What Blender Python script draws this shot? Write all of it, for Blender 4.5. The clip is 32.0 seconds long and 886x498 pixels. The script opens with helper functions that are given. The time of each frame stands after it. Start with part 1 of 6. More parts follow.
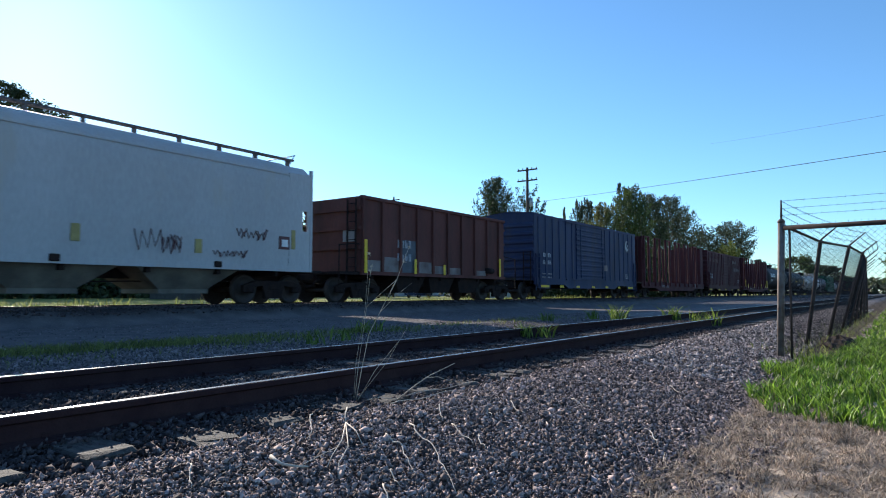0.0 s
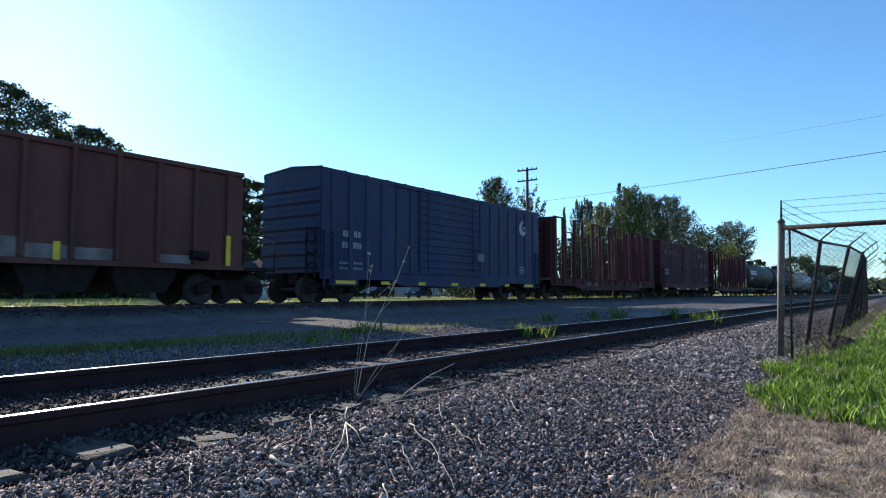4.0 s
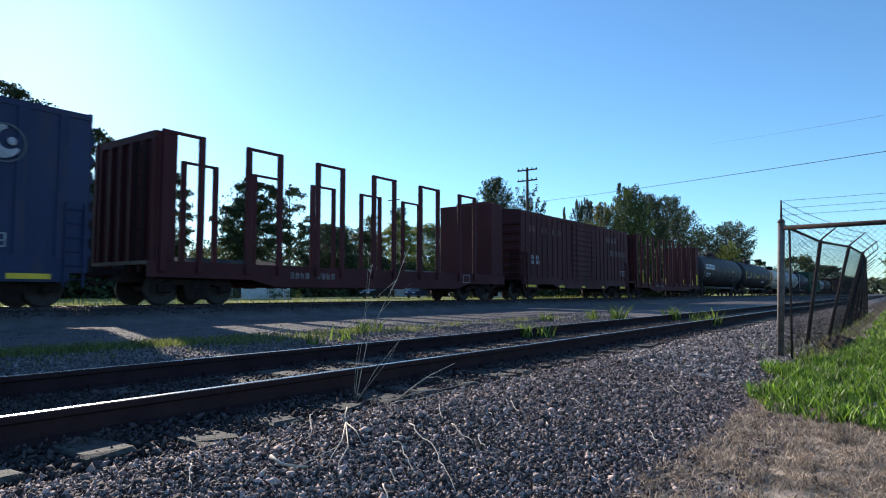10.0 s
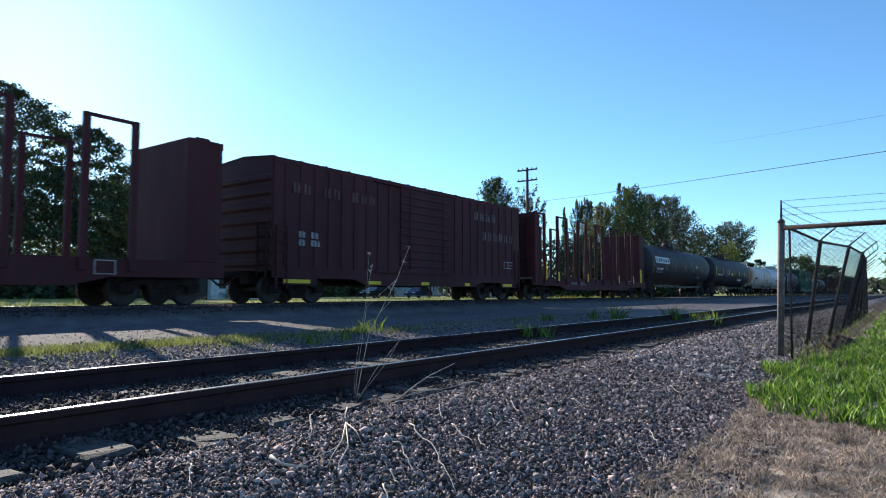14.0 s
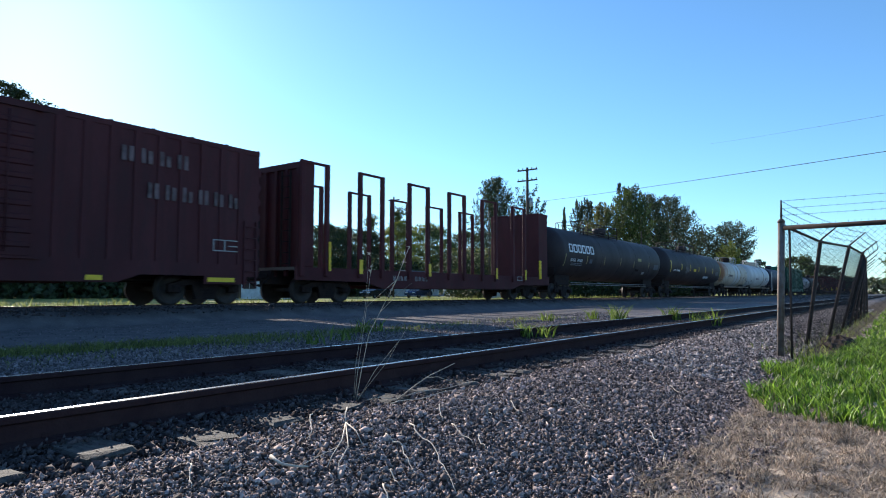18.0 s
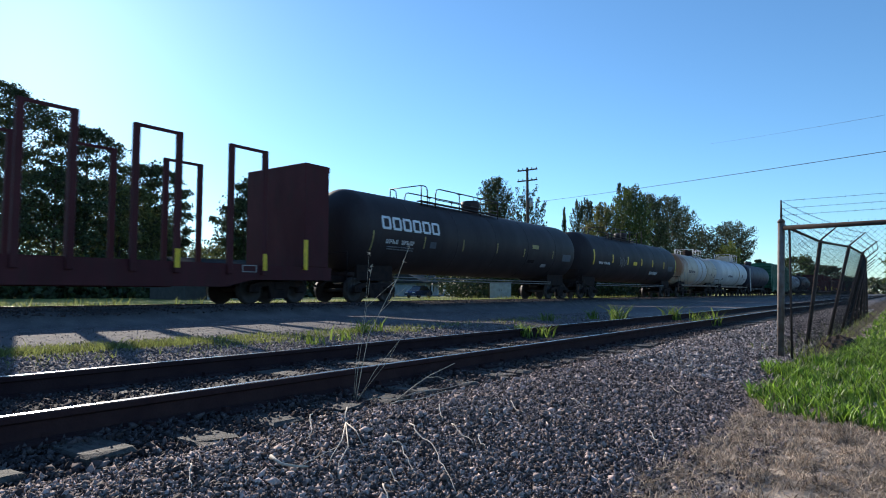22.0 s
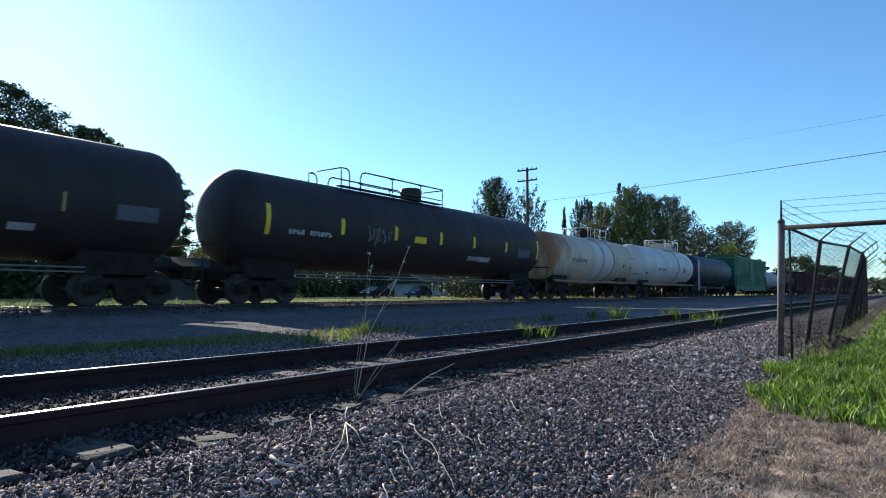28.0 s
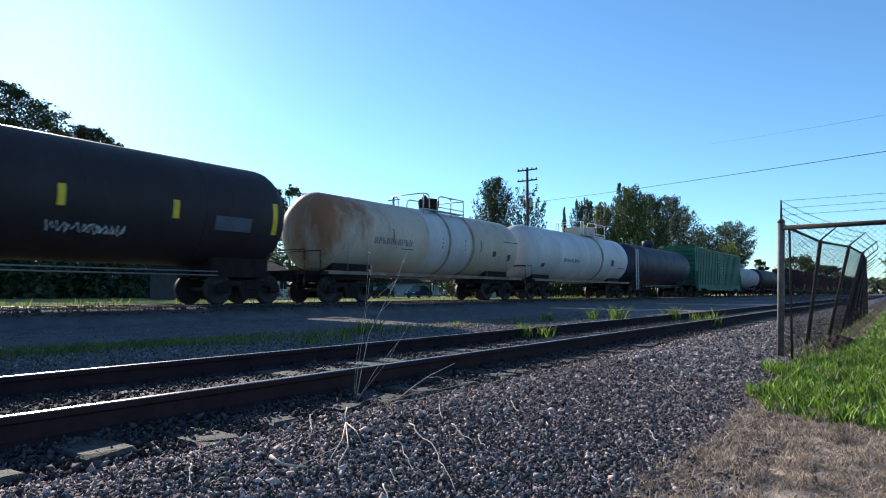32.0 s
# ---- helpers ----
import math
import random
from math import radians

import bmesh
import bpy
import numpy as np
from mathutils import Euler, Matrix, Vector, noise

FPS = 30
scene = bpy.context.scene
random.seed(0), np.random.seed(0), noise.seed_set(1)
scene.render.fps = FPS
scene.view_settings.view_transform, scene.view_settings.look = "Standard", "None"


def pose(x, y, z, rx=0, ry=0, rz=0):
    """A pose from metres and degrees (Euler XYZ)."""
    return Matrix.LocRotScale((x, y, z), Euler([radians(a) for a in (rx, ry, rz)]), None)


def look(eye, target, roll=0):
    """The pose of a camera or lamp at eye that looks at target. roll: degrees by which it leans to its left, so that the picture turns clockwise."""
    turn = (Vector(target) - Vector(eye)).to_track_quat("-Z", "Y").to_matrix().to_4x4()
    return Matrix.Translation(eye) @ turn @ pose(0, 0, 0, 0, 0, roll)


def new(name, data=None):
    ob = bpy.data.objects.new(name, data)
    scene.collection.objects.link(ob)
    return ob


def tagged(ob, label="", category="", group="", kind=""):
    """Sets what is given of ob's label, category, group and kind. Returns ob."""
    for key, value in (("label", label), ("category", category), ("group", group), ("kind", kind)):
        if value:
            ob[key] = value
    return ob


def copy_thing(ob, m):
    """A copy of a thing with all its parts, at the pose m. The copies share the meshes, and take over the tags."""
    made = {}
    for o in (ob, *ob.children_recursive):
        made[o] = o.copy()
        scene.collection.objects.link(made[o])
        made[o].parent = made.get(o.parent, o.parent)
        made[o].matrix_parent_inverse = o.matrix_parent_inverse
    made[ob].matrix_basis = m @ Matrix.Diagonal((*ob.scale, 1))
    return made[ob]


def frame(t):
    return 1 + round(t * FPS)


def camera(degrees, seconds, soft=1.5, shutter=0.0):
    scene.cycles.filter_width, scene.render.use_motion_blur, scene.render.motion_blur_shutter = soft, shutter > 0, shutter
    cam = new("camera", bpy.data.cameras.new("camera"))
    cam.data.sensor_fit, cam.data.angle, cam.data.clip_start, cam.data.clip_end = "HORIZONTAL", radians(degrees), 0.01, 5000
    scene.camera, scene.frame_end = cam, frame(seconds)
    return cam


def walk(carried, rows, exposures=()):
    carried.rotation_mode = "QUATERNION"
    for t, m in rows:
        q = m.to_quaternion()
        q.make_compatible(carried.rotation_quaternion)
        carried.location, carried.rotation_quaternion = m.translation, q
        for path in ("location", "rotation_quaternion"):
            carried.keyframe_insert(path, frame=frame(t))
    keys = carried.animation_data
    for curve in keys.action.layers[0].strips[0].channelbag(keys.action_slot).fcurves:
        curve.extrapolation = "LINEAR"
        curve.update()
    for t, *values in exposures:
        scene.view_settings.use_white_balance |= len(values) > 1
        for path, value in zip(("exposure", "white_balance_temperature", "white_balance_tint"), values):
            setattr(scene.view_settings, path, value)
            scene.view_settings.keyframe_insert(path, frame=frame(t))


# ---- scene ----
cam = camera(69.5, 32.0, soft=1.0, shutter=0.5)
EYE = Vector((0.0, 0.0, 0.65))
HEAD, PITCH = radians(35.64), radians(3.95)
AIM = EYE + Vector((math.cos(HEAD) * math.cos(PITCH), math.sin(HEAD) * math.cos(PITCH), math.sin(PITCH)))
# stops of the camera's own metering, which opens up while a tall dark car fills the view
EXPOSURE = [(0, 1.11), (1, 1.11), (3, 1.07), (5, 1.17), (6, 1.2), (9, 1.18), (10, 1.01), (11.5, 0.94), (13, 0.99), (14, 1.14), (16, 1.2), (18, 1.19), (19, 1.08), (20, 0.95), (22, 0.93), (24, 1.05), (26, 1.03), (28, 1.02), (32, 1.05)]
walk(cam, [(0, look(EYE, AIM)), (32, look(EYE, AIM))], exposures=[(t, ev, 6420, 11.5) for t, ev in EXPOSURE])

# ---- sky and sun: low afternoon sun behind the train ----
SUN_TURN, SUN_UP = radians(69.5), radians(21.3)
SUN_WAY = Vector((math.cos(SUN_TURN) * math.cos(SUN_UP), math.sin(SUN_TURN) * math.cos(SUN_UP), math.sin(SUN_UP)))
world = bpy.data.worlds.new("sky")
scene.world = world
world.use_nodes = True
wt = world.node_tree
sky = wt.nodes.new("ShaderNodeTexSky")
sky.sky_type, sky.sun_disc = "NISHITA", False
sky.sun_elevation, sky.sun_rotation = SUN_UP, math.pi / 2 - SUN_TURN
sky.air_density, sky.dust_density, sky.ozone_density = 1.0, 0.26, 5.0
sky.altitude = 500
wt.nodes["Background"].inputs["Strength"].default_value = 0.10
hue = wt.nodes.new("ShaderNodeMix")
hue.data_type, hue.blend_type = "RGBA", "MULTIPLY"
hue.inputs[0].default_value, hue.inputs[7].default_value = 1.0, (0.81, 1.0, 1.01, 1)
wt.links.new(sky.outputs[0], hue.inputs[6])
wt.links.new(hue.outputs[2], wt.nodes["Background"].inputs["Color"])
sun = new("sun", bpy.data.lights.new("sun", "SUN"))
sun.data.energy, sun.data.angle, sun.data.color = 3.9, radians(0.5), (1.0, 0.905, 0.77)
sun.matrix_world = look(SUN_WAY * 50, (0, 0, 0))


# ---- materials ----
def material(name, color, color2=None, rough=0.7, metal=0.0, scale=3.0, fine=60.0, bump=0.15, stain=None, stain_amount=0.0, spread=0.25, stretch=(1, 1, 1), translucent=0.0, focus=None, grain_amount=0.25, high=None, spec=0.5):
    """A surface with two scales of colour variation, grain in the relief, and stains of a second colour."""
    m = bpy.data.materials.new(name)
    m.use_nodes = True
    t = m.node_tree
    n, l = t.nodes, t.links
    b = n["Principled BSDF"]
    co = n.new("ShaderNodeTexCoord")
    mp = n.new("ShaderNodeMapping")
    mp.inputs["Scale"].default_value = stretch
    l.new(co.outputs["Object"], mp.inputs["Vector"])
    big = n.new("ShaderNodeTexNoise")
    big.inputs["Scale"].default_value, big.inputs["Detail"].default_value = scale, 6
    small = n.new("ShaderNodeTexNoise")
    small.inputs["Scale"].default_value, small.inputs["Detail"].default_value = fine, 3
    l.new(mp.outputs[0], big.inputs["Vector"])
    l.new(mp.outputs[0], small.inputs["Vector"])
    c2 = color2 or tuple(c * (1 - spread) for c in color)
    ramp = n.new("ShaderNodeMix")
    ramp.data_type = "RGBA"
    ramp.inputs[6].default_value, ramp.inputs[7].default_value = (*color, 1), (*c2, 1)
    mr = n.new("ShaderNodeMapRange")
    mr.inputs["From Min"].default_value, mr.inputs["From Max"].default_value = 0.35, 0.65
    l.new(big.outputs["Fac"], mr.inputs["Value"])
    l.new(mr.outputs[0], ramp.inputs[0])
    grain = n.new("ShaderNodeMix")
    grain.data_type, grain.blend_type = "RGBA", "MULTIPLY"
    grain.inputs[0].default_value = grain_amount
    gr = n.new("ShaderNodeMapRange")
    gr.inputs["From Min"].default_value, gr.inputs["From Max"].default_value = 0.3, 0.7
    gr.inputs["To Min"].default_value, gr.inputs["To Max"].default_value = 0.6, 1.25
    l.new(small.outputs["Fac"], gr.inputs["Value"])
    l.new(ramp.outputs[2], grain.inputs[6])
    l.new(gr.outputs[0], grain.inputs[7])
    out = grain.outputs[2]
    if stain:
        st = n.new("ShaderNodeTexNoise")
        st.inputs["Scale"].default_value, st.inputs["Detail"].default_value, st.inputs["Roughness"].default_value = scale * 2.3, 8, 0.7
        l.new(mp.outputs[0], st.inputs["Vector"])
        sr = n.new("ShaderNodeMapRange")
        sr.inputs["From Min"].default_value, sr.inputs["From Max"].default_value = 0.62 - 0.25 * stain_amount, 0.72
        l.new(st.outputs["Fac"], sr.inputs["Value"])
        if focus:
            # stains gather towards one end of the thing
            sp = n.new("ShaderNodeSeparateXYZ")
            l.new(co.outputs["Object"], sp.inputs[0])
            fm = n.new("ShaderNodeMapRange")
            fm.inputs["From Min"].default_value, fm.inputs["From Max"].default_value = focus[1], focus[0]
            fm.inputs["To Min"].default_value, fm.inputs["To Max"].default_value = -0.16, 0.20
            l.new(sp.outputs["X"], fm.inputs["Value"])
            ad = n.new("ShaderNodeMath")
            l.new(st.outputs["Fac"], ad.inputs[0])
            l.new(fm.outputs[0], ad.inputs[1])
            total = ad.outputs[0]
            if high:
                # and run down from the top
                hm = n.new("ShaderNodeMapRange")
                hm.inputs["From Min"].default_value, hm.inputs["From Max"].default_value = high
                hm.inputs["To Min"].default_value, hm.inputs["To Max"].default_value = -0.15, 0.12
                l.new(sp.outputs["Z"], hm.inputs["Value"])
                a2 = n.new("ShaderNodeMath")
                l.new(total, a2.inputs[0])
                l.new(hm.outputs[0], a2.inputs[1])
                total = a2.outputs[0]
            l.new(total, sr.inputs["Value"])
        sm = n.new("ShaderNodeMix")
        sm.data_type = "RGBA"
        sm.inputs[7].default_value = (*stain, 1)
        l.new(sr.outputs[0], sm.inputs[0])
        l.new(out, sm.inputs[6])
        out = sm.outputs[2]
    l.new(out, b.inputs["Base Color"])
    rr = n.new("ShaderNodeMapRange")
    rr.inputs["To Min"].default_value, rr.inputs["To Max"].default_value = max(0.05, rough - 0.12), min(1, rough + 0.12)
    l.new(big.outputs["Fac"], rr.inputs["Value"])
    l.new(rr.outputs[0], b.inputs["Roughness"])
    b.inputs["Metallic"].default_value = metal
    b.inputs["Specular IOR Level"].default_value = spec
    if bump:
        bp = n.new("ShaderNodeBump")
        bp.inputs["Strength"].default_value, bp.inputs["Distance"].default_value = bump, 0.02
        l.new(small.outputs["Fac"], bp.inputs["Height"])
        l.new(bp.outputs[0], b.inputs["Normal"])
    if translucent:
        tr = n.new("ShaderNodeBsdfTranslucent")
        mx = n.new("ShaderNodeMixShader")
        mx.inputs[0].default_value = translucent
        l.new(out, tr.inputs["Color"])
        l.new(b.outputs[0], mx.inputs[1])
        l.new(tr.outputs[0], mx.inputs[2])
        l.new(mx.outputs[0], n["Material Output"].inputs["Surface"])
    return m


MATS = {}


def paint(name, *a, **k):
    if name not in MATS:
        MATS[name] = material(name, *a, **k)
    return MATS[name]


grey_hopper = paint("grey hopper paint", (0.39, 0.395, 0.41), rough=0.55, scale=0.5, fine=25, bump=0.02, spread=0.12, stain=(0.36, 0.34, 0.31), stain_amount=0.2, stretch=(1, 1, 0.25))
brown_paint = paint("brown car paint", (0.13, 0.046, 0.04), rough=0.75, scale=0.8, fine=20, stain=(0.065, 0.03, 0.026), stain_amount=0.6, stretch=(1, 1, 0.3), spec=0.25)
blue_paint = paint("blue car paint", (0.022, 0.034, 0.09), rough=0.6, scale=0.7, fine=20, bump=0.06, stain=(0.045, 0.04, 0.05), stain_amount=0.5, stretch=(1, 1, 0.3), spec=0.25)
red_paint = paint("red oxide paint", (0.072, 0.017, 0.021), rough=0.7, scale=0.8, fine=20, bump=0.08, stain=(0.04, 0.014, 0.017), stain_amount=0.6, stretch=(1, 1, 0.3), spec=0.25)
flat_paint = paint("flat car oxide paint", (0.075, 0.017, 0.021), rough=0.75, scale=1.2, fine=30, stain=(0.05, 0.018, 0.018), stain_amount=0.6, stretch=(1, 1, 0.4), spec=0.25)
black_paint = paint("black tank paint", (0.033, 0.024, 0.027), rough=0.6, scale=0.9, fine=15, bump=0.04, stain=(0.034, 0.029, 0.032), stain_amount=0.35, stretch=(1, 1, 0.3), spec=0.25)
cream_paint = paint("rust streaked cream paint", (0.52, 0.43, 0.345), (0.43, 0.345, 0.265), rough=0.55, scale=0.8, fine=20, bump=0.05, stain=(0.27, 0.105, 0.04), stain_amount=0.6, stretch=(0.7, 0.7, 0.2), focus=(-7.0, -3.0), high=(1.5, 3.5))
white_paint = paint("white tank paint", (0.57, 0.54, 0.535), rough=0.5, scale=0.9, fine=20, bump=0.05, stain=(0.42, 0.40, 0.37), stain_amount=0.35, stretch=(1, 1, 0.35))
navy_paint = paint("navy tank paint", (0.026, 0.023, 0.042), rough=0.6, scale=0.9, fine=15, bump=0.05, spread=0.4)
green_paint = paint("green car paint", (0.011, 0.115, 0.064), rough=0.6, scale=0.9, fine=15, bump=0.05, spread=0.35)
iron = paint("grimy truck iron", (0.017, 0.012, 0.013), (0.03, 0.02, 0.018), rough=0.9, scale=4, fine=50, bump=0.3, spec=0.15)
wheel_steel = paint("wheel steel", (0.045, 0.034, 0.032), rough=0.7, metal=0.3, scale=6, fine=60)
bright_steel = paint("worn tread steel", (0.55, 0.55, 0.56), rough=0.28, metal=1.0, scale=8, fine=80, bump=0.02)
galvanized = paint("galvanized steel", (0.42, 0.43, 0.44), rough=0.5, metal=0.8, scale=5, fine=80, bump=0.05)
yellow_mark = paint("yellow reflective mark", (0.75, 0.50, 0.02), rough=0.5, scale=5, fine=40, bump=0.03, spread=0.2)
dull_yellow = paint("dull yellow reflective mark", (0.35, 0.28, 0.10), rough=0.6, scale=5, fine=40, bump=0.03)
dull_white = paint("dull white stencil paint", (0.36, 0.38, 0.42), rough=0.7, scale=5, fine=40, bump=0.03, spread=0.35)
white_mark = paint("white stencil paint", (0.75, 0.76, 0.78), rough=0.6, scale=5, fine=40, bump=0.03, spread=0.2)
dark_mark = paint("dark spray paint", (0.06, 0.04, 0.07), rough=0.6, scale=6, fine=40, bump=0.02)
slate_panel = paint("faded blue-grey panel paint", (0.085, 0.10, 0.125), rough=0.7, scale=2, fine=30, bump=0.05, spread=0.35)
pale_panel = paint("faded grey panel paint", (0.34, 0.33, 0.34), rough=0.7, scale=2, fine=30, bump=0.05, spread=0.35)


# ---- mesh building ----
class Build:
    """Gathers vertices and faces of one part."""

    def __init__(self):
        self.v, self.f, self.s = [], [], []

    def add(self, vs, fs, smooth=False):
        o = len(self.v)
        self.v += [tuple(a) for a in vs]
        self.f += [tuple(i + o for i in a) for a in fs]
        self.s += [smooth] * len(fs)
        return self

    def box(self, x0, x1, y0, y1, z0, z1, c=0.0):
        """A box, with its edges along z and x cut by c."""
        if c <= 0:
            v = [(x, y, z) for x in (x0, x1) for y in (y0, y1) for z in (z0, z1)]
            return self.add(v, [(0, 1, 3, 2), (4, 6, 7, 5), (0, 4, 5, 1), (2, 3, 7, 6), (0, 2, 6, 4), (1, 5, 7, 3)])
        v = []
        for z, i in ((z0, c), (z0 + c, 0), (z1 - c, 0), (z1, c)):
            a, b, p, q = x0 + i, x1 - i, y0 + i, y1 - i
            v += [(a + c, p, z), (b - c, p, z), (b, p + c, z), (b, q - c, z), (b - c, q, z), (a + c, q, z), (a, q - c, z), (a, p + c, z)]
        f = [tuple(range(7, -1, -1)), tuple(range(24, 32))]
        for k in range(3):
            f += [(k * 8 + i, k * 8 + (i + 1) % 8, k * 8 + 8 + (i + 1) % 8, k * 8 + 8 + i) for i in range(8)]
        return self.add(v, f)

    def prism(self, profile, x0, x1, smooth=False):
        """A closed profile of (y, z), drawn out along x."""
        n = len(profile)
        v = [(x0, y, z) for y, z in profile] + [(x1, y, z) for y, z in profile]
        self.add(v, [(i, (i + 1) % n, n + (i + 1) % n, n + i) for i in range(n)], smooth)
        return self.add(v, [tuple(range(n - 1, -1, -1)), tuple(range(n, 2 * n))])

    def side(self, profile, y0, y1):
        """A closed profile of (x, z), drawn out along y."""
        n = len(profile)
        v = [(x, y0, z) for x, z in profile] + [(x, y1, z) for x, z in profile]
        self.add(v, [(i, (i + 1) % n, n + (i + 1) % n, n + i) for i in range(n)])
        return self.add(v, [tuple(range(n - 1, -1, -1)), tuple(range(n, 2 * n))])

    def rod(self, a, b, r, n=8, r2=None, caps=True):
        a, b = Vector(a), Vector(b)
        d = (b - a).normalized()
        u = d.orthogonal().normalized()
        w = d.cross(u)
        v = []
        for p, q in ((a, r), (b, r if r2 is None else r2)):
            v += [p + (u * math.cos(2 * math.pi * i / n) + w * math.sin(2 * math.pi * i / n)) * q for i in range(n)]
        self.add(v, [(i, (i + 1) % n, n + (i + 1) % n, n + i) for i in range(n)], n > 5)
        if caps:
            self.add(v, [tuple(range(n - 1, -1, -1)), tuple(range(n, 2 * n))])
        return self

    def path(self, points, r, n=6, r2=None):
        """One continuous bent tube along the points."""
        pts = [Vector(p) for p in points]
        k = len(pts)
        v, u = [], None
        for i, p in enumerate(pts):
            d = (pts[min(i + 1, k - 1)] - pts[max(i - 1, 0)]).normalized()
            if u is None:
                u = d.orthogonal().normalized()
            u = (u - d * u.dot(d)).normalized()
            w = d.cross(u)
            q = r if r2 is None else r + (r2 - r) * i / (k - 1)
            v += [p + (u * math.cos(2 * math.pi * j / n) + w * math.sin(2 * math.pi * j / n)) * q for j in range(n)]
        f = [(i * n + j, i * n + (j + 1) % n, (i + 1) * n + (j + 1) % n, (i + 1) * n + j) for i in range(k - 1) for j in range(n)]
        self.add(v, f, n > 4)
        return self.add(v, [tuple(range(n - 1, -1, -1)), tuple(range((k - 1) * n, k * n))])

    def lathe(self, rings, center, axis="x", n=40):
        """Rings of (place along the axis, radius) round the axis."""
        v = []
        for p, r in rings:
            for i in range(n):
                a = 2 * math.pi * i / n
                c, s = r * math.cos(a), r * math.sin(a)
                v.append(Vector(center) + (Vector((p, c, s)) if axis == "x" else Vector((s, p, c)) if axis == "y" else Vector((c, s, p))))
        f = [(k * n + i, k * n + (i + 1) % n, (k + 1) * n + (i + 1) % n, (k + 1) * n + i) for k in range(len(rings) - 1) for i in range(n)]
        self.add(v, f, True)
        return self.add(v, [tuple(range(n - 1, -1, -1)), tuple(range((len(rings) - 1) * n, len(rings) * n))])

    def mesh(self, name):
        me = bpy.data.meshes.new(name)
        me.from_pydata(self.v, [], self.f)
        me.polygons.foreach_set("use_smooth", self.s)
        bm = bmesh.new()
        bm.from_mesh(me)
        bmesh.ops.remove_doubles(bm, verts=bm.verts, dist=0.0002)
        bmesh.ops.recalc_face_normals(bm, faces=bm.faces)
        bm.to_mesh(me)
        bm.free()
        return me


def part(name, b, mat, parent=None, label=""):
    """One mesh object, of a Build or a mesh, under a thing or a part."""
    me = b.mesh(name) if isinstance(b, Build) else b
    if not me.materials:
        me.materials.append(mat)
    ob = new(name, me)
    if parent:
        ob.parent = parent
    if label:
        tagged(ob, label)
    return ob


def thing(name, label, category, group="", kind="", at=(0, 0, 0), turn=0.0):
    ob = new(name)
    ob.matrix_world = pose(*at, 0, 0, turn)
    return tagged(ob, label, category, group, kind)


def grid_mesh(name, xs, ys, height):
    vs = [(x, y, height(x, y)) for x in xs for y in ys]
    k = len(ys)
    fs = [(i * k + j, (i + 1) * k + j, (i + 1) * k + j + 1, i * k + j + 1) for i in range(len(xs) - 1) for j in range(k - 1)]
    me = bpy.data.meshes.new(name)
    me.from_pydata(vs, [], fs)
    me.polygons.foreach_set("use_smooth", [True] * len(fs))
    return me


# ---- ground: camera verge, siding bed, road, main bed, lawn ----
PROFILE = [(-4000, -0.3), (0.6, -0.27), (1.0, -0.25), (1.6, -0.16), (2.3, -0.056), (2.64, -0.054), (3.0, -0.028), (4.9, -0.026), (5.15, -0.04), (5.5, -0.05), (6.3, -0.03), (7.6, -0.01), (9.0, -0.055), (13.75, -0.05), (14.5, 0.285), (15.4, 0.29), (18.6, 0.29), (19.3, 0.08), (21, 0.03), (60, 0.05), (4000, 0.05)]


def base_z(y):
    for (a, p), (b, q) in zip(PROFILE, PROFILE[1:]):
        if y <= b:
            return p + (q - p) * (y - a) / (b - a)
    return 0.05


def ground_z(x, y):
    near = max(0.0, 1 - abs(y - 3) / 6) * max(0.0, 1 - abs(x - 6) / 40)
    return base_z(y) + near * 0.03 * noise.noise((x * 1.3, y * 1.3, 0.0)) + (0.012 * noise.noise((x * 0.5, y * 0.5, 4.0)) if 6 < y < 14 else 0.0)


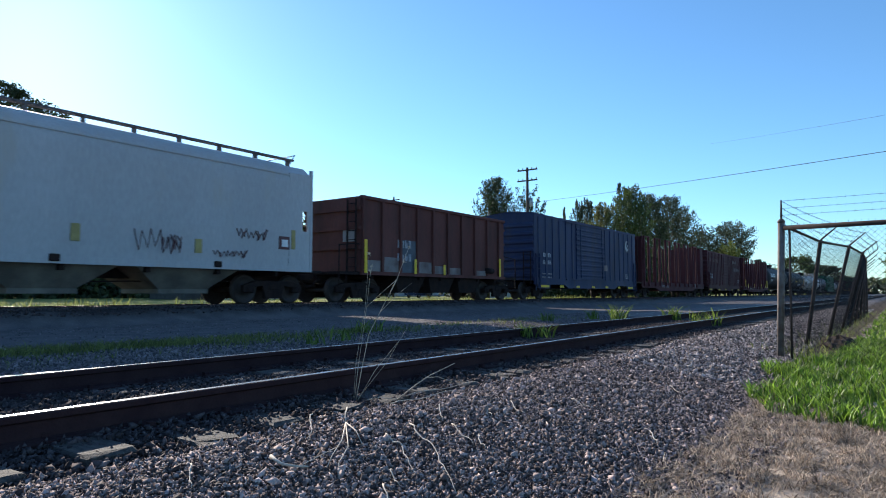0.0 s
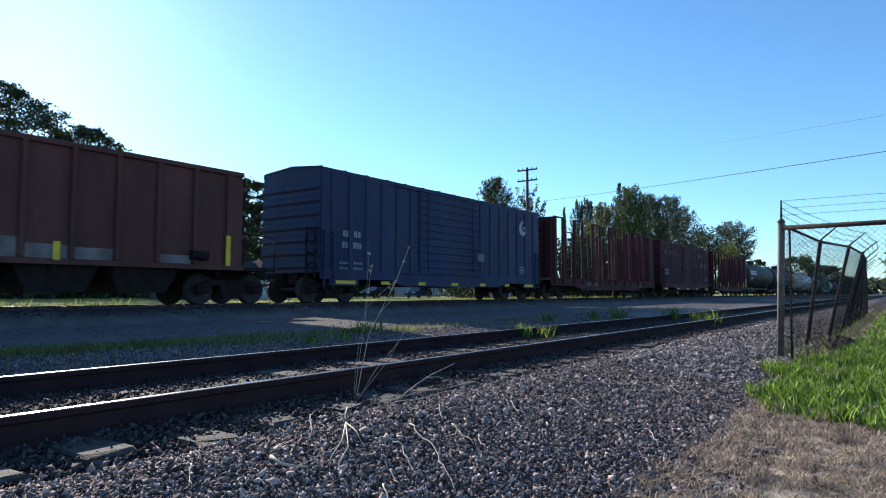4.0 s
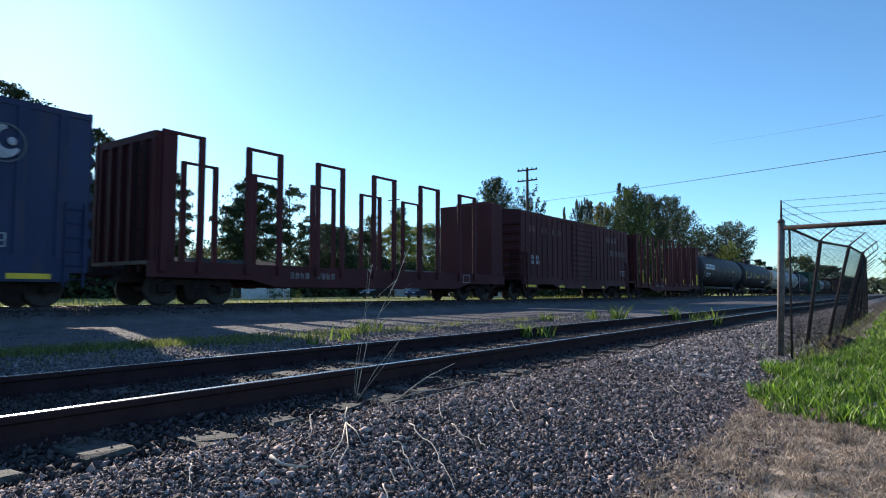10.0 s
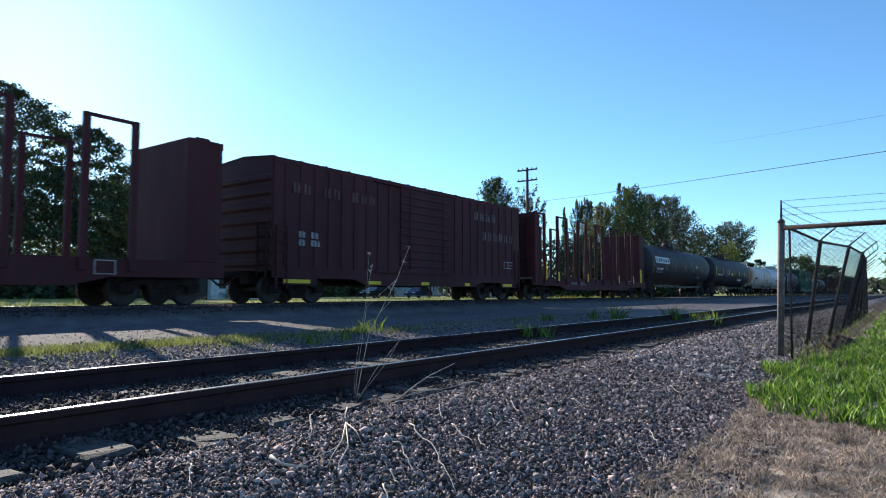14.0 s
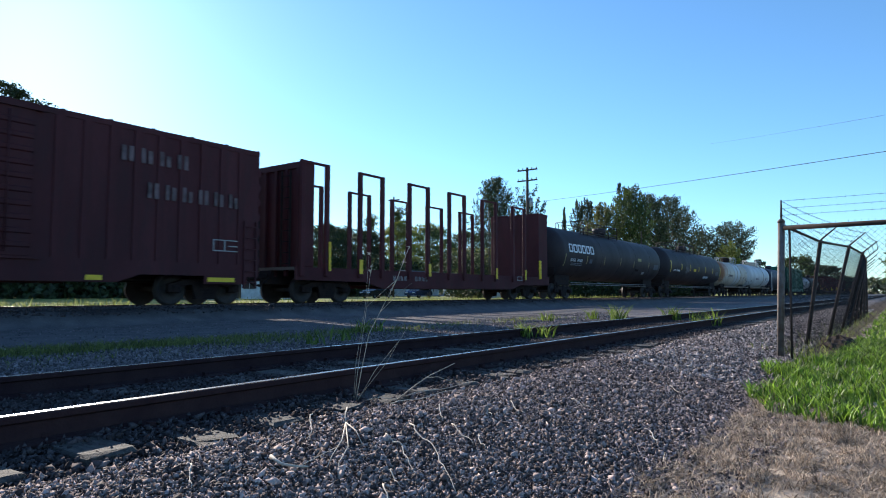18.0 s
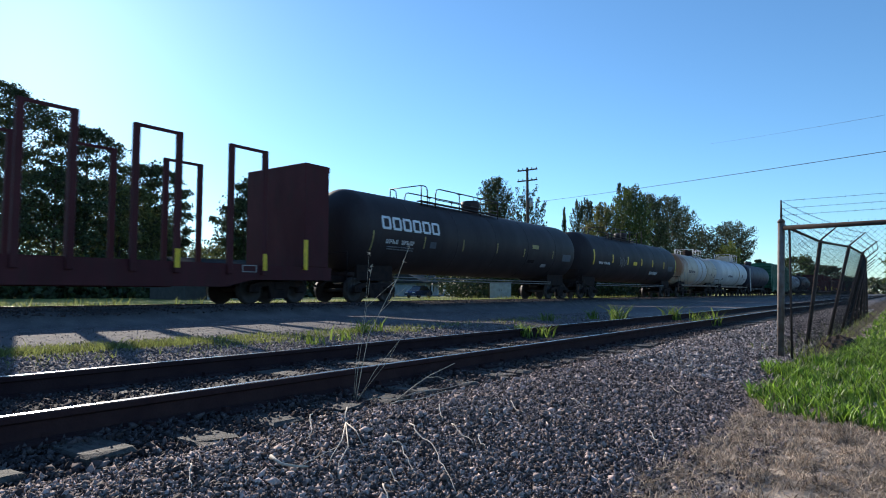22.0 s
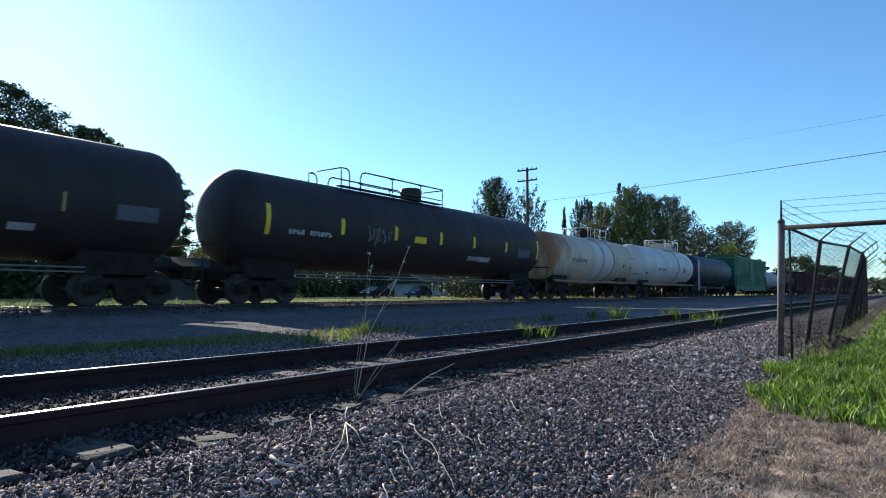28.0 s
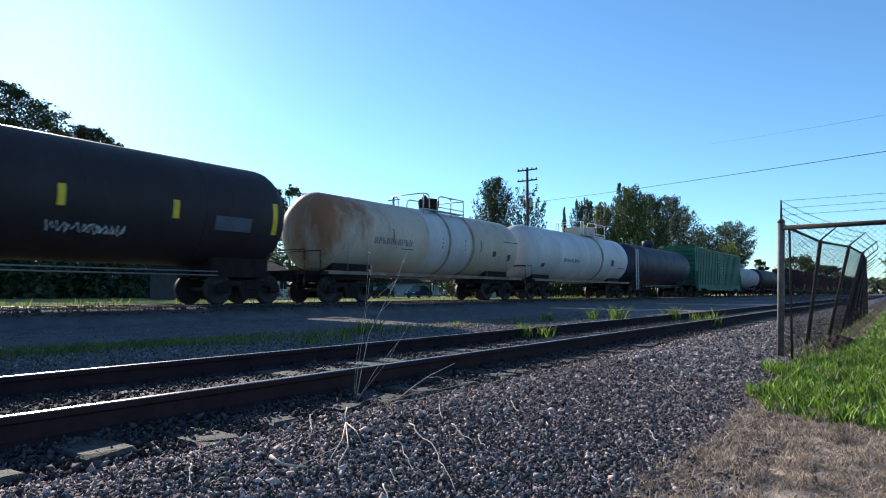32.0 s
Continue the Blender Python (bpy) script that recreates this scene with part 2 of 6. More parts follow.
def ground_material():
    m = bpy.data.materials.new("ground")
    m.use_nodes = True
    t = m.node_tree
    n, l = t.nodes, t.links
    b = n["Principled BSDF"]
    geo = n.new("ShaderNodeNewGeometry")
    sep = n.new("ShaderNodeSeparateXYZ")
    l.new(geo.outputs["Position"], sep.inputs[0])

    def tex(scale, detail=5):
        x = n.new("ShaderNodeTexNoise")
        x.inputs["Scale"].default_value, x.inputs["Detail"].default_value = scale, detail
        l.new(geo.outputs["Position"], x.inputs["Vector"])
        return x.outputs["Fac"]

    def between(value, lo, hi):
        r = n.new("ShaderNodeMapRange")
        r.inputs["From Min"].default_value, r.inputs["From Max"].default_value = lo, hi
        l.new(value, r.inputs["Value"])
        return r.outputs[0]

    def mix(fac, a, c):
        x = n.new("ShaderNodeMix")
        x.data_type = "RGBA"
        l.new(fac, x.inputs[0])
        for s, k in ((a, 6), (c, 7)):
            if isinstance(s, tuple):
                x.inputs[k].default_value = (*s, 1)
            else:
                l.new(s, x.inputs[k])
        return x.outputs[2]

    def shifted(amount, scale):
        a = n.new("ShaderNodeMath")
        a.operation = "MULTIPLY_ADD"
        l.new(tex(scale), a.inputs[0])
        a.inputs[1].default_value = amount
        l.new(sep.outputs["Y"], a.inputs[2])
        s = n.new("ShaderNodeMath")
        s.operation = "SUBTRACT"
        l.new(a.outputs[0], s.inputs[0])
        s.inputs[1].default_value = amount * 0.5
        return s.outputs[0]

    y = shifted(0.9, 1.7)
    straw = mix(between(tex(5), 0.35, 0.65), (0.18, 0.14, 0.105), (0.56, 0.45, 0.35))
    gravel = mix(between(tex(45, 3), 0.35, 0.65), (0.07, 0.061, 0.062), (0.25, 0.218, 0.212))
    road = mix(between(tex(2.2), 0.3, 0.7), (0.088, 0.080, 0.085), (0.145, 0.130, 0.130))
    road = mix(between(tex(90, 2), 0.55, 0.75), road, (0.21, 0.205, 0.20))
    lawn = mix(between(tex(1.1), 0.35, 0.65), (0.11, 0.14, 0.03), (0.26, 0.25, 0.08))
    # sparse soil along the fence's foot
    soil = mix(between(tex(7), 0.35, 0.65), (0.05, 0.036, 0.027), (0.12, 0.088, 0.062))
    along = n.new("ShaderNodeMath")
    along.operation = "MULTIPLY"
    l.new(between(sep.outputs["X"], 8.6, 9.8), along.inputs[0])
    l.new(between(y, 0.65, 0.85), along.inputs[1])
    c = mix(between(y, 0.85, 1.1), straw, gravel)
    c = mix(along.outputs[0], c, mix(between(y, 1.6, 1.9), soil, gravel))
    # dark bed soil; its colour also holds shade by the rails and main shoulder
    bed = mix(between(tex(30, 3), 0.4, 0.65), (0.026, 0.022, 0.023), (0.07, 0.06, 0.058))
    c = mix(between(sep.outputs["Y"], 2.45, 2.7), c, bed)
    c = mix(between(sep.outputs["Y"], 5.1, 5.4), c, gravel)
    c = mix(between(y, 7.1, 7.7), c, road)
    c = mix(between(y, 13.9, 14.5), c, bed)
    c = mix(between(y, 18.9, 19.7), c, lawn)
    l.new(c, b.inputs["Base Color"])
    b.inputs["Roughness"].default_value = 0.95
    b.inputs["Specular IOR Level"].default_value = 0.12
    bp = n.new("ShaderNodeBump")
    bp.inputs["Strength"].default_value, bp.inputs["Distance"].default_value = 0.5, 0.03
    l.new(tex(40, 4), bp.inputs["Height"])
    l.new(bp.outputs[0], b.inputs["Normal"])
    return m


GROUND_MAT = ground_material()
gx = [-4000, -800, -200, -60, -20, -8] + [-6 + 0.25 * i for i in range(100)] + [20 + 2 * i for i in range(30)] + [85, 100, 140, 200, 300, 500, 900, 1700, 4000]
gy = [-4000, -900, -200, -60, -20, -8, -4, -2, -1, -0.4] + [0.2 * i for i in range(42)] + [8.4 + 0.2 * i for i in range(60)] + [21, 24, 30, 40, 60, 100, 200, 500, 1500, 4000]
ground = new("ground", grid_mesh("ground", gx, gy, ground_z))
ground.data.materials.append(GROUND_MAT)
tagged(ground, "flat ground of gravel, worn road and lawn along the tracks", "ground", kind="structure")

# ---- tracks ----
rail_rust = paint("rusty rail steel", (0.032, 0.016, 0.019), (0.046, 0.025, 0.026), rough=0.9, scale=6, fine=70, bump=0.3, spec=0.12)
tie_wood = paint("weathered tie wood", (0.022, 0.019, 0.018), (0.085, 0.073, 0.064), rough=0.9, scale=5, fine=40, bump=0.5, stretch=(6, 0.6, 6))
# half outline of a rail: base, web, head
RAIL = [(-0.068, 0), (0.068, 0), (0.068, 0.012), (0.012, 0.03), (0.010, 0.10), (0.034, 0.112), (0.035, 0.136), (0.028, 0.142), (-0.028, 0.142), (-0.035, 0.136), (-0.034, 0.112), (-0.010, 0.10), (-0.012, 0.03), (-0.068, 0.012)]


dull_head = paint("dull running surface", (0.16, 0.15, 0.15), rough=0.55, metal=0.8, scale=6, fine=60, bump=0.1)


def track(name, label, x0, x1, y, top, tie_x, gap, head):
    t = thing(name, label, "track", kind="structure", at=(0, y, 0))
    for s in (-0.7525, 0.7525):
        r = part("rail", Build().prism([(s + p, top - 0.142 + q) for p, q in RAIL], x0, x1), rail_rust, t, "rusty steel rail with a bright worn top")
        part("worn_head", Build().box(x0, x1, s - 0.018, s + 0.018, top - 0.003, top + 0.002), head, r, "bright worn running surface")
    rng = np.random.default_rng(3)
    shapes = []
    for k in range(6):
        b = Build().box(-0.11, 0.11, -1.29, 1.29, -0.16, 0.0, 0.012)
        b.v = [(p + rng.normal() * 0.006, q + rng.normal() * 0.02 * (abs(q) > 1), z + rng.normal() * 0.004) for p, q, z in b.v]
        shapes.append(b.mesh("tie"))
    plate = Build().box(-0.10, 0.10, -0.17, 0.17, 0.0, 0.014).box(-0.09, -0.06, -0.11, -0.07, 0, 0.04).box(0.06, 0.09, 0.07, 0.11, 0, 0.04).mesh("tie_plate")
    x, k = tie_x[0], 0
    while x < tie_x[1]:
        q = part("tie", shapes[k % 6], tie_wood, t)
        q.matrix_basis = pose(x + rng.normal() * 0.02, rng.normal() * 0.04, top - 0.135 - rng.random() * 0.010, 0, rng.normal() * 0.6, rng.normal() * 1.2)
        if x < 12:
            for s in (-0.7525, 0.7525):
                part("tie_plate", plate, rail_rust, q).location = (0, s, 0)
        x += gap
        k += 1
    return t


track("siding_track", "rusty siding track on weathered wooden ties in ballast", -12, 420, 3.9325, 0.117, (-7.73, 34), 0.455, bright_steel)
track("main_track", "main line track under the passing train", -60, 560, 17.0, 0.32, (-14, 70), 0.55, dull_head)

TRAIN_Y, RAIL_TOP = 17.0, 0.32

# ---- rolling stock ----
WHEEL_R = 0.445
SPIN = []


def wheelset_mesh():
    b = Build()
    for s in (-1, 1):
        rings = [(s * 0.68, WHEEL_R + 0.025), (s * 0.70, WHEEL_R + 0.02), (s * 0.715, WHEEL_R), (s * 0.81, WHEEL_R - 0.006), (s * 0.815, WHEEL_R - 0.07), (s * 0.775, WHEEL_R - 0.10), (s * 0.77, 0.17), (s * 0.82, 0.13), (s * 0.83, 0.06)]
        b.lathe(rings, (0, 0, 0), "y", 28)
    b.rod((0, -1.0, 0), (0, 1.0, 0), 0.075, 10)
    return b.mesh("wheelset")


def frame_mesh(s):
    """One cast side frame of a truck, with its bearing boxes and spring pocket."""
    b = Build()
    y0, y1 = (0.93, 1.07) if s > 0 else (-1.07, -0.93)
    b.side([(-1.12, 0.36), (-1.12, 0.56), (-0.70, 0.70), (0.70, 0.70), (1.12, 0.56), (1.12, 0.36), (0.86, 0.34), (0.80, 0.50), (0.42, 0.56), (0.33, 0.30), (0.30, 0.16), (-0.30, 0.16), (-0.33, 0.30), (-0.42, 0.56), (-0.80, 0.50), (-0.86, 0.34)], y0, y1)
    for x in (-0.89, 0.89):
        b.box(x - 0.13, x + 0.13, y0 - 0.03, y1 + 0.03, 0.33, 0.56, 0.03)
        b.rod((x, y1 if s > 0 else y0, 0.445), (x, (y1 + 0.06) if s > 0 else (y0 - 0.06), 0.445), 0.09, 10)
    for x in (-0.18, 0, 0.18):
        for i in range(4):
            b.rod((x, (y0 + y1) / 2, 0.24 + i * 0.065), (x, (y0 + y1) / 2, 0.285 + i * 0.065), 0.085, 8)
    return b.mesh("side_frame")


WHEELSET, FRAME_NEAR, FRAME_FAR = wheelset_mesh(), frame_mesh(-1), frame_mesh(1)
WHEELSET.materials.append(wheel_steel)
FRAME_NEAR.materials.append(iron)
FRAME_FAR.materials.append(iron)
BOLSTER = Build().box(-0.2, 0.2, -1.1, 1.1, 0.42, 0.72, 0.04).box(-0.32, 0.32, -0.3, 0.3, 0.66, 0.86, 0.04).mesh("truck")
BOLSTER.materials.append(iron)


def truck(car, x, spinning):
    t = part("truck", BOLSTER, iron, car, "grimy cast iron two-axle truck")
    t.location = (x, 0, 0)
    part("side_frame", FRAME_NEAR, iron, t)
    part("side_frame", FRAME_FAR, iron, t)
    for a in (-0.89, 0.89):
        w = part("wheelset", WHEELSET, wheel_steel, t)
        w.location = (a, 0, WHEEL_R)
        if spinning:
            SPIN.append((w, a))


def coupler(car, x, way):
    b = Build().box(min(x, x - way * 0.9), max(x, x - way * 0.9), -0.09, 0.09, 0.80, 0.98, 0.02)
    b.box(min(x - way * 0.25, x + way * 0.06), max(x - way * 0.25, x + way * 0.06), -0.17, 0.14, 0.74, 1.02, 0.05)
    b.path([(x - way * 0.5, -0.35, 0.85), (x - way * 0.1, -0.32, 0.55), (x + way * 0.1, -0.30, 0.6)], 0.03)
    part("coupler", b, iron, car)


CARS = []


def car(name, label, category, s0, s1, truck_in, spinning=True):
    """An empty car of the train: from coupler face s0 to s1 along the train, its two trucks truck_in from these."""
    c = thing(name, label, category, "cars of the freight train")
    half = (s1 - s0) / 2
    for w in (-1, 1):
        truck(c, w * (half - truck_in), spinning)
        coupler(c, w * half, w)
    CARS.append((c, (s0 + s1) / 2))
    return c, (s0 + s1) / 2, half


def marks(parent, x0, x1, z0, z1, count, y, mat, name="lettering", label="", skip=()):
    """A row of plain bars, where a line of letters stands."""
    b = Build()
    w = (x1 - x0) / count
    for i in range(count):
        if i not in skip:
            b.box(x0 + w * (i + 0.16), x0 + w * (i + 0.38), y - 0.004, y + 0.01, z0, z1)
            b.box(x0 + w * (i + 0.52), x0 + w * (i + 0.76), y - 0.004, y + 0.01, z0, z1 - 0.12 * (i % 3) * (z1 - z0))
    return tagged(part(name, b, mat, parent, label), kind="stuff")


def ladder(car_, x, y, z0, z1, w=0.42, mat=None, rungs=7):
    b = Build()
    for a in (x - w / 2, x + w / 2):
        b.box(a - 0.02, a + 0.02, y - 0.03, y + 0.03, z0, z1)
    for i in range(rungs):
        z = z0 + (z1 - z0) * (i + 0.5) / rungs
        b.rod((x - w / 2, y - 0.02, z), (x + w / 2, y - 0.02, z), 0.013, 6)
    part("ladder", b, mat or iron, car_)


def end_ladder(car_, x, y, z0, z1, w=0.42, mat=None, rungs=7):
    b = Build()
    for a in (y - w / 2, y + w / 2):
        b.box(x - 0.03, x + 0.03, a - 0.02, a + 0.02, z0, z1)
    for i in range(rungs):
        z = z0 + (z1 - z0) * (i + 0.5) / rungs
        b.rod((x, y - w / 2, z), (x, y + w / 2, z), 0.013, 6)
    part("ladder", b, mat or iron, car_)


def underframe(c, x0, x1, mat, z0=0.62, z1=1.0):
    sill = part("centre_sill", Build().box(x0, x1, -0.22, 0.22, z0, z1), mat, c)
    bearer = Build().side([(-0.06, z1 - 0.16), (0.06, z1 - 0.16), (0.06, z1), (-0.06, z1)], -1.35, 1.35).mesh("cross_bearer")
    for i in range(7):
        part("cross_bearer", bearer, mat, sill).location = (x0 + (x1 - x0) * (i + 0.5) / 7, 0, 0)
    part("air_reservoir", Build().rod((-0.9, -0.75, 0.72), (0.1, -0.75, 0.72), 0.17, 12), iron, c)
    part("brake_cylinder", Build().rod((0.7, -0.6, 0.70), (1.15, -0.6, 0.70), 0.13, 10), iron, c)
    part("brake_pipe", Build().path([(x0 + 2, -0.5, 0.7), (-0.9, -0.6, 0.62), (1.15, -0.6, 0.62), (x1 - 2, -0.5, 0.7)], 0.02), iron, c)


def boxcar(label, s0, s1, body0, body1, mat, eave, door=(-1.5, 1.5), spinning=True, gap=0.62):
    c, mid, half = car("boxcar", label, "freight car", s0, s1, 2.35, spinning)
    x0, x1 = body0 - mid, body1 - mid
    h, floor = 1.47, 1.02
    body = Build().prism([(-h, floor), (h, floor), (h, eave), (h - 0.03, eave + 0.04), (0, eave + 0.17), (-h + 0.03, eave + 0.04), (-h, eave)], x0 + 0.02, x1 - 0.02)
    part("body", body, mat, c)
    # roof panels with raised seams
    b = Build()
    k = int((x1 - x0) / 1.1)
    for i in range(k + 1):
        x = x0 + 0.03 + (x1 - x0 - 0.06) * i / k
        b.prism([(-h - 0.01, eave + 0.03), (0, eave + 0.165), (h + 0.01, eave + 0.03), (h + 0.01, eave + 0.075), (0, eave + 0.205), (-h - 0.01, eave + 0.075)], x - 0.035, x + 0.035)
    b.box(x0, x1, -h - 0.025, -h + 0.02, eave - 0.09, eave + 0.045)
    b.box(x0, x1, h - 0.02, h + 0.025, eave - 0.09, eave + 0.045)
    part("roof", b, mat, c)
    # side posts, both sides
    for s in (-1, 1):
        x = x0 + 0.55
        y = s * (h + 0.035)
        post = Build().side([(-0.10, floor + 0.12), (0.10, floor + 0.12), (0.10, eave - 0.09), (-0.10, eave - 0.09)], min(y, s * h), max(y, s * h)).mesh("side_post")
        while x < x1 - 0.3:
            if not door[0] - 0.1 < x < door[1] + 0.1:
                part("side_post", post, mat, c).location = (x, 0, 0)
            x += gap
        b = Build().side([(x0, floor + 0.12), (x0, 0.80), (x0 + 3.6, 0.80), (x0 + 4.2, 0.60), (x1 - 4.2, 0.60), (x1 - 3.6, 0.80), (x1, 0.80), (x1, floor + 0.12)], min(s * (h - 0.03), s * (h + 0.035)), max(s * (h - 0.03), s * (h + 0.035)))
        for q0, q1 in ((x0 + 0.4, x0 + 1.8), (x1 - 1.8, x1 - 0.4)):
            b.box(q0, q1, min(s * h, s * (h + 0.04)), max(s * h, s * (h + 0.04)), 0.58, 0.82)
        part("side_sill", b, mat, c)
        # door with horizontal corrugation
        pr = [(s * h, floor + 0.13), (s * (h + 0.05), floor + 0.13)]
        z = floor + 0.3
        while z < eave - 0.3:
            pr += [(s * (h + 0.05), z), (s * (h + 0.08), z + 0.03), (s * (h + 0.08), z + 0.11), (s * (h + 0.05), z + 0.14)]
            z += 0.30
        pr += [(s * (h + 0.05), eave - 0.12), (s * h, eave - 0.12)]
        dd = part("sliding_door", Build().prism(pr, door[0], door[1]), mat, c)
        for zz in (floor + 0.06, eave - 0.12):
            ya, yb = sorted((s * (h + 0.02), s * (h + 0.11)))
            part("door_track", Build().box(door[0] - 1.5, door[1] + 0.2, ya, yb, zz, zz + 0.05), mat, dd)
        for xx in (door[0] + 0.5, door[1] - 0.5):
            part("lock_rod", Build().rod((xx, s * (h + 0.1), floor + 0.2), (xx, s * (h + 0.1), eave - 0.2), 0.02, 6), mat, dd)
    # pressed ends with deep horizontal ribs
    for w, x in ((-1, x0), (1, x1)):
        pr = [(x, floor), (x + w * 0.02, floor)]
        z = floor + 0.25
        while z < eave - 0.2:
            pr += [(x + w * 0.02, z - 0.14), (x + w * 0.085, z - 0.06), (x + w * 0.085, z + 0.06), (x + w * 0.02, z + 0.14)]
            z += 0.44
        pr += [(x + w * 0.02, eave), (x, eave)]
        part("pressed_end", Build().side(pr, -h + 0.02, h - 0.02), mat, c)
        end_ladder(c, x + w * 0.12, -h + 0.35, floor - 0.2, floor + 1.5, mat=iron, rungs=5)
    ladder(c, x0 + 0.32, -h - 0.06, floor - 0.55, floor + 1.4, rungs=6, mat=mat)
    ladder(c, x1 - 0.32, -h - 0.06, floor - 0.55, floor + 1.4, rungs=6, mat=mat)
    underframe(c, x0 + 0.1, x1 - 0.1, iron)
    return c, x0, x1, h, floor, mid


def stripes(c, spots, y, z0, z1, mid, mat=None, name="reflector"):
    for a, b in spots:
        part(name, Build().box(a - mid, b - mid, y - 0.012, y, z0, z1), mat or yellow_mark, c, "yellow reflective stripe" if name == "reflector" else "")


pipe_grey = paint("grey side pipe paint", (0.20, 0.19, 0.19), rough=0.6, scale=5, fine=40, bump=0.05)


def tank_car(label, s0, s1, mat, r, zc, t0, t1, dome_at=None, kind="platform", spinning=True, frame_rail=False):
    """A tank car: barrel from t0 to t1 along the train."""
    c, mid, half = car("tank_car", label, "tank car", s0, s1, 2.2, spinning)
    a, b_ = t0 - mid, t1 - mid
    rings = []
    for k in range(9):
        g = math.pi / 2 * k / 8
        rings.append((a + 0.55 * r * (1 - math.cos(g)), max(0.02, r * math.sin(g) ** 0.8)))
    rings[-1] = (a + 0.55 * r, r)
    left = rings
    right = [(a + b_ - p, q) for p, q in reversed(rings)]
    barrel = part("barrel", Build().lathe(left + right, (0, 0, zc), "x", 48), mat, c)
    for i in range(1, 6):
        x = a + (b_ - a) * i / 6
        seam = Build().lathe([(x - 0.03, r - 0.01), (x - 0.02, r + 0.008), (x + 0.02, r + 0.008), (x + 0.03, r - 0.01)], (0, 0, zc), "x", 48)
        part("weld_seam", seam, mat, barrel)
    # stub sills and saddles
    for w in (-1, 1):
        xe = w * (half - 0.35)
        xi = w * (half - 3.4)
        b = Build().box(min(xe, xi), max(xe, xi), -0.25, 0.25, 0.72, 1.06, 0.02)
        b.side([(xi, 0.8), (xi, zc - r * 0.75), (xi + w * 0.9, zc - r * 0.55), (xi + w * 2.0, zc - r * 0.75), (xi + w * 2.0, 0.8)], -0.85, 0.85)
        b.box(min(xe, xe - w * 0.35), max(xe, xe - w * 0.35), -1.4, 1.4, 0.95, 1.06)
        part("stub_sill", b, iron, c)
        g = Build()
        g.path([(xe, -1.38, 1.0), (xe, -1.38, 1.75), (xe, 1.38, 1.75), (xe, 1.38, 1.0)], 0.018)
        g.path([(xe, -1.38, 1.0), (xe, -1.38, 0.4), (xe - w * 0.3, -1.38, 0.4), (xe - w * 0.3, -1.38, 1.0)], 0.02)
        part("end_railing", g, iron, c)
    if frame_rail:
        b = Build()
        for y in (-1.32, 1.32):
            b.box(-half + 0.6, half - 0.6, y - 0.04, y + 0.04, 0.98, 1.1)
            for i in range(8):
                x = -half + 1.2 + (2 * half - 2.4) * i / 7
                b.box(x - 0.03, x + 0.03, min(y, 0), max(y, 0), 0.98, 1.05)
        part("side_sill", b, paint("rusty sill paint", (0.14, 0.085, 0.06), (0.26, 0.20, 0.15), rough=0.8, scale=2, fine=30), c, "rusty side sill")
    else:
        for z in (0.84, 0.95):
            part("side_pipe", Build().rod((-half + 3.3, -1.0, z), (half - 3.3, -1.0, z), 0.022), pipe_grey, c)
    top = zc + r
    d = (dome_at - mid) if dome_at else 0.0
    b = Build().lathe([(0, 0.36), (0.12, 0.36), (0.16, 0.42), (0.40, 0.47), (0.56, 0.47), (0.61, 0.40), (0.63, 0.1)], (d, 0, top - 0.06), "z", 20)
    part("dome", b, mat if kind != "dark" else iron, c, "round protective housing over the valves")
    return c, mid, a, b_, top, d


def scribble(c, x0, x1, z0, z1, mat, seed, r, zc, name="graffiti"):
    """Sprayed running strokes that nobody can read."""
    rng = np.random.default_rng(seed)

    def at(x, z):
        return (x, (-math.sqrt(r * r - (z - zc) ** 2) if r else zc) - 0.004, z)
    b = Build()
    hgt, mid_z = z1 - z0, (z0 + z1) / 2
    # one running wave of uneven height, and loose slanting bars across it
    pts, x, up = [], x0, 1
    while x < x1:
        pts.append(at(x, mid_z + up * hgt * rng.uniform(0.15, 0.48)))
        x += rng.uniform(0.05, 0.13) * (0.6 + hgt)
        up = -up
    b.path(pts, 0.015, 4)
    for k in range(int((x1 - x0) / 0.22)):
        x = rng.uniform(x0, x1)
        b.path([at(x, mid_z - hgt * rng.uniform(0.2, 0.5)), at(x + 0.04, mid_z), at(x + rng.normal() * 0.08, mid_z + hgt * rng.uniform(0.1, 0.5))], 0.014, 4)
    return tagged(part(name, b, mat, c, "sprayed scrawl that cannot be read"), kind="stuff")


rust_mark = paint("rust red spray paint", (0.10, 0.03, 0.035), rough=0.6, scale=6, fine=40, bump=0.02)
# the hopper's grey with brown dirt, darkened for the shade under the body
chute_paint = paint("grimy shade-darkened chute paint", (0.17, 0.155, 0.13), (0.09, 0.08, 0.07), rough=0.8, scale=1.5, fine=25, bump=0.1)


# galvanized walkway, coloured dark as it looks against the bright sky
grating = paint("silhouette-dark steel grating", (0.13, 0.125, 0.13), rough=0.75, metal=0.3, scale=5, fine=60, bump=0.1)


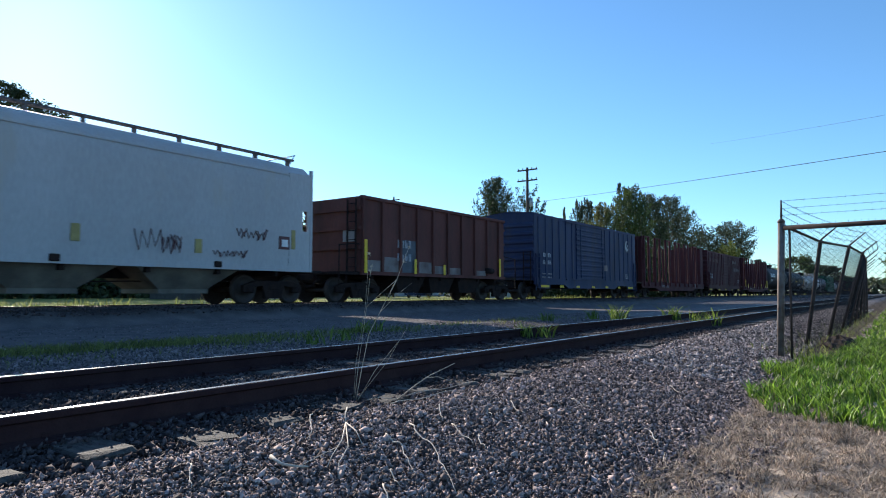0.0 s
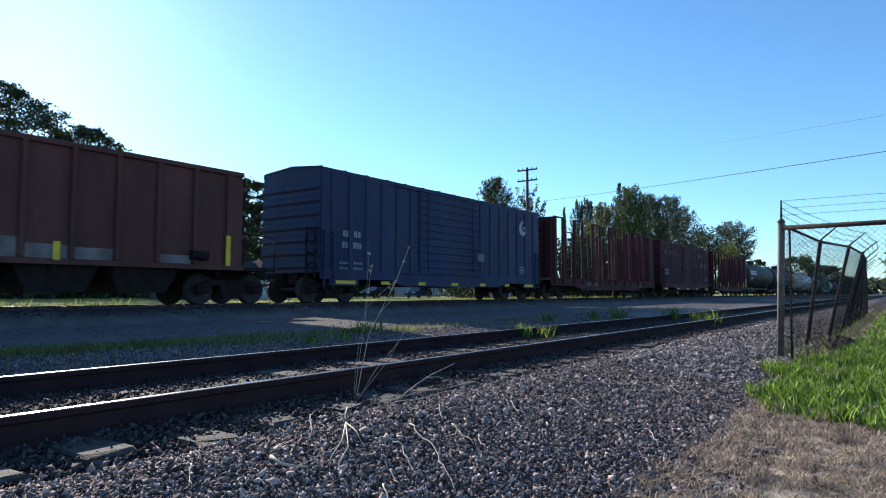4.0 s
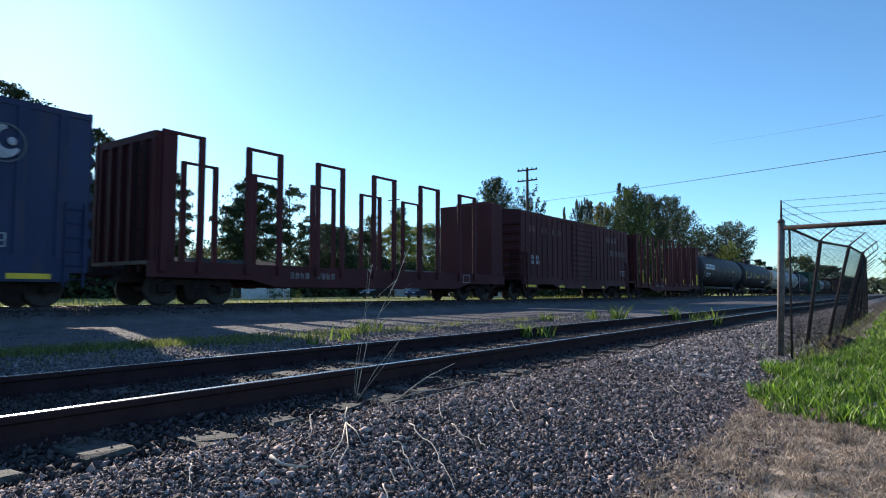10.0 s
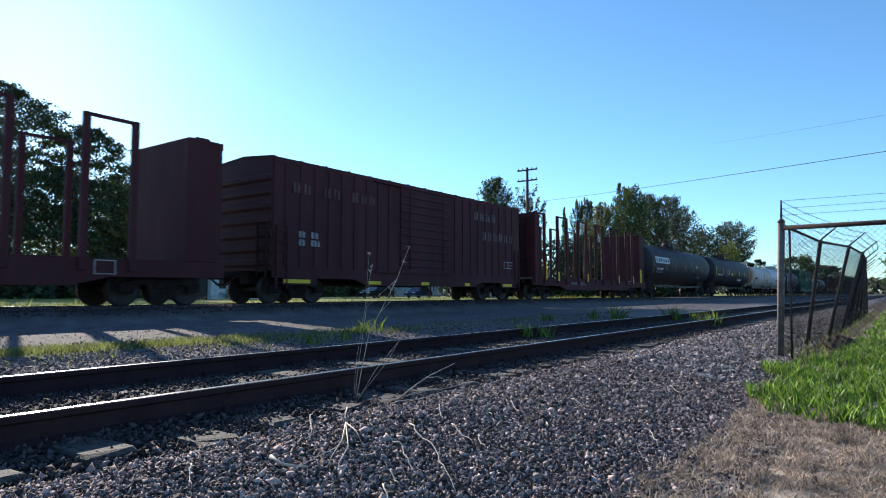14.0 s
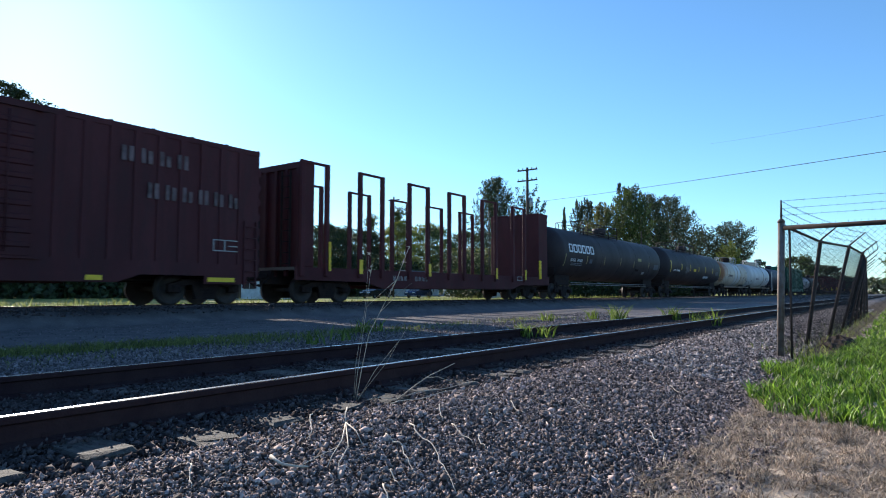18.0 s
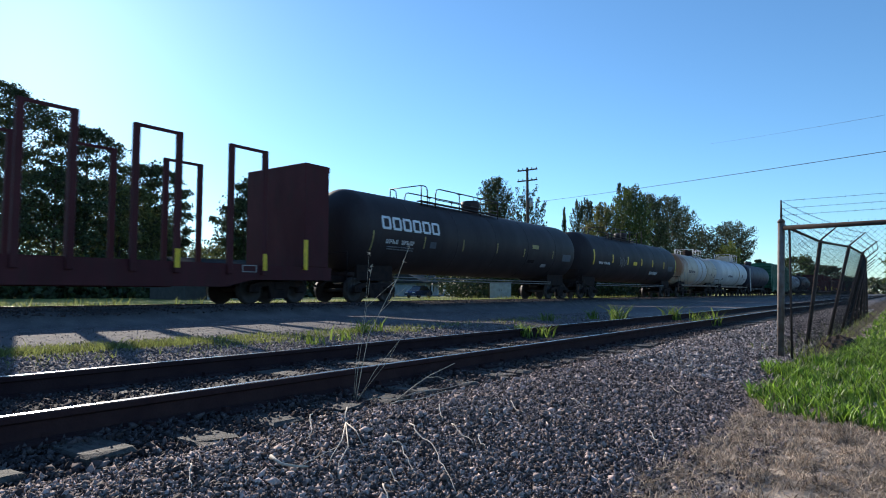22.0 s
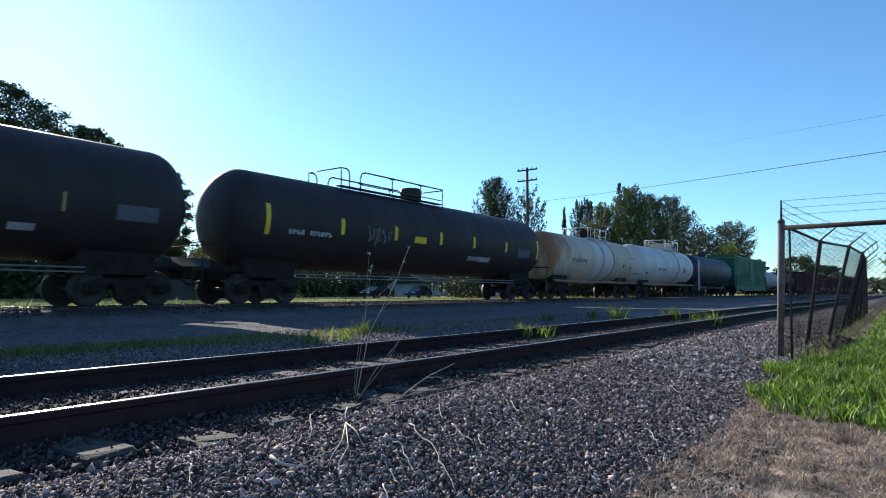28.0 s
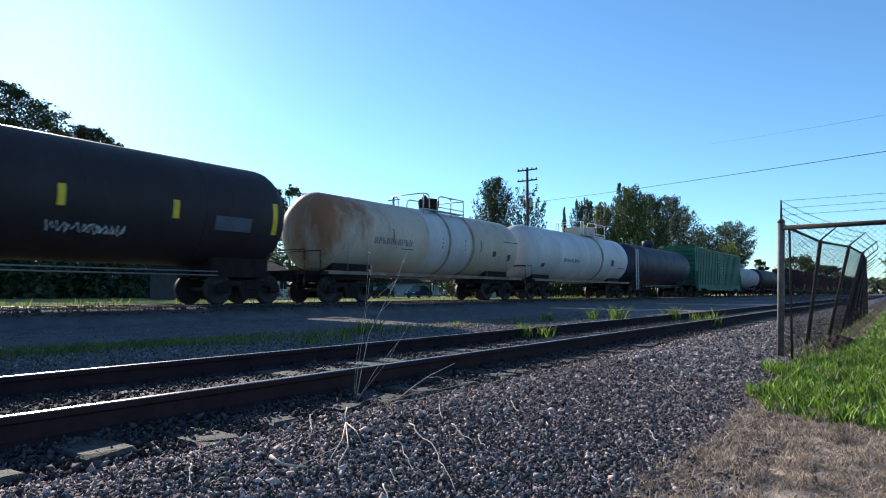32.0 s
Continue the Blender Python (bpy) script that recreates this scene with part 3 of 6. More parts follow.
# hopper car
def hopper_car():
    s0, s1, e0, e1 = 11.6, 28.9, 13.0, 27.91
    c, mid, half = car("hopper_car", "pale grey covered hopper car with rooftop walkway and graffiti", "hopper car", s0, s1, 2.1)
    x0, x1 = e0 - mid, e1 - mid
    prof = []
    for k in range(25):
        a = math.pi * k / 24
        prof.append((-1.50 * math.copysign(abs(math.cos(a)) ** 0.42, math.cos(a)), 3.62 + 0.90 * math.sin(a) ** 0.75))
    prof = [(-1.46, 1.14), (-1.50, 2.2)] + prof + [(1.50, 2.2), (1.46, 1.14)]
    part("body", Build().prism(prof, x0 + 0.9, x1 - 0.9), grey_hopper, c)
    b = Build()
    for s in (-1.5, 1.44):
        b.box(x0 - 0.5, x1 + 0.02, s, s + 0.06, 1.0, 1.18)
    part("side_sill", b, grey_hopper, c)
    for w, x in ((-1, x0), (1, x1)):
        xi = x - w * 0.9
        for s in (-1, 1):
            ya, yb = sorted((s * 1.44, s * 1.495))
            # side plate of the end bay, with a square opening
            plate = Build()
            for p, q, z0, z1 in ((0.0, 0.9, 1.0, 2.30), (0.0, 0.9, 2.95, 4.12), (0.0, 0.52, 2.30, 2.95), (0.76, 0.9, 2.30, 2.95)):
                xa, xb = sorted((xi + w * p, xi + w * q))
                plate.box(xa, xb, ya, yb, z0, z1)
            part("end_plate", plate, grey_hopper, c)
            xa, xb = sorted((x - w * 0.04, x + w * 0.05))
            part("corner_post", Build().box(xa, xb, ya - 0.02, yb + 0.02, 1.0, 4.3), grey_hopper, c)
        slope = Build().side([(xi, 4.0), (xi - w * 0.1, 4.0), (xi - w * 0.1, 1.2), (xi, 1.2)], -1.40, 1.40)
        part("end_sheet", slope, grey_hopper, c)
        xa, xb = sorted((x, x - w * 0.9))
        part("end_roof", Build().prism([(-1.44, 4.12), (1.44, 4.12), (1.1, 4.40), (0, 4.50), (-1.1, 4.40)], xa, xb), grey_hopper, c)
        xa, xb = sorted((x - w * 0.9, x + w * 0.6))
        b = Build().box(xa, xb, -1.4, 1.4, 0.98, 1.06).box(xa, xb, -0.25, 0.25, 0.72, 1.0)
        part("end_platform", b, iron, c)
        end_ladder(c, x + w * 0.1, -1.15, 1.1, 4.3, mat=grey_hopper, rungs=10)
    for x in (-3.55, 0.0, 3.55):
        q = Build()
        v = [(x - 1.7, -1.35, 1.12), (x + 1.7, -1.35, 1.12), (x + 1.7, 1.35, 1.12), (x - 1.7, 1.35, 1.12), (x - 0.7, -0.9, 0.42), (x + 0.7, -0.9, 0.42), (x + 0.7, 0.9, 0.42), (x - 0.7, 0.9, 0.42)]
        q.add(v, [(0, 1, 5, 4), (1, 2, 6, 5), (2, 3, 7, 6), (3, 0, 4, 7), (4, 5, 6, 7), (0, 3, 2, 1)])
        q.box(x - 0.75, x + 0.75, -0.95, 0.95, 0.32, 0.44)
        part("discharge_chute", q, chute_paint, c)
    # walkway round the hatches
    b = Build()
    for y in (-0.75, 0.55):
        for i in range(3):
            b.box(x0 + 0.1, x1 - 0.1, y + i * 0.075, y + i * 0.075 + 0.04, 4.70, 4.75)
        for i in range(90):
            x = x0 + 0.1 + (x1 - x0 - 0.2) * i / 89
            b.box(x - 0.012, x + 0.012, y, y + 0.19, 4.695, 4.745)
        for i in range(12):
            x = x0 + 0.3 + (x1 - x0 - 0.6) * i / 11
            b.box(x - 0.02, x + 0.02, y, y + 0.19, 4.42, 4.70)
    part("roof_walkway", b, grating, c, "steel grating darkened as a silhouette")
    for w, x in ((-1, x0), (1, x1)):
        b = Build().path([(x - w * 0.35, -0.72, 4.45), (x - w * 0.05, -0.72, 4.90), (x - w * 0.05, 0.72, 4.90), (x - w * 0.35, 0.72, 4.45)], 0.02)
        part("roof_grab_iron", b, galvanized, c)
    for i in range(6):
        x = x0 + 1.4 + (x1 - x0 - 2.8) * i / 5
        part("roof_hatch", Build().lathe([(0, 0.36), (0.12, 0.36), (0.16, 0.30), (0.17, 0.05)], (x, 0, 4.48), "z", 16), grey_hopper, c)
    underframe(c, x0 + 0.2, x1 - 0.2, iron, 0.72, 1.02)
    y = -1.51
    scribble(c, 22.04 - mid, 23.4 - mid, 1.33, 2.0, rust_mark, 21, 0, y)
    scribble(c, 24.3 - mid, 25.4 - mid, 1.33, 1.58, rust_mark, 22, 0, y)
    scribble(c, 25.05 - mid, 26.2 - mid, 1.85, 2.25, rust_mark, 23, 0, y)
    for q0, q1, z0, z1 in ((20.55, 20.75, 1.54, 1.95), (23.75, 23.95, 1.42, 1.80), (27.1, 27.25, 1.70, 2.3)):
        part("reflector", Build().box(q0 - mid, q1 - mid, y - 0.006, y + 0.03, z0, z1), dull_yellow, c, "dull yellow reflective mark")
    part("stencil_box", Build().box(26.62 - mid, 27.02 - mid, y - 0.004, y + 0.03, 1.68, 2.08), rust_mark, c)
    part("stencil_panel", Build().box(26.71 - mid, 26.95 - mid, y - 0.012, y + 0.03, 1.76, 1.98), white_mark, c)
    for q in (20.1, 24.35):
        part("jacking_pad", Build().box(q - mid, q + 0.24 - mid, y - 0.03, y + 0.02, 1.05, 1.22, 0.02), iron, c, "dark jacking pad on the side sill")
    # thin ledge added to draw the shading crease where side turns into roof
    for s in (-1, 1):
        ya, yb = sorted((s * 1.44, s * 1.49))
        part("shade_crease_ledge", Build().box(x0 + 0.1, x1 - 0.1, ya, yb, 4.03, 4.075), grey_hopper, c)
    return c, mid


hopper_car()


faded_panel = paint("faded grey-brown panel paint", (0.21, 0.185, 0.18), (0.12, 0.085, 0.08), rough=0.8, scale=2, fine=30, bump=0.05)


# short brown open-top car
def open_car():
    s0, s1, e0, e1 = 28.9, 42.1, 30.33, 40.4
    c, mid, half = car("gondola_car", "rusty brown high-sided open-top car with ribbed sides", "gondola car", s0, s1, 1.75)
    x0, x1, top = e0 - mid, e1 - mid, 3.80
    h = 1.42
    for s, nm in ((-1, "side_wall"), (1, "side_wall")):
        b = Build()
        ya, yb = sorted((s * h, s * (h - 0.05)))
        b.box(x0, x1, ya, yb, 1.0, top)
        part(nm, b, brown_paint, c)
        for i in range(10):
            x = x0 + 0.1 + 1.05 * i
            ya, yb = sorted((s * h, s * (h + 0.10)))
            part("post", Build().box(x - 0.06, x + 0.06, ya, yb, 1.12, top - 0.08, 0.015), brown_paint, c)
        ya, yb = sorted((s * (h - 0.07), s * (h + 0.09)))
        part("top_chord", Build().box(x0, x1, ya, yb, top - 0.10, top + 0.03, 0.02), brown_paint, c)
        ya, yb = sorted((s * (h - 0.04), s * (h + 0.09)))
        part("side_sill", Build().box(x0, x1, ya, yb, 0.98, 1.10), brown_paint, c)
    for w, x in ((-1, x0), (1, x1)):
        b = Build().box(min(x, x - w * 0.05), max(x, x - w * 0.05), -h, h, 1.25, top)
        wall = part("end_wall", b, brown_paint, c)
        for z in (1.9, 2.6, 3.3):
            part("end_rib", Build().box(min(x, x + w * 0.09), max(x, x + w * 0.09), -h, h, z, z + 0.12), brown_paint, wall)
        xe = w * (half - 0.45)
        b = Build().box(min(x, xe), max(x, xe), -1.4, 1.4, 0.98, 1.08)
        b.box(min(x, xe), max(x, xe), -0.25, 0.25, 0.7, 1.0)
        b.path([(xe, -1.35, 1.0), (xe, -1.35, 2.0), (x, -1.35, 2.1)], 0.025).path([(xe, -1.35, 1.05), (xe, -1.35, 0.45), (xe - w * 0.35, -1.35, 0.45), (xe - w * 0.35, -1.35, 1.0)], 0.02)
        part("end_platform", b, iron, c)
        end_ladder(c, x + w * 0.12, -1.1, 1.1, 3.7, mat=iron, rungs=8)
    part("floor", Build().box(x0, x1, -h, h, 1.12, 1.25), brown_paint, c)
    underframe(c, x0, x1, iron)
    for x in (-2.1, 0.0, 2.1):
        bay = Build()
        bay.add([(x - 1.0, -1.3, 1.12), (x + 1.0, -1.3, 1.12), (x + 1.0, 1.3, 1.12), (x - 1.0, 1.3, 1.12), (x - 0.62, -1.15, 0.34), (x + 0.62, -1.15, 0.34), (x + 0.62, 1.15, 0.34), (x - 0.62, 1.15, 0.34)], [(0, 1, 5, 4), (1, 2, 6, 5), (2, 3, 7, 6), (3, 0, 4, 7), (4, 5, 6, 7), (0, 3, 2, 1)])
        part("discharge_bay", bay, iron, c, "grimy discharge bay under the floor")
    part("brake_cylinder", Build().rod((x1 - 1.7, -1.5, 1.35), (x1 - 1.2, -1.5, 1.35), 0.13, 12), iron, c)
    y = -h - 0.012
    part("placard", Build().box(x0 - 0.045, x0 - 0.02, -1.15, -0.60, 2.18, 2.66), pale_panel, c, "faded square placard on the end wall")
    step = 1.05
    for i, hgt in ((0, 0.40), (1, 0.55), (2, 1.25), (3, 0.45), (4, 0.32), (5, 0.28), (7, 0.22)):
        a = x0 + 0.1 + step * i + 0.07
        part("side_panel", Build().box(a, a + step - 0.14, -h - 0.012, -h, 1.12, 1.12 + hgt), slate_panel if i == 2 else faded_panel, c, "faded pale panel between the ribs")
    for xx, z0, z1 in ((x0 + 0.17, 1.05, 2.25), (x0 + 3.04, 1.08, 1.65), (x0 + 5.0, 1.08, 1.5), (x1 - 0.55, 1.1, 1.95)):
        part("reflector", Build().box(xx - 0.07, xx + 0.07, y - 0.115, y - 0.10, z0, z1), yellow_mark, c, "yellow reflective stripe")
    marks(c, x0 + 2.02, x0 + 2.92, 2.06, 2.36, 4, y - 0.01, dull_white)
    marks(c, x0 + 2.02, x0 + 2.92, 1.56, 1.84, 4, y - 0.01, dull_white)
    return c, mid


open_car()

# blue boxcar
c, x0, x1, h, floor, mid = boxcar("dark blue ribbed boxcar with yellow reflectors and a round white emblem", 42.1, 59.9, 43.46, 59.08, blue_paint, 4.50, door=(-2.25, 2.06), gap=0.85)
stripes(c, [(44.13, 45.09), (46.44, 46.92), (48.68, 49.12), (50.95, 51.43), (53.2, 53.65), (55.43, 55.84), (57.4, 58.28)], -h - 0.042, 0.64, 0.76, mid)
for x, x2, z0, n1 in ((44.43, 44.74, 2.27, 2), (44.98, 45.36, 2.27, 2), (44.40, 44.72, 1.88, 2), (44.96, 45.40, 1.88, 3)):
    marks(c, x - mid, x2 - mid, z0, z0 + 0.22, n1, -h - 0.04, dull_white)
for z0 in (1.33, 1.14):
    marks(c, 44.3 - mid, 44.72 - mid, z0, z0 + 0.08, 4, -h - 0.04, pale_panel)
    marks(c, 44.97 - mid, 45.45 - mid, z0, z0 + 0.08, 4, -h - 0.04, pale_panel)
part("placard", Build().box(52.91 - mid, 53.45 - mid, -h - 0.10, -h - 0.085, 1.75, 2.1), faded_panel, c, "small grey notice on the door")


def disc(parent, x, z, r, y, mat, name, label, inner=0.0):
    b = Build()
    n = 32
    v = [(x + q * math.cos(2 * math.pi * i / n), yy, z + q * math.sin(2 * math.pi * i / n)) for yy in (y - 0.008, y + 0.004) for q in (r, inner) for i in range(n)]
    f = []
    for i in range(n):
        j = (i + 1) % n
        f += [(i, j, n + j, n + i), (2 * n + i, 3 * n + i, 3 * n + j, 2 * n + j), (i, 2 * n + i, 2 * n + j, j)]
    b.add(v, f)
    return part(name, b, mat, parent, label)


def crescent(parent, x, z, r, cut, way, y, mat, name, label):
    """A moon-shaped painted patch: a disc of radius r less one of radius cut that lies towards the angle way."""
    n = 20
    v = []
    for yy in (y - 0.008, y + 0.004):
        for i in range(n + 1):
            a = way + math.pi * (0.28 + 1.44 * i / n)
            p = (x + r * math.cos(a), z + r * math.sin(a))
            q = (x + (r - cut) * math.cos(way) + cut * math.cos(way + math.pi * (0.42 + 1.16 * i / n)), z + (r - cut) * math.sin(way) + cut * math.sin(way + math.pi * (0.42 + 1.16 * i / n)))
            v += [(p[0], yy, p[1]), (q[0], yy, q[1])]
    o = 2 * (n + 1)
    f = [(2 * i, 2 * i + 1, 2 * i + 3, 2 * i + 2) for i in range(n)] + [(2 * i, 2 * i + 2, o + 2 * i + 2, o + 2 * i) for i in range(n)]
    return part(name, Build().add(v, f), mat, parent, label)


disc(c, 57.26 - mid, 3.55, 0.43, -h - 0.05, slate_panel, "emblem", "round faded ring emblem", 0.39)
crescent(c, 57.22 - mid, 3.57, 0.36, 0.22, 0.5, -h - 0.055, dull_white, "emblem_crescent", "dull white crescent of the emblem")
disc(c, 57.40 - mid, 3.60, 0.09, -h - 0.055, dull_white, "emblem_centre", "dull white spot of the emblem")
stencil = Build()
for xa, xb, za, zb in ((56.92, 57.37, 1.31, 1.34), (56.92, 57.37, 1.59, 1.62), (56.92, 56.95, 1.34, 1.59), (57.34, 57.37, 1.34, 1.59), (57.13, 57.16, 1.34, 1.59), (56.97, 57.11, 1.44, 1.47), (57.18, 57.32, 1.44, 1.47)):
    stencil.box(xa - mid, xb - mid, -h - 0.05, -h - 0.04, za, zb)
part("stencil_box", stencil, dull_white, c, "white stencilled double frame")


worn_white = paint("worn white lettering", (0.21, 0.19, 0.20), rough=0.75, scale=4, fine=40, bump=0.03, spread=0.5)


# bulkhead flat cars
def flat_car(label, s0, s1, a0, a1, frames, hood, thick=0.64, shine=True):
    c, mid, half = car("bulkhead_flat_car", label, "flat car", s0, s1, 2.35)
    x0, x1 = a0 - mid, a1 - mid
    deck = 1.17
    b = Build().box(x0 - 0.1, x1 + 0.1, -1.40, 1.40, deck - 0.1, deck)
    part("deck", b, paint("deck planks", (0.14, 0.11, 0.09), rough=0.9, scale=2, fine=30, bump=0.4, stretch=(3, 0.4, 1)), c, "worn plank deck")
    for s in (-1, 1):
        ya, yb = sorted((s * 1.40, s * 1.47))
        b = Build().side([(x0 - 0.1, deck), (x1 + 0.1, deck), (x1 + 0.1, deck - 0.42), (x1 - 3.1, deck - 0.45), (x1 - 4.0, deck - 0.66), (x0 + 4.0, deck - 0.66), (x0 + 3.1, deck - 0.45), (x0 - 0.1, deck - 0.42)], ya, yb)
        part("side_sill", b, flat_paint, c)
    part("centre_sill", Build().box(x0 - 0.1, x1 + 0.1, -0.3, 0.3, 0.62, deck - 0.1), iron, c)
    for w, x in ((-1, x0), (1, x1)):
        # a tall sheathed end wall with ribs on its outer face
        xi = x - w * (thick if w > 0 else 0.64)
        b = Build().box(min(x - w * 0.1, xi), max(x - w * 0.1, xi), -1.48, 1.48, deck, 4.56, 0.02)
        bk = part("bulkhead", b, flat_paint, c, "tall steel end wall")
        r = Build()
        for i in range(6):
            y = -1.42 + i * 0.54
            r.box(min(x, x - w * 0.1), max(x, x - w * 0.1), y, y + 0.12, deck - 0.3, 4.55)
        r.box(min(x, x - w * 0.1), max(x, x - w * 0.1), -1.46, 1.46, 4.36, 4.555)
        part("bulkhead_ribs", r, flat_paint, bk)
        end_ladder(c, x + w * 0.06, -0.9, 1.1, 4.3, mat=iron, rungs=9)
        if shine:
            part("reflector", Build().box(x - w * (thick if w > 0 else 1.26) - 0.045, x - w * (thick if w > 0 else 1.26) + 0.045, -1.60, -1.50, 1.06, 2.03), yellow_mark, c, "yellow reflective stripe")
    if hood:
        part("brake_housing", Build().box(x1 - 0.55, x1 - 0.12, -1.0, 0.9, 4.56, 4.74, 0.02), flat_paint, c)
    for f0, f1 in frames:
        for s in (-1, 1):
            # the far row stands a little back and lower in its pockets
            y, back, hi = (-1.50, 0.0, 4.62) if s < 0 else (1.50, 0.22, 4.54)
            g = part("stake_frame", Build().box(f0 - mid - back, f1 - mid - back, y - 0.03, y + 0.03, hi - 0.08, hi), flat_paint, c, "tall steel stake frame")
            for q in (f0 - mid - back, f1 - mid - back - 0.16):
                part("stake", Build().box(q, q + 0.16, y - 0.07, y + 0.07, deck - 0.3, hi, 0.015), flat_paint, g)
    return c, mid


f1, m1 = flat_car("rust red bulkhead flat car, empty, with tall stakes", 59.9, 79.25, 60.67, 78.41, [(60.85, 62.1), (63.5, 64.83), (66.25, 67.55), (69.0, 70.3), (71.77, 73.1), (74.55, 75.9)], True, 1.1, False)
marks(f1, 65.22 - m1, 66.05 - m1, 0.78, 0.98, 4, -1.478, worn_white)
marks(f1, 66.33 - m1, 67.2 - m1, 0.78, 0.98, 4, -1.478, worn_white)
f2, m2 = flat_car("rust red bulkhead flat car with yellow reflectors and stakes", 96.55, 115.5, 97.24, 114.9, [(97.25, 98.5), (99.95, 101.3), (102.75, 104.1), (105.45, 106.75), (108.08, 109.42), (110.9, 112.25)], False, 1.1)
marks(f2, 101.87 - m2, 102.75 - m2, 0.80, 0.98, 4, -1.478, worn_white)
marks(f2, 103.2 - m2, 104.1 - m2, 0.80, 0.98, 4, -1.478, worn_white)
stripes(f2, [(99.95, 100.12), (104.0, 104.15), (109.25, 109.4), (112.1, 112.24)], -1.572, 1.0, 1.5, m2)

plate_frame = {f1: (74.93 - m1, 75.45 - m1, 0.78, 1.13), f2: (111.44 - m2, 111.95 - m2, 0.94, 1.15)}
for c, (xa, xb, za, zb) in plate_frame.items():
    b = Build()
    for p, q, u, w in ((xa, xb, za, za + 0.025), (xa, xb, zb - 0.025, zb), (xa, xa + 0.025, za + 0.025, zb - 0.025), (xb - 0.025, xb, za + 0.025, zb - 0.025)):
        b.box(p, q, -1.485, -1.465, u, w)
    part("stencil_box", b, pale_panel, c, "pale stencilled frame on the side sill")

# red boxcar
c, x0, x1, h, floor, mid = boxcar("dark oxide red boxcar with faded white lettering", 79.25, 96.55, 80.2, 95.65, red_paint, 4.50, door=(-1.6, 1.6))
stripes(c, [(80.63, 81.72), (84.49, 85.16), (87.6, 88.1), (90.71, 91.09), (93.95, 94.82)], -h - 0.042, 0.64, 0.76, mid)
for x, x2, z0, n1 in ((81.2, 81.5, 2.10, 2), (81.72, 82.08, 2.10, 2), (81.2, 81.5, 1.84, 2), (81.72, 82.15, 1.84, 3)):
    marks(c, x - mid, x2 - mid, z0, z0 + 0.20, n1, -h - 0.04, dull_white)
faded = paint("faded lettering paint", (0.15, 0.10, 0.105), rough=0.7, scale=3, fine=30, bump=0.02, spread=0.6)
ghost = paint("ghost of old lettering", (0.115, 0.045, 0.045), rough=0.7, scale=3, fine=30, bump=0.02, spread=0.6)
marks(c, 80.9 - mid, 84.9 - mid, 3.5, 3.85, 9, -h - 0.04, ghost, skip=(2, 5))
marks(c, 91.4 - mid, 93.4 - mid, 3.62, 4.0, 4, -h - 0.04, faded)
marks(c, 92.1 - mid, 95.0 - mid, 2.75, 3.15, 6, -h - 0.04, faded)
frame_box = Build()
for xa, xb, za, zb in ((94.1, 94.9, 1.50, 1.53), (94.1, 94.9, 1.80, 1.83), (94.1, 94.13, 1.53, 1.80), (94.46, 94.50, 1.53, 1.80), (94.60, 94.9, 1.64, 1.67)):
    frame_box.box(xa - mid, xb - mid, -h - 0.05, -h - 0.038, za, zb)
part("stencil_box", frame_box, pale_panel, c, "white stencilled frame")


# black tank cars
def platform(c, d, top, mat, length, back, tall=0.58):
    """The walkway with handrails on top of a tank, round its dome."""
    b = Build()
    w = 0.85
    a0, a1 = d - back, d - back + length
    b.box(a0, a1, -w, -w + 0.25, top - 0.08, top - 0.04).box(a0, a1, w - 0.25, w, top - 0.08, top - 0.04)
    part("walkway", b, mat, c)
    for k, y in enumerate((-w, w)):
        r = Build()
        g0, g1 = a0 + 0.42, a0 + 1.0
        hi = top + tall
        r.path([(a0, y, top - 0.45), (a0, y, hi - 0.25), (a0, y, hi), (g0 - 0.15, y, hi), (g0 - 0.04, y, hi - 0.06), (g0, y, hi - 0.25), (g0, y, top - 0.35)], 0.027)
        r.path([(g1, y, top - 0.35), (g1, y, hi - 0.25), (g1 + 0.08, y, hi - 0.06), (g1 + 0.25, y, hi), (a1, y, hi), (a1, y, top - 0.45)], 0.027)
        r.path([(g1, y, top + 0.1), (a1, y, top + 0.1)], 0.02)
        for q in ((0.35, 0.7) if length > 4 else (0.5,)):
            x = g1 + (a1 - g1) * q
            r.rod((x, y, top - 0.3), (x, y, hi), 0.024, 6)
            r.box(x - 0.12, x + 0.12, y - 0.03, y + 0.03, hi - 0.05, hi + 0.02)
        part("handrail", r, mat, c)
    part("end_rail", Build().path([(a0, -w, top + tall), (a0, w, top + tall)], 0.022), mat, c)
    part("end_rail", Build().path([(a1, -w, top + tall - 0.03), (a1, w, top + tall - 0.03)], 0.022), mat, c)


def on_barrel(c, x0, x1, z0, z1, r, zc, mat, name, label=""):
    """A thin painted patch that follows the barrel's near side."""
    b = Build()
    n = 6
    v = []
    for rr in (r + 0.006, r - 0.01):
        for i in range(n + 1):
            z = z0 + (z1 - z0) * i / n
            y = -math.sqrt(max(0.0, rr * rr - (z - zc) ** 2))
            v += [(x0, y, z), (x1, y, z)]
    f = [(2 * i, 2 * i + 1, 2 * i + 3, 2 * i + 2) for i in range(n)]
    o = 2 * (n + 1)
    f += [(0, 2 * n, o + 2 * n, o), (1, o + 1, o + 2 * n + 1, 2 * n + 1), (0, o, o + 1, 1), (2 * n, 2 * n + 1, o + 2 * n + 1, o + 2 * n)]
    b.add(v, f)
    return part(name, b, mat, c, label)


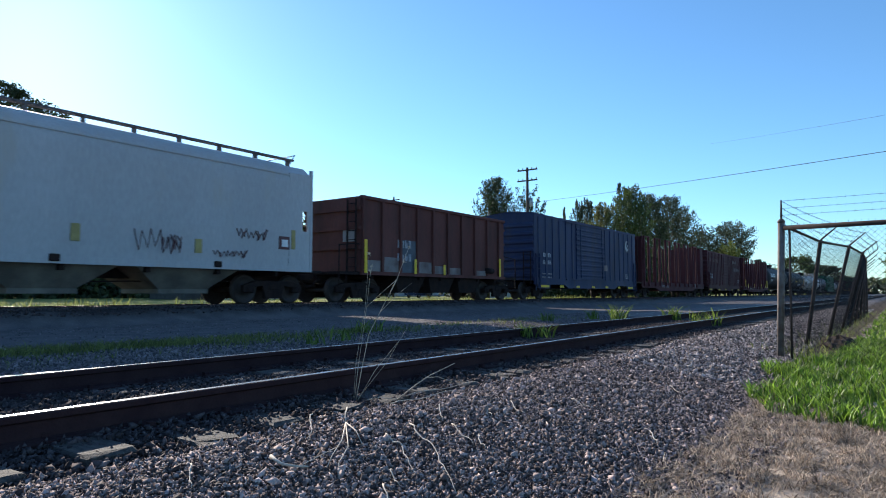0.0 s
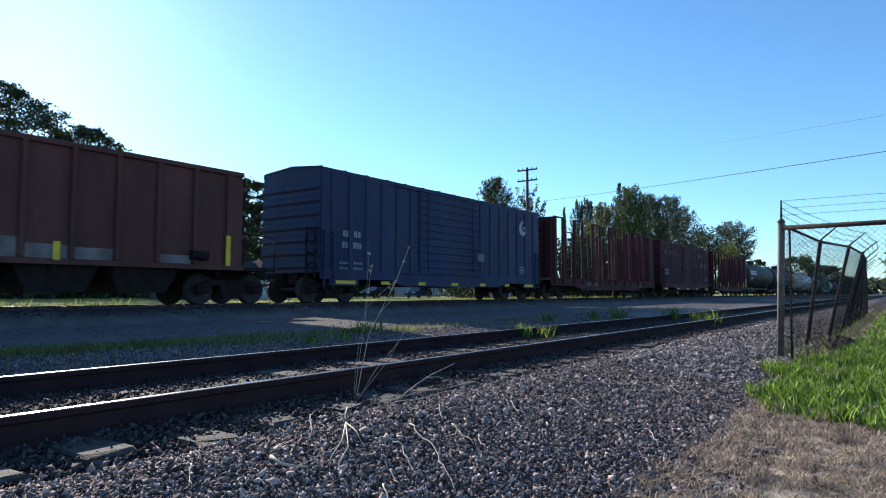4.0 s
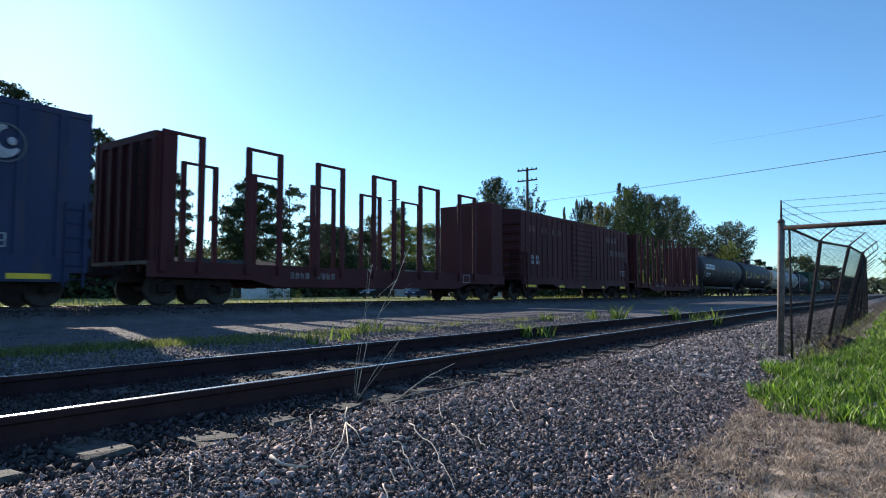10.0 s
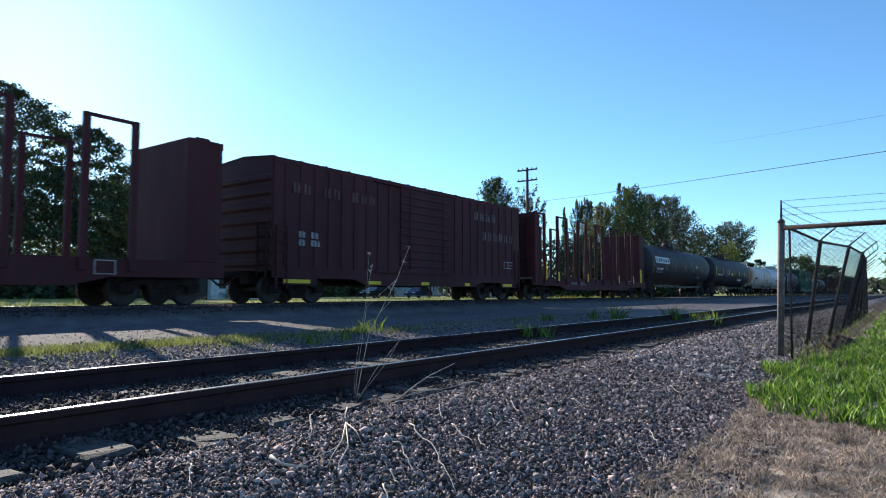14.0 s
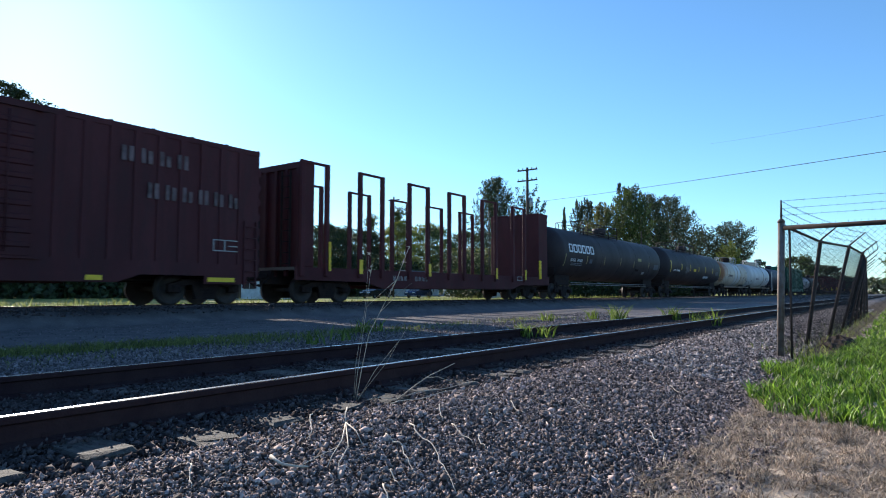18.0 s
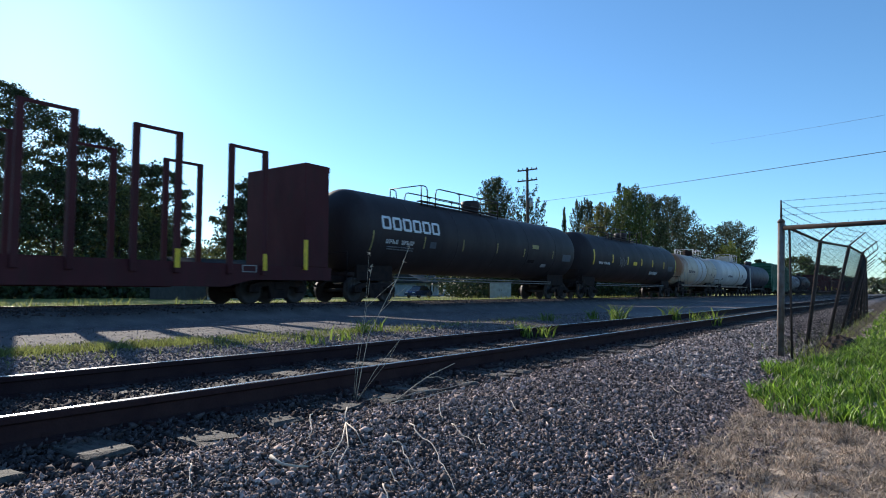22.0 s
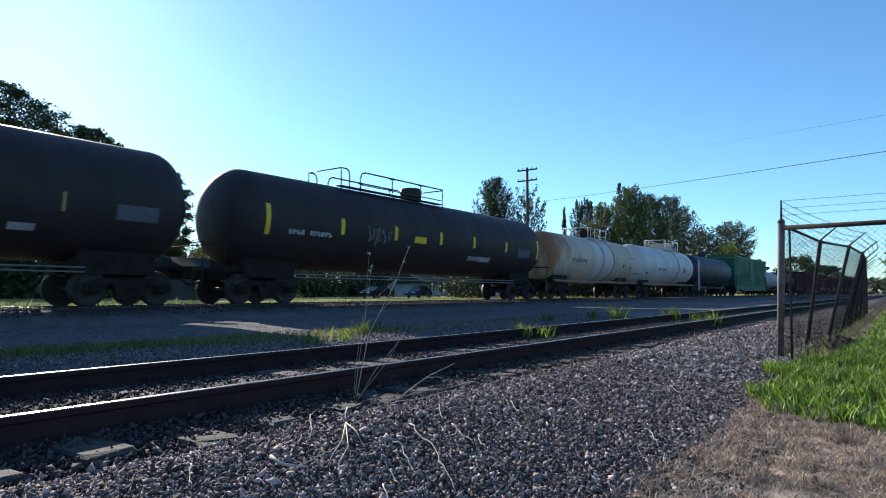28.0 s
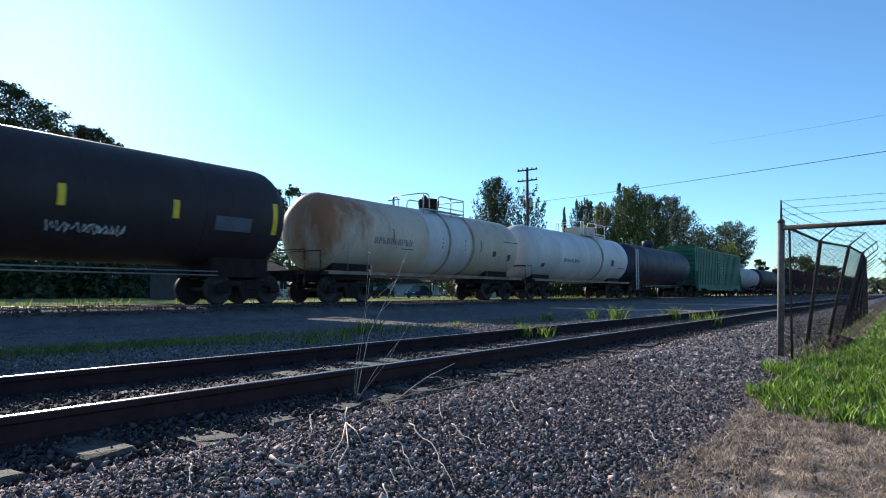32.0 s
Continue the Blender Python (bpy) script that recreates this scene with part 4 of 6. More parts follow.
def barrel_marks(c, x0, x1, low, high, n, r, zc, mat):
    w = (x1 - x0) / n
    b = Build()
    for i in range(n):
        for a0, a1, k in ((x0 + w * (i + 0.14), x0 + w * (i + 0.30), 0), (x0 + w * (i + 0.58), x0 + w * (i + 0.74), i % 3)):
            z0, z1 = low + (0.4 * (high - low) if k == 1 else 0), high - (0.4 * (high - low) if k == 2 else 0)
            ya = -math.sqrt(r * r - (z0 - zc) ** 2)
            yb = -math.sqrt(r * r - (z1 - zc) ** 2)
            b.add([(a0, ya - 0.012, z0), (a1, ya - 0.012, z0), (a1, yb - 0.012, z1), (a0, yb - 0.012, z1), (a0, ya + 0.03, z0), (a1, ya + 0.03, z0), (a1, yb + 0.03, z1), (a0, yb + 0.03, z1)], [(0, 1, 2, 3), (4, 7, 6, 5), (0, 4, 5, 1), (3, 2, 6, 7), (0, 3, 7, 4), (1, 5, 6, 2)])
    return tagged(part("lettering", b, mat, c), kind="stuff")


R1, Z1 = 1.56, 2.68
p1, mid, a, b_, top, d = tank_car("long black pressure tank car with white lettering and rooftop railing", 115.5, 135.75, black_paint, R1, Z1, 116.1, 135.2, dome_at=125.8)
platform(p1, d, top, black_paint, 6.2, 5.05)
w = (121.2 - 117.5) / 6
for k in range(6):
    # one plain open frame for each sign of the company mark
    x = 117.5 + w * k - mid
    shape = Build()
    for p, q, z0, z1 in ((0.04, 0.48, 0.41, 0.50), (0.0, 0.12, 0.06, 0.44), (0.40, 0.52, 0.06, 0.44), (0.04, 0.48, 0.0, 0.09)):
        za, zb = 2.70 + z0, 2.70 + z1
        ya, yb = (-math.sqrt(R1 * R1 - (zz - Z1) ** 2) for zz in (za, zb))
        shape.add([(x + p, ya - 0.012, za), (x + q, ya - 0.012, za), (x + q, yb - 0.012, zb), (x + p, yb - 0.012, zb), (x + p, ya + 0.02, za), (x + q, ya + 0.02, za), (x + q, yb + 0.02, zb), (x + p, yb + 0.02, zb)], [(0, 1, 2, 3), (4, 7, 6, 5), (0, 4, 5, 1), (3, 2, 6, 7), (0, 3, 7, 4), (1, 5, 6, 2)])
    part("company_mark", shape, white_mark, p1, "white open frame of the company mark")
for za in (1.96, 2.05):
    barrel_marks(p1, 117.9 - mid, 119.5 - mid, za, za + 0.045, 12, R1, Z1, dull_white)
barrel_marks(p1, 117.75 - mid, 118.5 - mid, 2.18, 2.34, 4, R1, Z1, white_mark)
barrel_marks(p1, 118.68 - mid, 119.47 - mid, 2.18, 2.34, 5, R1, Z1, white_mark)
for q, z0, z1 in ((117.03, 1.88, 2.6), (120.12, 2.1, 2.58), (122.9, 2.15, 2.65), (125.78, 2.2, 2.68), (128.45, 2.15, 2.58), (131.7, 2.2, 2.64)):
    on_barrel(p1, q - mid - 0.035, q - mid + 0.035, z0, z1, R1, Z1, dull_yellow, "reflector", "dull yellow reflective stripe")
for q, q2, z, z2, mt in ((129.28, 129.96, 2.62, 2.82, dull_yellow), (132.92, 134.0, 2.12, 2.5, slate_panel), (130.66, 131.2, 1.72, 1.88, pale_panel), (129.0, 129.7, 1.9, 2.05, iron), (120.5, 120.9, 2.15, 2.4, slate_panel)):
    on_barrel(p1, q - mid, q2 - mid, z, z2, R1, Z1, mt, "placard", "pale grey notice panel")
g1, mid, a, b_, top, d = tank_car("long black tank car with yellow reflectors and rooftop railing", 135.75, 156.75, black_paint, R1, Z1, 136.55, 155.95, dome_at=146.3)
platform(g1, d, top, black_paint, 6.2, 5.05)
barrel_marks(g1, 138.3 - mid, 139.0 - mid, 2.19, 2.34, 4, R1, Z1, white_mark)
barrel_marks(g1, 139.2 - mid, 140.2 - mid, 2.19, 2.34, 6, R1, Z1, white_mark)
for q, z0, z1 in ((137.48, 2.11, 3.05), (140.66, 2.33, 2.87), (143.5, 2.32, 2.84), (146.4, 2.33, 2.84), (148.94, 2.33, 2.83), (151.78, 2.3, 2.78), (155.05, 2.1, 3.05)):
    on_barrel(g1, q - mid - 0.085, q - mid + 0.085, z0, z1, R1, Z1, yellow_mark, "reflector", "yellow reflective stripe")
scribble(g1, 148.7 - mid, 150.5 - mid, 1.72, 2.0, white_mark, 31, R1, Z1)
scribble(g1, 142.0 - mid, 143.3 - mid, 2.05, 2.75, pale_panel, 32, R1, Z1)
on_barrel(g1, 144.65 - mid, 145.4 - mid, 2.3, 2.55, R1, Z1, yellow_mark, "notice", "yellow notice panel")
on_barrel(g1, 153.0 - mid, 154.2 - mid, 2.1, 2.5, R1, Z1, slate_panel, "placard", "faded blue-grey notice panel")

# pale tank cars
u1, mid, a, b_, top, d = tank_car("cream tank car with rust streaks over a walkway frame", 156.75, 171.65, cream_paint, 1.42, 2.52, 157.3, 171.1, dome_at=164.9, kind="dark", frame_rail=True)
platform(u1, d, top, galvanized, 3.0, 1.5)
part("white_band", Build().lathe([(163.1 - mid, 1.421), (163.12 - mid, 1.428), (166.13 - mid, 1.428), (166.15 - mid, 1.421)], (0, 0, 2.52), "x", 48), white_paint, u1, "repainted white band round the barrel")
for x in (158.4, 159.4, 167.6, 169.4):
    part("ladder_rail", Build().path([(x - mid, -1.36, 1.05), (x - mid, -1.40, 2.0), (x - mid, -1.1, 3.4)], 0.02), galvanized, u1)
for x in (164.55, 166.4):
    part("strap", Build().lathe([(x - 0.10 - mid, 1.42), (x - 0.08 - mid, 1.436), (x + 0.08 - mid, 1.436), (x + 0.10 - mid, 1.42)], (0, 0, 2.52), "x", 48), paint("grimy strap paint", (0.30, 0.24, 0.18), (0.20, 0.13, 0.08), rough=0.8, scale=2, fine=30), u1, "grimy band round the barrel")
for dx, hh, rr in ((-0.45, 0.55, 0.10), (-0.15, 0.75, 0.13), (0.2, 0.6, 0.16), (0.5, 0.45, 0.10)):
    part("valve", Build().lathe([(0, rr), (hh * 0.5, rr), (hh * 0.52, rr * 0.6), (hh * 0.7, rr * 0.6), (hh * 0.72, rr * 1.1), (hh * 0.85, rr * 1.1), (hh, 0.03)], (d + dx, 0.1, top - 0.02), "z", 10), iron, u1, "dark valve on the tank's top")
for x in (160.8, 164, 165.7, 167):
    on_barrel(u1, x - mid, x + 0.06 - mid, 2.2, 2.75, 1.42, 2.52, dark_mark, "stencil_mark")
for xa, xb, za, zb in ((168.1, 168.4, 2.05, 2.3), (169.5, 169.8, 1.9, 2.2), (169.1, 170.5, 2.78, 2.82), (161.4, 162.1, 2.02, 2.05)):
    on_barrel(u1, xa - mid, xb - mid, za, zb, 1.42, 2.52, dark_mark, "stencil_mark")
barrel_marks(u1, 159.75 - mid, 162 - mid, 2.16, 2.40, 10, 1.42, 2.52, dark_mark)
cream_box = paint("dusty cream housing paint", (0.46, 0.41, 0.33), rough=0.6, scale=2, fine=20, bump=0.05)
w1, mid, a, b_, top, d = tank_car("white tank car with grey grime and a boxy dome platform", 171.65, 187.4, white_paint, 1.50, 2.58, 172.2, 186.8, dome_at=181.5, frame_rail=True)
platform(w1, d, top, white_paint, 3.9, 1.9, 0.74)
part("dome_box", Build().box(d - 0.95, d + 0.75, -0.7, 0.7, top - 0.05, top + 0.50, 0.03), cream_box, w1, "boxy white housing over the valves")
part("strap", Build().lathe([(d - 0.16, 1.50), (d - 0.14, 1.515), (d + 0.14, 1.515), (d + 0.16, 1.50)], (0, 0, 2.58), "x", 48), paint("grimy strap paint", (0.30, 0.24, 0.18)), w1, "grimy streaked band below the dome")
for xa, xb, za, zb in ((183, 183.5, 2.1, 2.5), (184.2, 185.6, 1.98, 2.02), (173.2, 173.6, 1.75, 1.95)):
    on_barrel(w1, xa - mid, xb - mid, za, zb, 1.5, 2.58, dark_mark, "stencil_mark")
barrel_marks(w1, 175.8 - mid, 178 - mid, 2.1, 2.3, 9, 1.5, 2.58, dark_mark)
n1, mid, a, b_, top, d = tank_car("dark navy tank car coupled behind a white one", 187.4, 203.5, navy_paint, 1.5, 2.58, 187.9, 203.0, dome_at=195.2)
ladder(n1, 188.0 - mid, -1.52, 0.6, 3.5, mat=white_paint, rungs=10)
# green boxcar and what follows it
c, x0, x1, h, floor, mid = boxcar("bright green boxcar with ribbed sides", 203.5, 225.4, 204.3, 224.6, green_paint, 4.65, spinning=False)
tank_car("small pale grey tank car far back in the train", 225.4, 239.6, pale_panel, 1.25, 2.3, 225.9, 239.1, spinning=False)
tank_car("black tank car far back in the train", 239.6, 255.6, black_paint, 1.35, 2.4, 240.1, 255.1, spinning=False)
s = 255.6
for i in range(15):
    src, ln = (CARS[4][0], 17.3) if i % 3 else (CARS[1][0], 13.2)
    q = copy_thing(src, pose(0, 0, 0))
    CARS.append((q, s + ln / 2))
    s += ln


# ---- loose ground cover ----
def raw_mesh(name, verts, faces, mat, smooth=False):
    """A mesh of many equal pieces: verts (n, k, 3), faces of one piece."""
    n, k, _ = verts.shape
    me = bpy.data.meshes.new(name)
    f = np.array(faces)
    idx = (f[None] + (np.arange(n) * k)[:, None, None]).reshape(-1)
    me.vertices.add(n * k)
    me.vertices.foreach_set("co", verts.reshape(-1).astype(np.float32))
    me.loops.add(len(idx))
    me.loops.foreach_set("vertex_index", idx.astype(np.int32))
    me.polygons.add(len(idx) // f.shape[1])
    me.polygons.foreach_set("loop_start", np.arange(0, len(idx), f.shape[1]).astype(np.int32))
    me.update(calc_edges=True)
    if smooth:
        me.polygons.foreach_set("use_smooth", [True] * len(me.polygons))
    me.materials.append(mat)
    return me


def piece_material(name, dark, light, rough=0.85, translucent=0.0, spec=0.5, power=1.0, patch=0.0):
    """Colour from piece to piece, and a little grain."""
    m = bpy.data.materials.new(name)
    m.use_nodes = True
    n, l = m.node_tree.nodes, m.node_tree.links
    b = n["Principled BSDF"]
    g = n.new("ShaderNodeNewGeometry")
    mx = n.new("ShaderNodeMix")
    mx.data_type = "RGBA"
    mx.inputs[6].default_value, mx.inputs[7].default_value = (*dark, 1), (*light, 1)
    pw = n.new("ShaderNodeMath")
    pw.operation = "POWER"
    pw.inputs[1].default_value = power
    l.new(g.outputs["Random Per Island"], pw.inputs[0])
    l.new(pw.outputs[0], mx.inputs[0])
    tx = n.new("ShaderNodeTexNoise")
    tx.inputs["Scale"].default_value = 120 if rough > 0.8 else 3
    l.new(g.outputs["Position"], tx.inputs["Vector"])
    gr = n.new("ShaderNodeMapRange")
    gr.inputs["From Min"].default_value, gr.inputs["From Max"].default_value = 0.3, 0.7
    gr.inputs["To Min"].default_value, gr.inputs["To Max"].default_value = 0.65, 1.25
    l.new(tx.outputs["Fac"], gr.inputs["Value"])
    mu = n.new("ShaderNodeMix")
    mu.data_type, mu.blend_type = "RGBA", "MULTIPLY"
    mu.inputs[0].default_value = 0.8
    l.new(mx.outputs[2], mu.inputs[6])
    l.new(gr.outputs[0], mu.inputs[7])
    if patch:
        # broad patches of paler and duller growth
        bn = n.new("ShaderNodeTexNoise")
        bn.inputs["Scale"].default_value, bn.inputs["Detail"].default_value = patch, 4
        l.new(g.outputs["Position"], bn.inputs["Vector"])
        br = n.new("ShaderNodeMapRange")
        br.inputs["From Min"].default_value, br.inputs["From Max"].default_value = 0.38, 0.62
        br.inputs["To Min"].default_value, br.inputs["To Max"].default_value = 0.55, 1.12
        l.new(bn.outputs["Fac"], br.inputs["Value"])
        m2 = n.new("ShaderNodeMix")
        m2.data_type, m2.blend_type = "RGBA", "MULTIPLY"
        m2.inputs[0].default_value = 1.0
        l.new(mu.outputs[2], m2.inputs[6])
        l.new(br.outputs[0], m2.inputs[7])
        mu = m2
    l.new(mu.outputs[2], b.inputs["Base Color"])
    b.inputs["Roughness"].default_value = rough
    b.inputs["Specular IOR Level"].default_value = spec
    if translucent:
        tr = n.new("ShaderNodeBsdfTranslucent")
        l.new(mu.outputs[2], tr.inputs["Color"])
        ms = n.new("ShaderNodeMixShader")
        ms.inputs[0].default_value = translucent
        l.new(b.outputs[0], ms.inputs[1])
        l.new(tr.outputs[0], ms.inputs[2])
        l.new(ms.outputs[0], n["Material Output"].inputs["Surface"])
    return m


stone_mat = piece_material("crushed stone", (0.045, 0.033, 0.032), (0.53, 0.415, 0.385), 0.85, spec=0.2, power=1.95)
green_blade = piece_material("green grass blade", (0.035, 0.10, 0.010), (0.30, 0.47, 0.055), 0.5, 0.5, power=1.4, patch=6.0)
verge_blade = piece_material("verge grass blade", (0.07, 0.082, 0.028), (0.25, 0.285, 0.09), 0.7, 0.65, spec=0.2)
straw_blade = piece_material("dry straw", (0.14, 0.105, 0.078), (0.86, 0.69, 0.54), 0.85, 0.35, power=1.2, patch=4.5)
# a six-cornered shard, its corners pushed about for each stone
SHARD = np.array([(-1, 0.2, 0), (1, -0.2, 0.1), (0.1, -1, 0), (-0.1, 1, 0.1), (0.3, 0.2, 0.85), (-0.2, -0.2, -0.85)], float) * 1.05
SHARD_F = [(0, 2, 4), (2, 1, 4), (1, 3, 4), (3, 0, 4), (2, 0, 5), (1, 2, 5), (3, 1, 5), (0, 3, 5)]


def spin_matrices(rng, n):
    q = rng.normal(size=(n, 4))
    q /= np.linalg.norm(q, axis=1)[:, None]
    w, x, y, z = q.T
    return np.stack([np.stack([1 - 2 * (y * y + z * z), 2 * (x * y - z * w), 2 * (x * z + y * w)], -1), np.stack([2 * (x * y + z * w), 1 - 2 * (x * x + z * z), 2 * (y * z - x * w)], -1), np.stack([2 * (x * z - y * w), 2 * (y * z + x * w), 1 - 2 * (x * x + y * y)], -1)], -2)


def stones(name, label, seed, n, xr, yr, size, mat, sink=0.3, power=1.0):
    """Broken stone strewn over a stretch; power above 1 crowds it towards the start of xr."""
    rng = np.random.default_rng(seed)
    base, faces = SHARD, SHARD_F
    x = xr[0] + (xr[1] - xr[0]) * rng.random(n) ** power
    y = rng.uniform(*yr, n)
    r = rng.uniform(size[0], size[1], n) * (0.7 + 0.5 * rng.random(n)) / 2
    v = base[None] * (1 + rng.normal(size=(n, len(base), 3)) * 0.25) + rng.normal(size=(n, len(base), 3)) * 0.16
    v = v * (r[:, None] * rng.uniform(0.35, 1.5, (n, 3)))[:, None, :]
    v = np.einsum("nij,nkj->nki", spin_matrices(rng, n), v)
    z = np.array([ground_z(a, b) for a, b in zip(x, y)]) + r * (1 - 2 * sink) + rng.random(n) * 0.012
    v += np.stack([x, y, z], -1)[:, None, :]
    ob = new(name, raw_mesh(name, v, faces, mat))
    return tagged(ob, label, "gravel", kind="stuff")


# fresh stone, its colour also raised for the sunlight further along the siding
pale_stone = piece_material("fresh sun-brightened crushed stone", (0.06, 0.05, 0.05), (0.56, 0.48, 0.46), 0.85, spec=0.2, power=1.7)
# crushed stone with less contrast, the train's shade put into its colour
shaded_stone = piece_material("shade-dulled crushed stone", (0.07, 0.06, 0.064), (0.32, 0.275, 0.285), 0.9, spec=0.15, power=1.6)
# dirty stone, darkened further for the shade along rails and main shoulder
bed_stone = piece_material("grimy shade-darkened bed stone", (0.024, 0.018, 0.019), (0.11, 0.088, 0.09), 0.9, spec=0.15)
stones("ballast_stones", "grey crushed stone ballast sloping from the siding track", 11, 125000, (0.6, 10.5), (0.95, 2.62), (0.010, 0.025), stone_mat, 0.42, power=1.5)
stones("ballast_stones", "larger broken stones lying among the ballast", 20, 3500, (0.7, 9.0), (1.0, 2.6), (0.026, 0.040), stone_mat, 0.35, power=1.4)
stones("ballast_stones", "grey crushed stone ballast further along the siding", 12, 32000, (6.5, 40), (1.2, 2.62), (0.022, 0.044), pale_stone, 0.4, power=1.4)
stones("ballast_stones", "grimy stone between the siding rails, darkened for shade", 13, 30000, (0.9, 16), (2.66, 5.35), (0.014, 0.034), bed_stone, 0.5, power=1.2)
stones("ballast_stones", "grey crushed stone between siding and verge", 14, 22000, (1.6, 18), (5.2, 7.4), (0.013, 0.034), shaded_stone, 0.4, power=1.2)
stones("ballast_stones", "crushed stone heaped against the tie ends", 17, 1800, (0.8, 14), (2.5, 2.72), (0.016, 0.034), stone_mat, 0.4, power=1.4)
stones("ballast_stones", "grimy stone spilled over the tie tops, darkened for shade", 22, 5000, (0.9, 15), (2.68, 3.15), (0.016, 0.036), bed_stone, 0.2, power=1.4)
stones("ballast_stones", "stone on the shoulder of the main track, darkened for shade", 21, 9000, (5, 48), (14.2, 16.1), (0.03, 0.065), bed_stone, 0.4, power=1.3)
stones("ballast_stones", "loose gravel thinly strewn on the straw verge", 15, 7000, (0.9, 8), (0.6, 1.1), (0.009, 0.026), stone_mat, 0.4)
stones("road_gravel", "loose gravel along the worn road's edge", 16, 5000, (2, 22), (7.6, 9.4), (0.012, 0.03), shaded_stone, 0.4)
stones("road_gravel", "fine grit strewn over the worn road", 19, 7000, (2.5, 20), (8.6, 13.6), (0.008, 0.024), shaded_stone, 0.3)


def blades(name, label, seed, n, where, height, width, mat, lean=0.35, flat=0.0, category="grass"):
    """Grass: where(rng, n) gives the roots; each blade is a bent, tapering strip."""
    rng = np.random.default_rng(seed)
    root = where(rng, n)
    n = len(root)
    h = rng.uniform(*height, n)
    a = rng.uniform(0, 2 * math.pi, n)
    side = np.stack([np.cos(a), np.sin(a), 0 * a], -1) * (width * (0.6 + 0.8 * rng.random(n)))[:, None] / 2
    b = rng.uniform(0, 2 * math.pi, n)
    out = np.stack([np.cos(b), np.sin(b), 0 * b], -1) * (h * (lean * (0.3 + rng.random(n)) + flat))[:, None]
    up = np.stack([0 * h, 0 * h, h * (1 - 0.8 * flat)], -1)
    p1 = root + out * 0.35 + up * 0.6
    p2 = root + out + up * 0.95
    v = np.stack([root - side, root + side, p1 + side * 0.8, p1 - side * 0.8, p2 + side * 0.12, p2 - side * 0.12], 1)
    ob = new(name, raw_mesh(name, v, [(0, 1, 2, 3), (3, 2, 4, 5)], mat))
    return tagged(ob, label, category, kind="stuff")


def on_ground(x, y):
    return np.stack([x, y, np.array([ground_z(p, q) for p, q in zip(x, y)]) - 0.005], -1)


def green_patch(rng, n):
    x = 4.4 + 9.5 * rng.random(n) ** 1.5
    y = rng.uniform(-1.4, 1.45, n)
    edge = np.array([noise.noise((p * 1.2, q * 1.2, 7.0)) for p, q in zip(x, y)])
    keep = (x > 5.5 + 0.6 * edge - 0.75 * (0.75 - y).clip(0, 1.0)) & (y < 1.0 + 0.25 * edge + 0.10 * (x - 5.5).clip(0, 2) - 0.45 * (x - 9.3).clip(0, 1)) & (rng.random(n) < 0.62 + 1.2 * edge + 2.4 * np.array([noise.noise((p * 6, q * 6, 2.0)) for p, q in zip(x, y)]))
    return on_ground(x[keep], y[keep])


def green_far(rng, n):
    x = 13 + 40 * rng.random(n) ** 1.5
    y = rng.uniform(-3, 0.75, n)
    keep = y < 0.7 + 0.5 * np.array([noise.noise((p * 0.6, 3.0, 1.0)) for p in x])
    return on_ground(x[keep], y[keep])


def straw_patch(rng, n):
    x = 0.8 + 5.4 * rng.random(n)
    y = 1.15 - 2.2 * rng.random(n) ** 1.3
    edge = np.array([noise.noise((p * 2, q * 2, 3.0)) for p, q in zip(x, y)])
    clump = np.array([noise.noise((p * 9, q * 9, 6.0)) for p, q in zip(x, y)])
    keep = (y < 1.02 + 0.2 * edge) & (rng.random(n) < 0.50 + 0.8 * edge + 1.7 * clump)
    return on_ground(x[keep], y[keep])


def verge_strip(rng, n):
    x = -1.0 + 17 * rng.random(n)
    y = 7.5 + 0.55 * (1 - x / 7).clip(0, 1) + rng.normal(size=n) * (0.34 + 0.35 * (1 - x / 7).clip(0, 1))
    edge = np.array([noise.noise((p * 0.9, q * 1.5, 5.0)) for p, q in zip(x, y)])
    keep = rng.random(n) < (0.6 + 1.3 * edge) * np.where(x < 6.0, 1.0, np.where(x < 9.0, 0.55, 0.10))
    return on_ground(x[keep], y[keep])


def lawn_edge(rng, n):
    x = 5 + 90 * rng.random(n) ** 1.2
    y = 19.2 + 9 * rng.random(n) ** 1.8
    return on_ground(x, y)


blades("grass_patch", "lush green grass beside the fence post", 21, 52000, green_patch, (0.045, 0.16), 0.014, green_blade, 0.7)
blades("grass_patch", "green grass along the inside of the fence", 22, 19000, green_far, (0.05, 0.15), 0.025, green_blade, 0.6)
blades("dry_grass", "flattened dry straw-coloured grass on the verge", 23, 100000, straw_patch, (0.015, 0.072), 0.006, straw_blade, 0.9, 0.45)
blades("dry_grass", "short tufts of dry grass on the verge", 28, 16000, lambda rng, n: (lambda c, k: on_ground(c[k, 0] + rng.normal(size=n) * 0.03, c[k, 1] + rng.normal(size=n) * 0.03))(np.stack([1.0 + 4.8 * rng.random(420), 1.0 - 1.5 * rng.random(420) ** 1.2], -1), rng.integers(0, 420, n)), (0.02, 0.08), 0.005, straw_blade, 0.7, 0.1)
blades("verge_grass", "backlit grass strip between road and siding", 24, 30000, verge_strip, (0.03, 0.115), 0.009, verge_blade, 1.0)
def rough_edge(rng, n):
    x = -4 + 60 * rng.random(n) ** 1.3
    y = 18.9 + 1.8 * rng.random(n) ** 1.3
    keep = rng.random(n) < 0.6 + 1.2 * np.array([noise.noise((p * 0.5, q, 8.0)) for p, q in zip(x, y)])
    return on_ground(x[keep], y[keep])


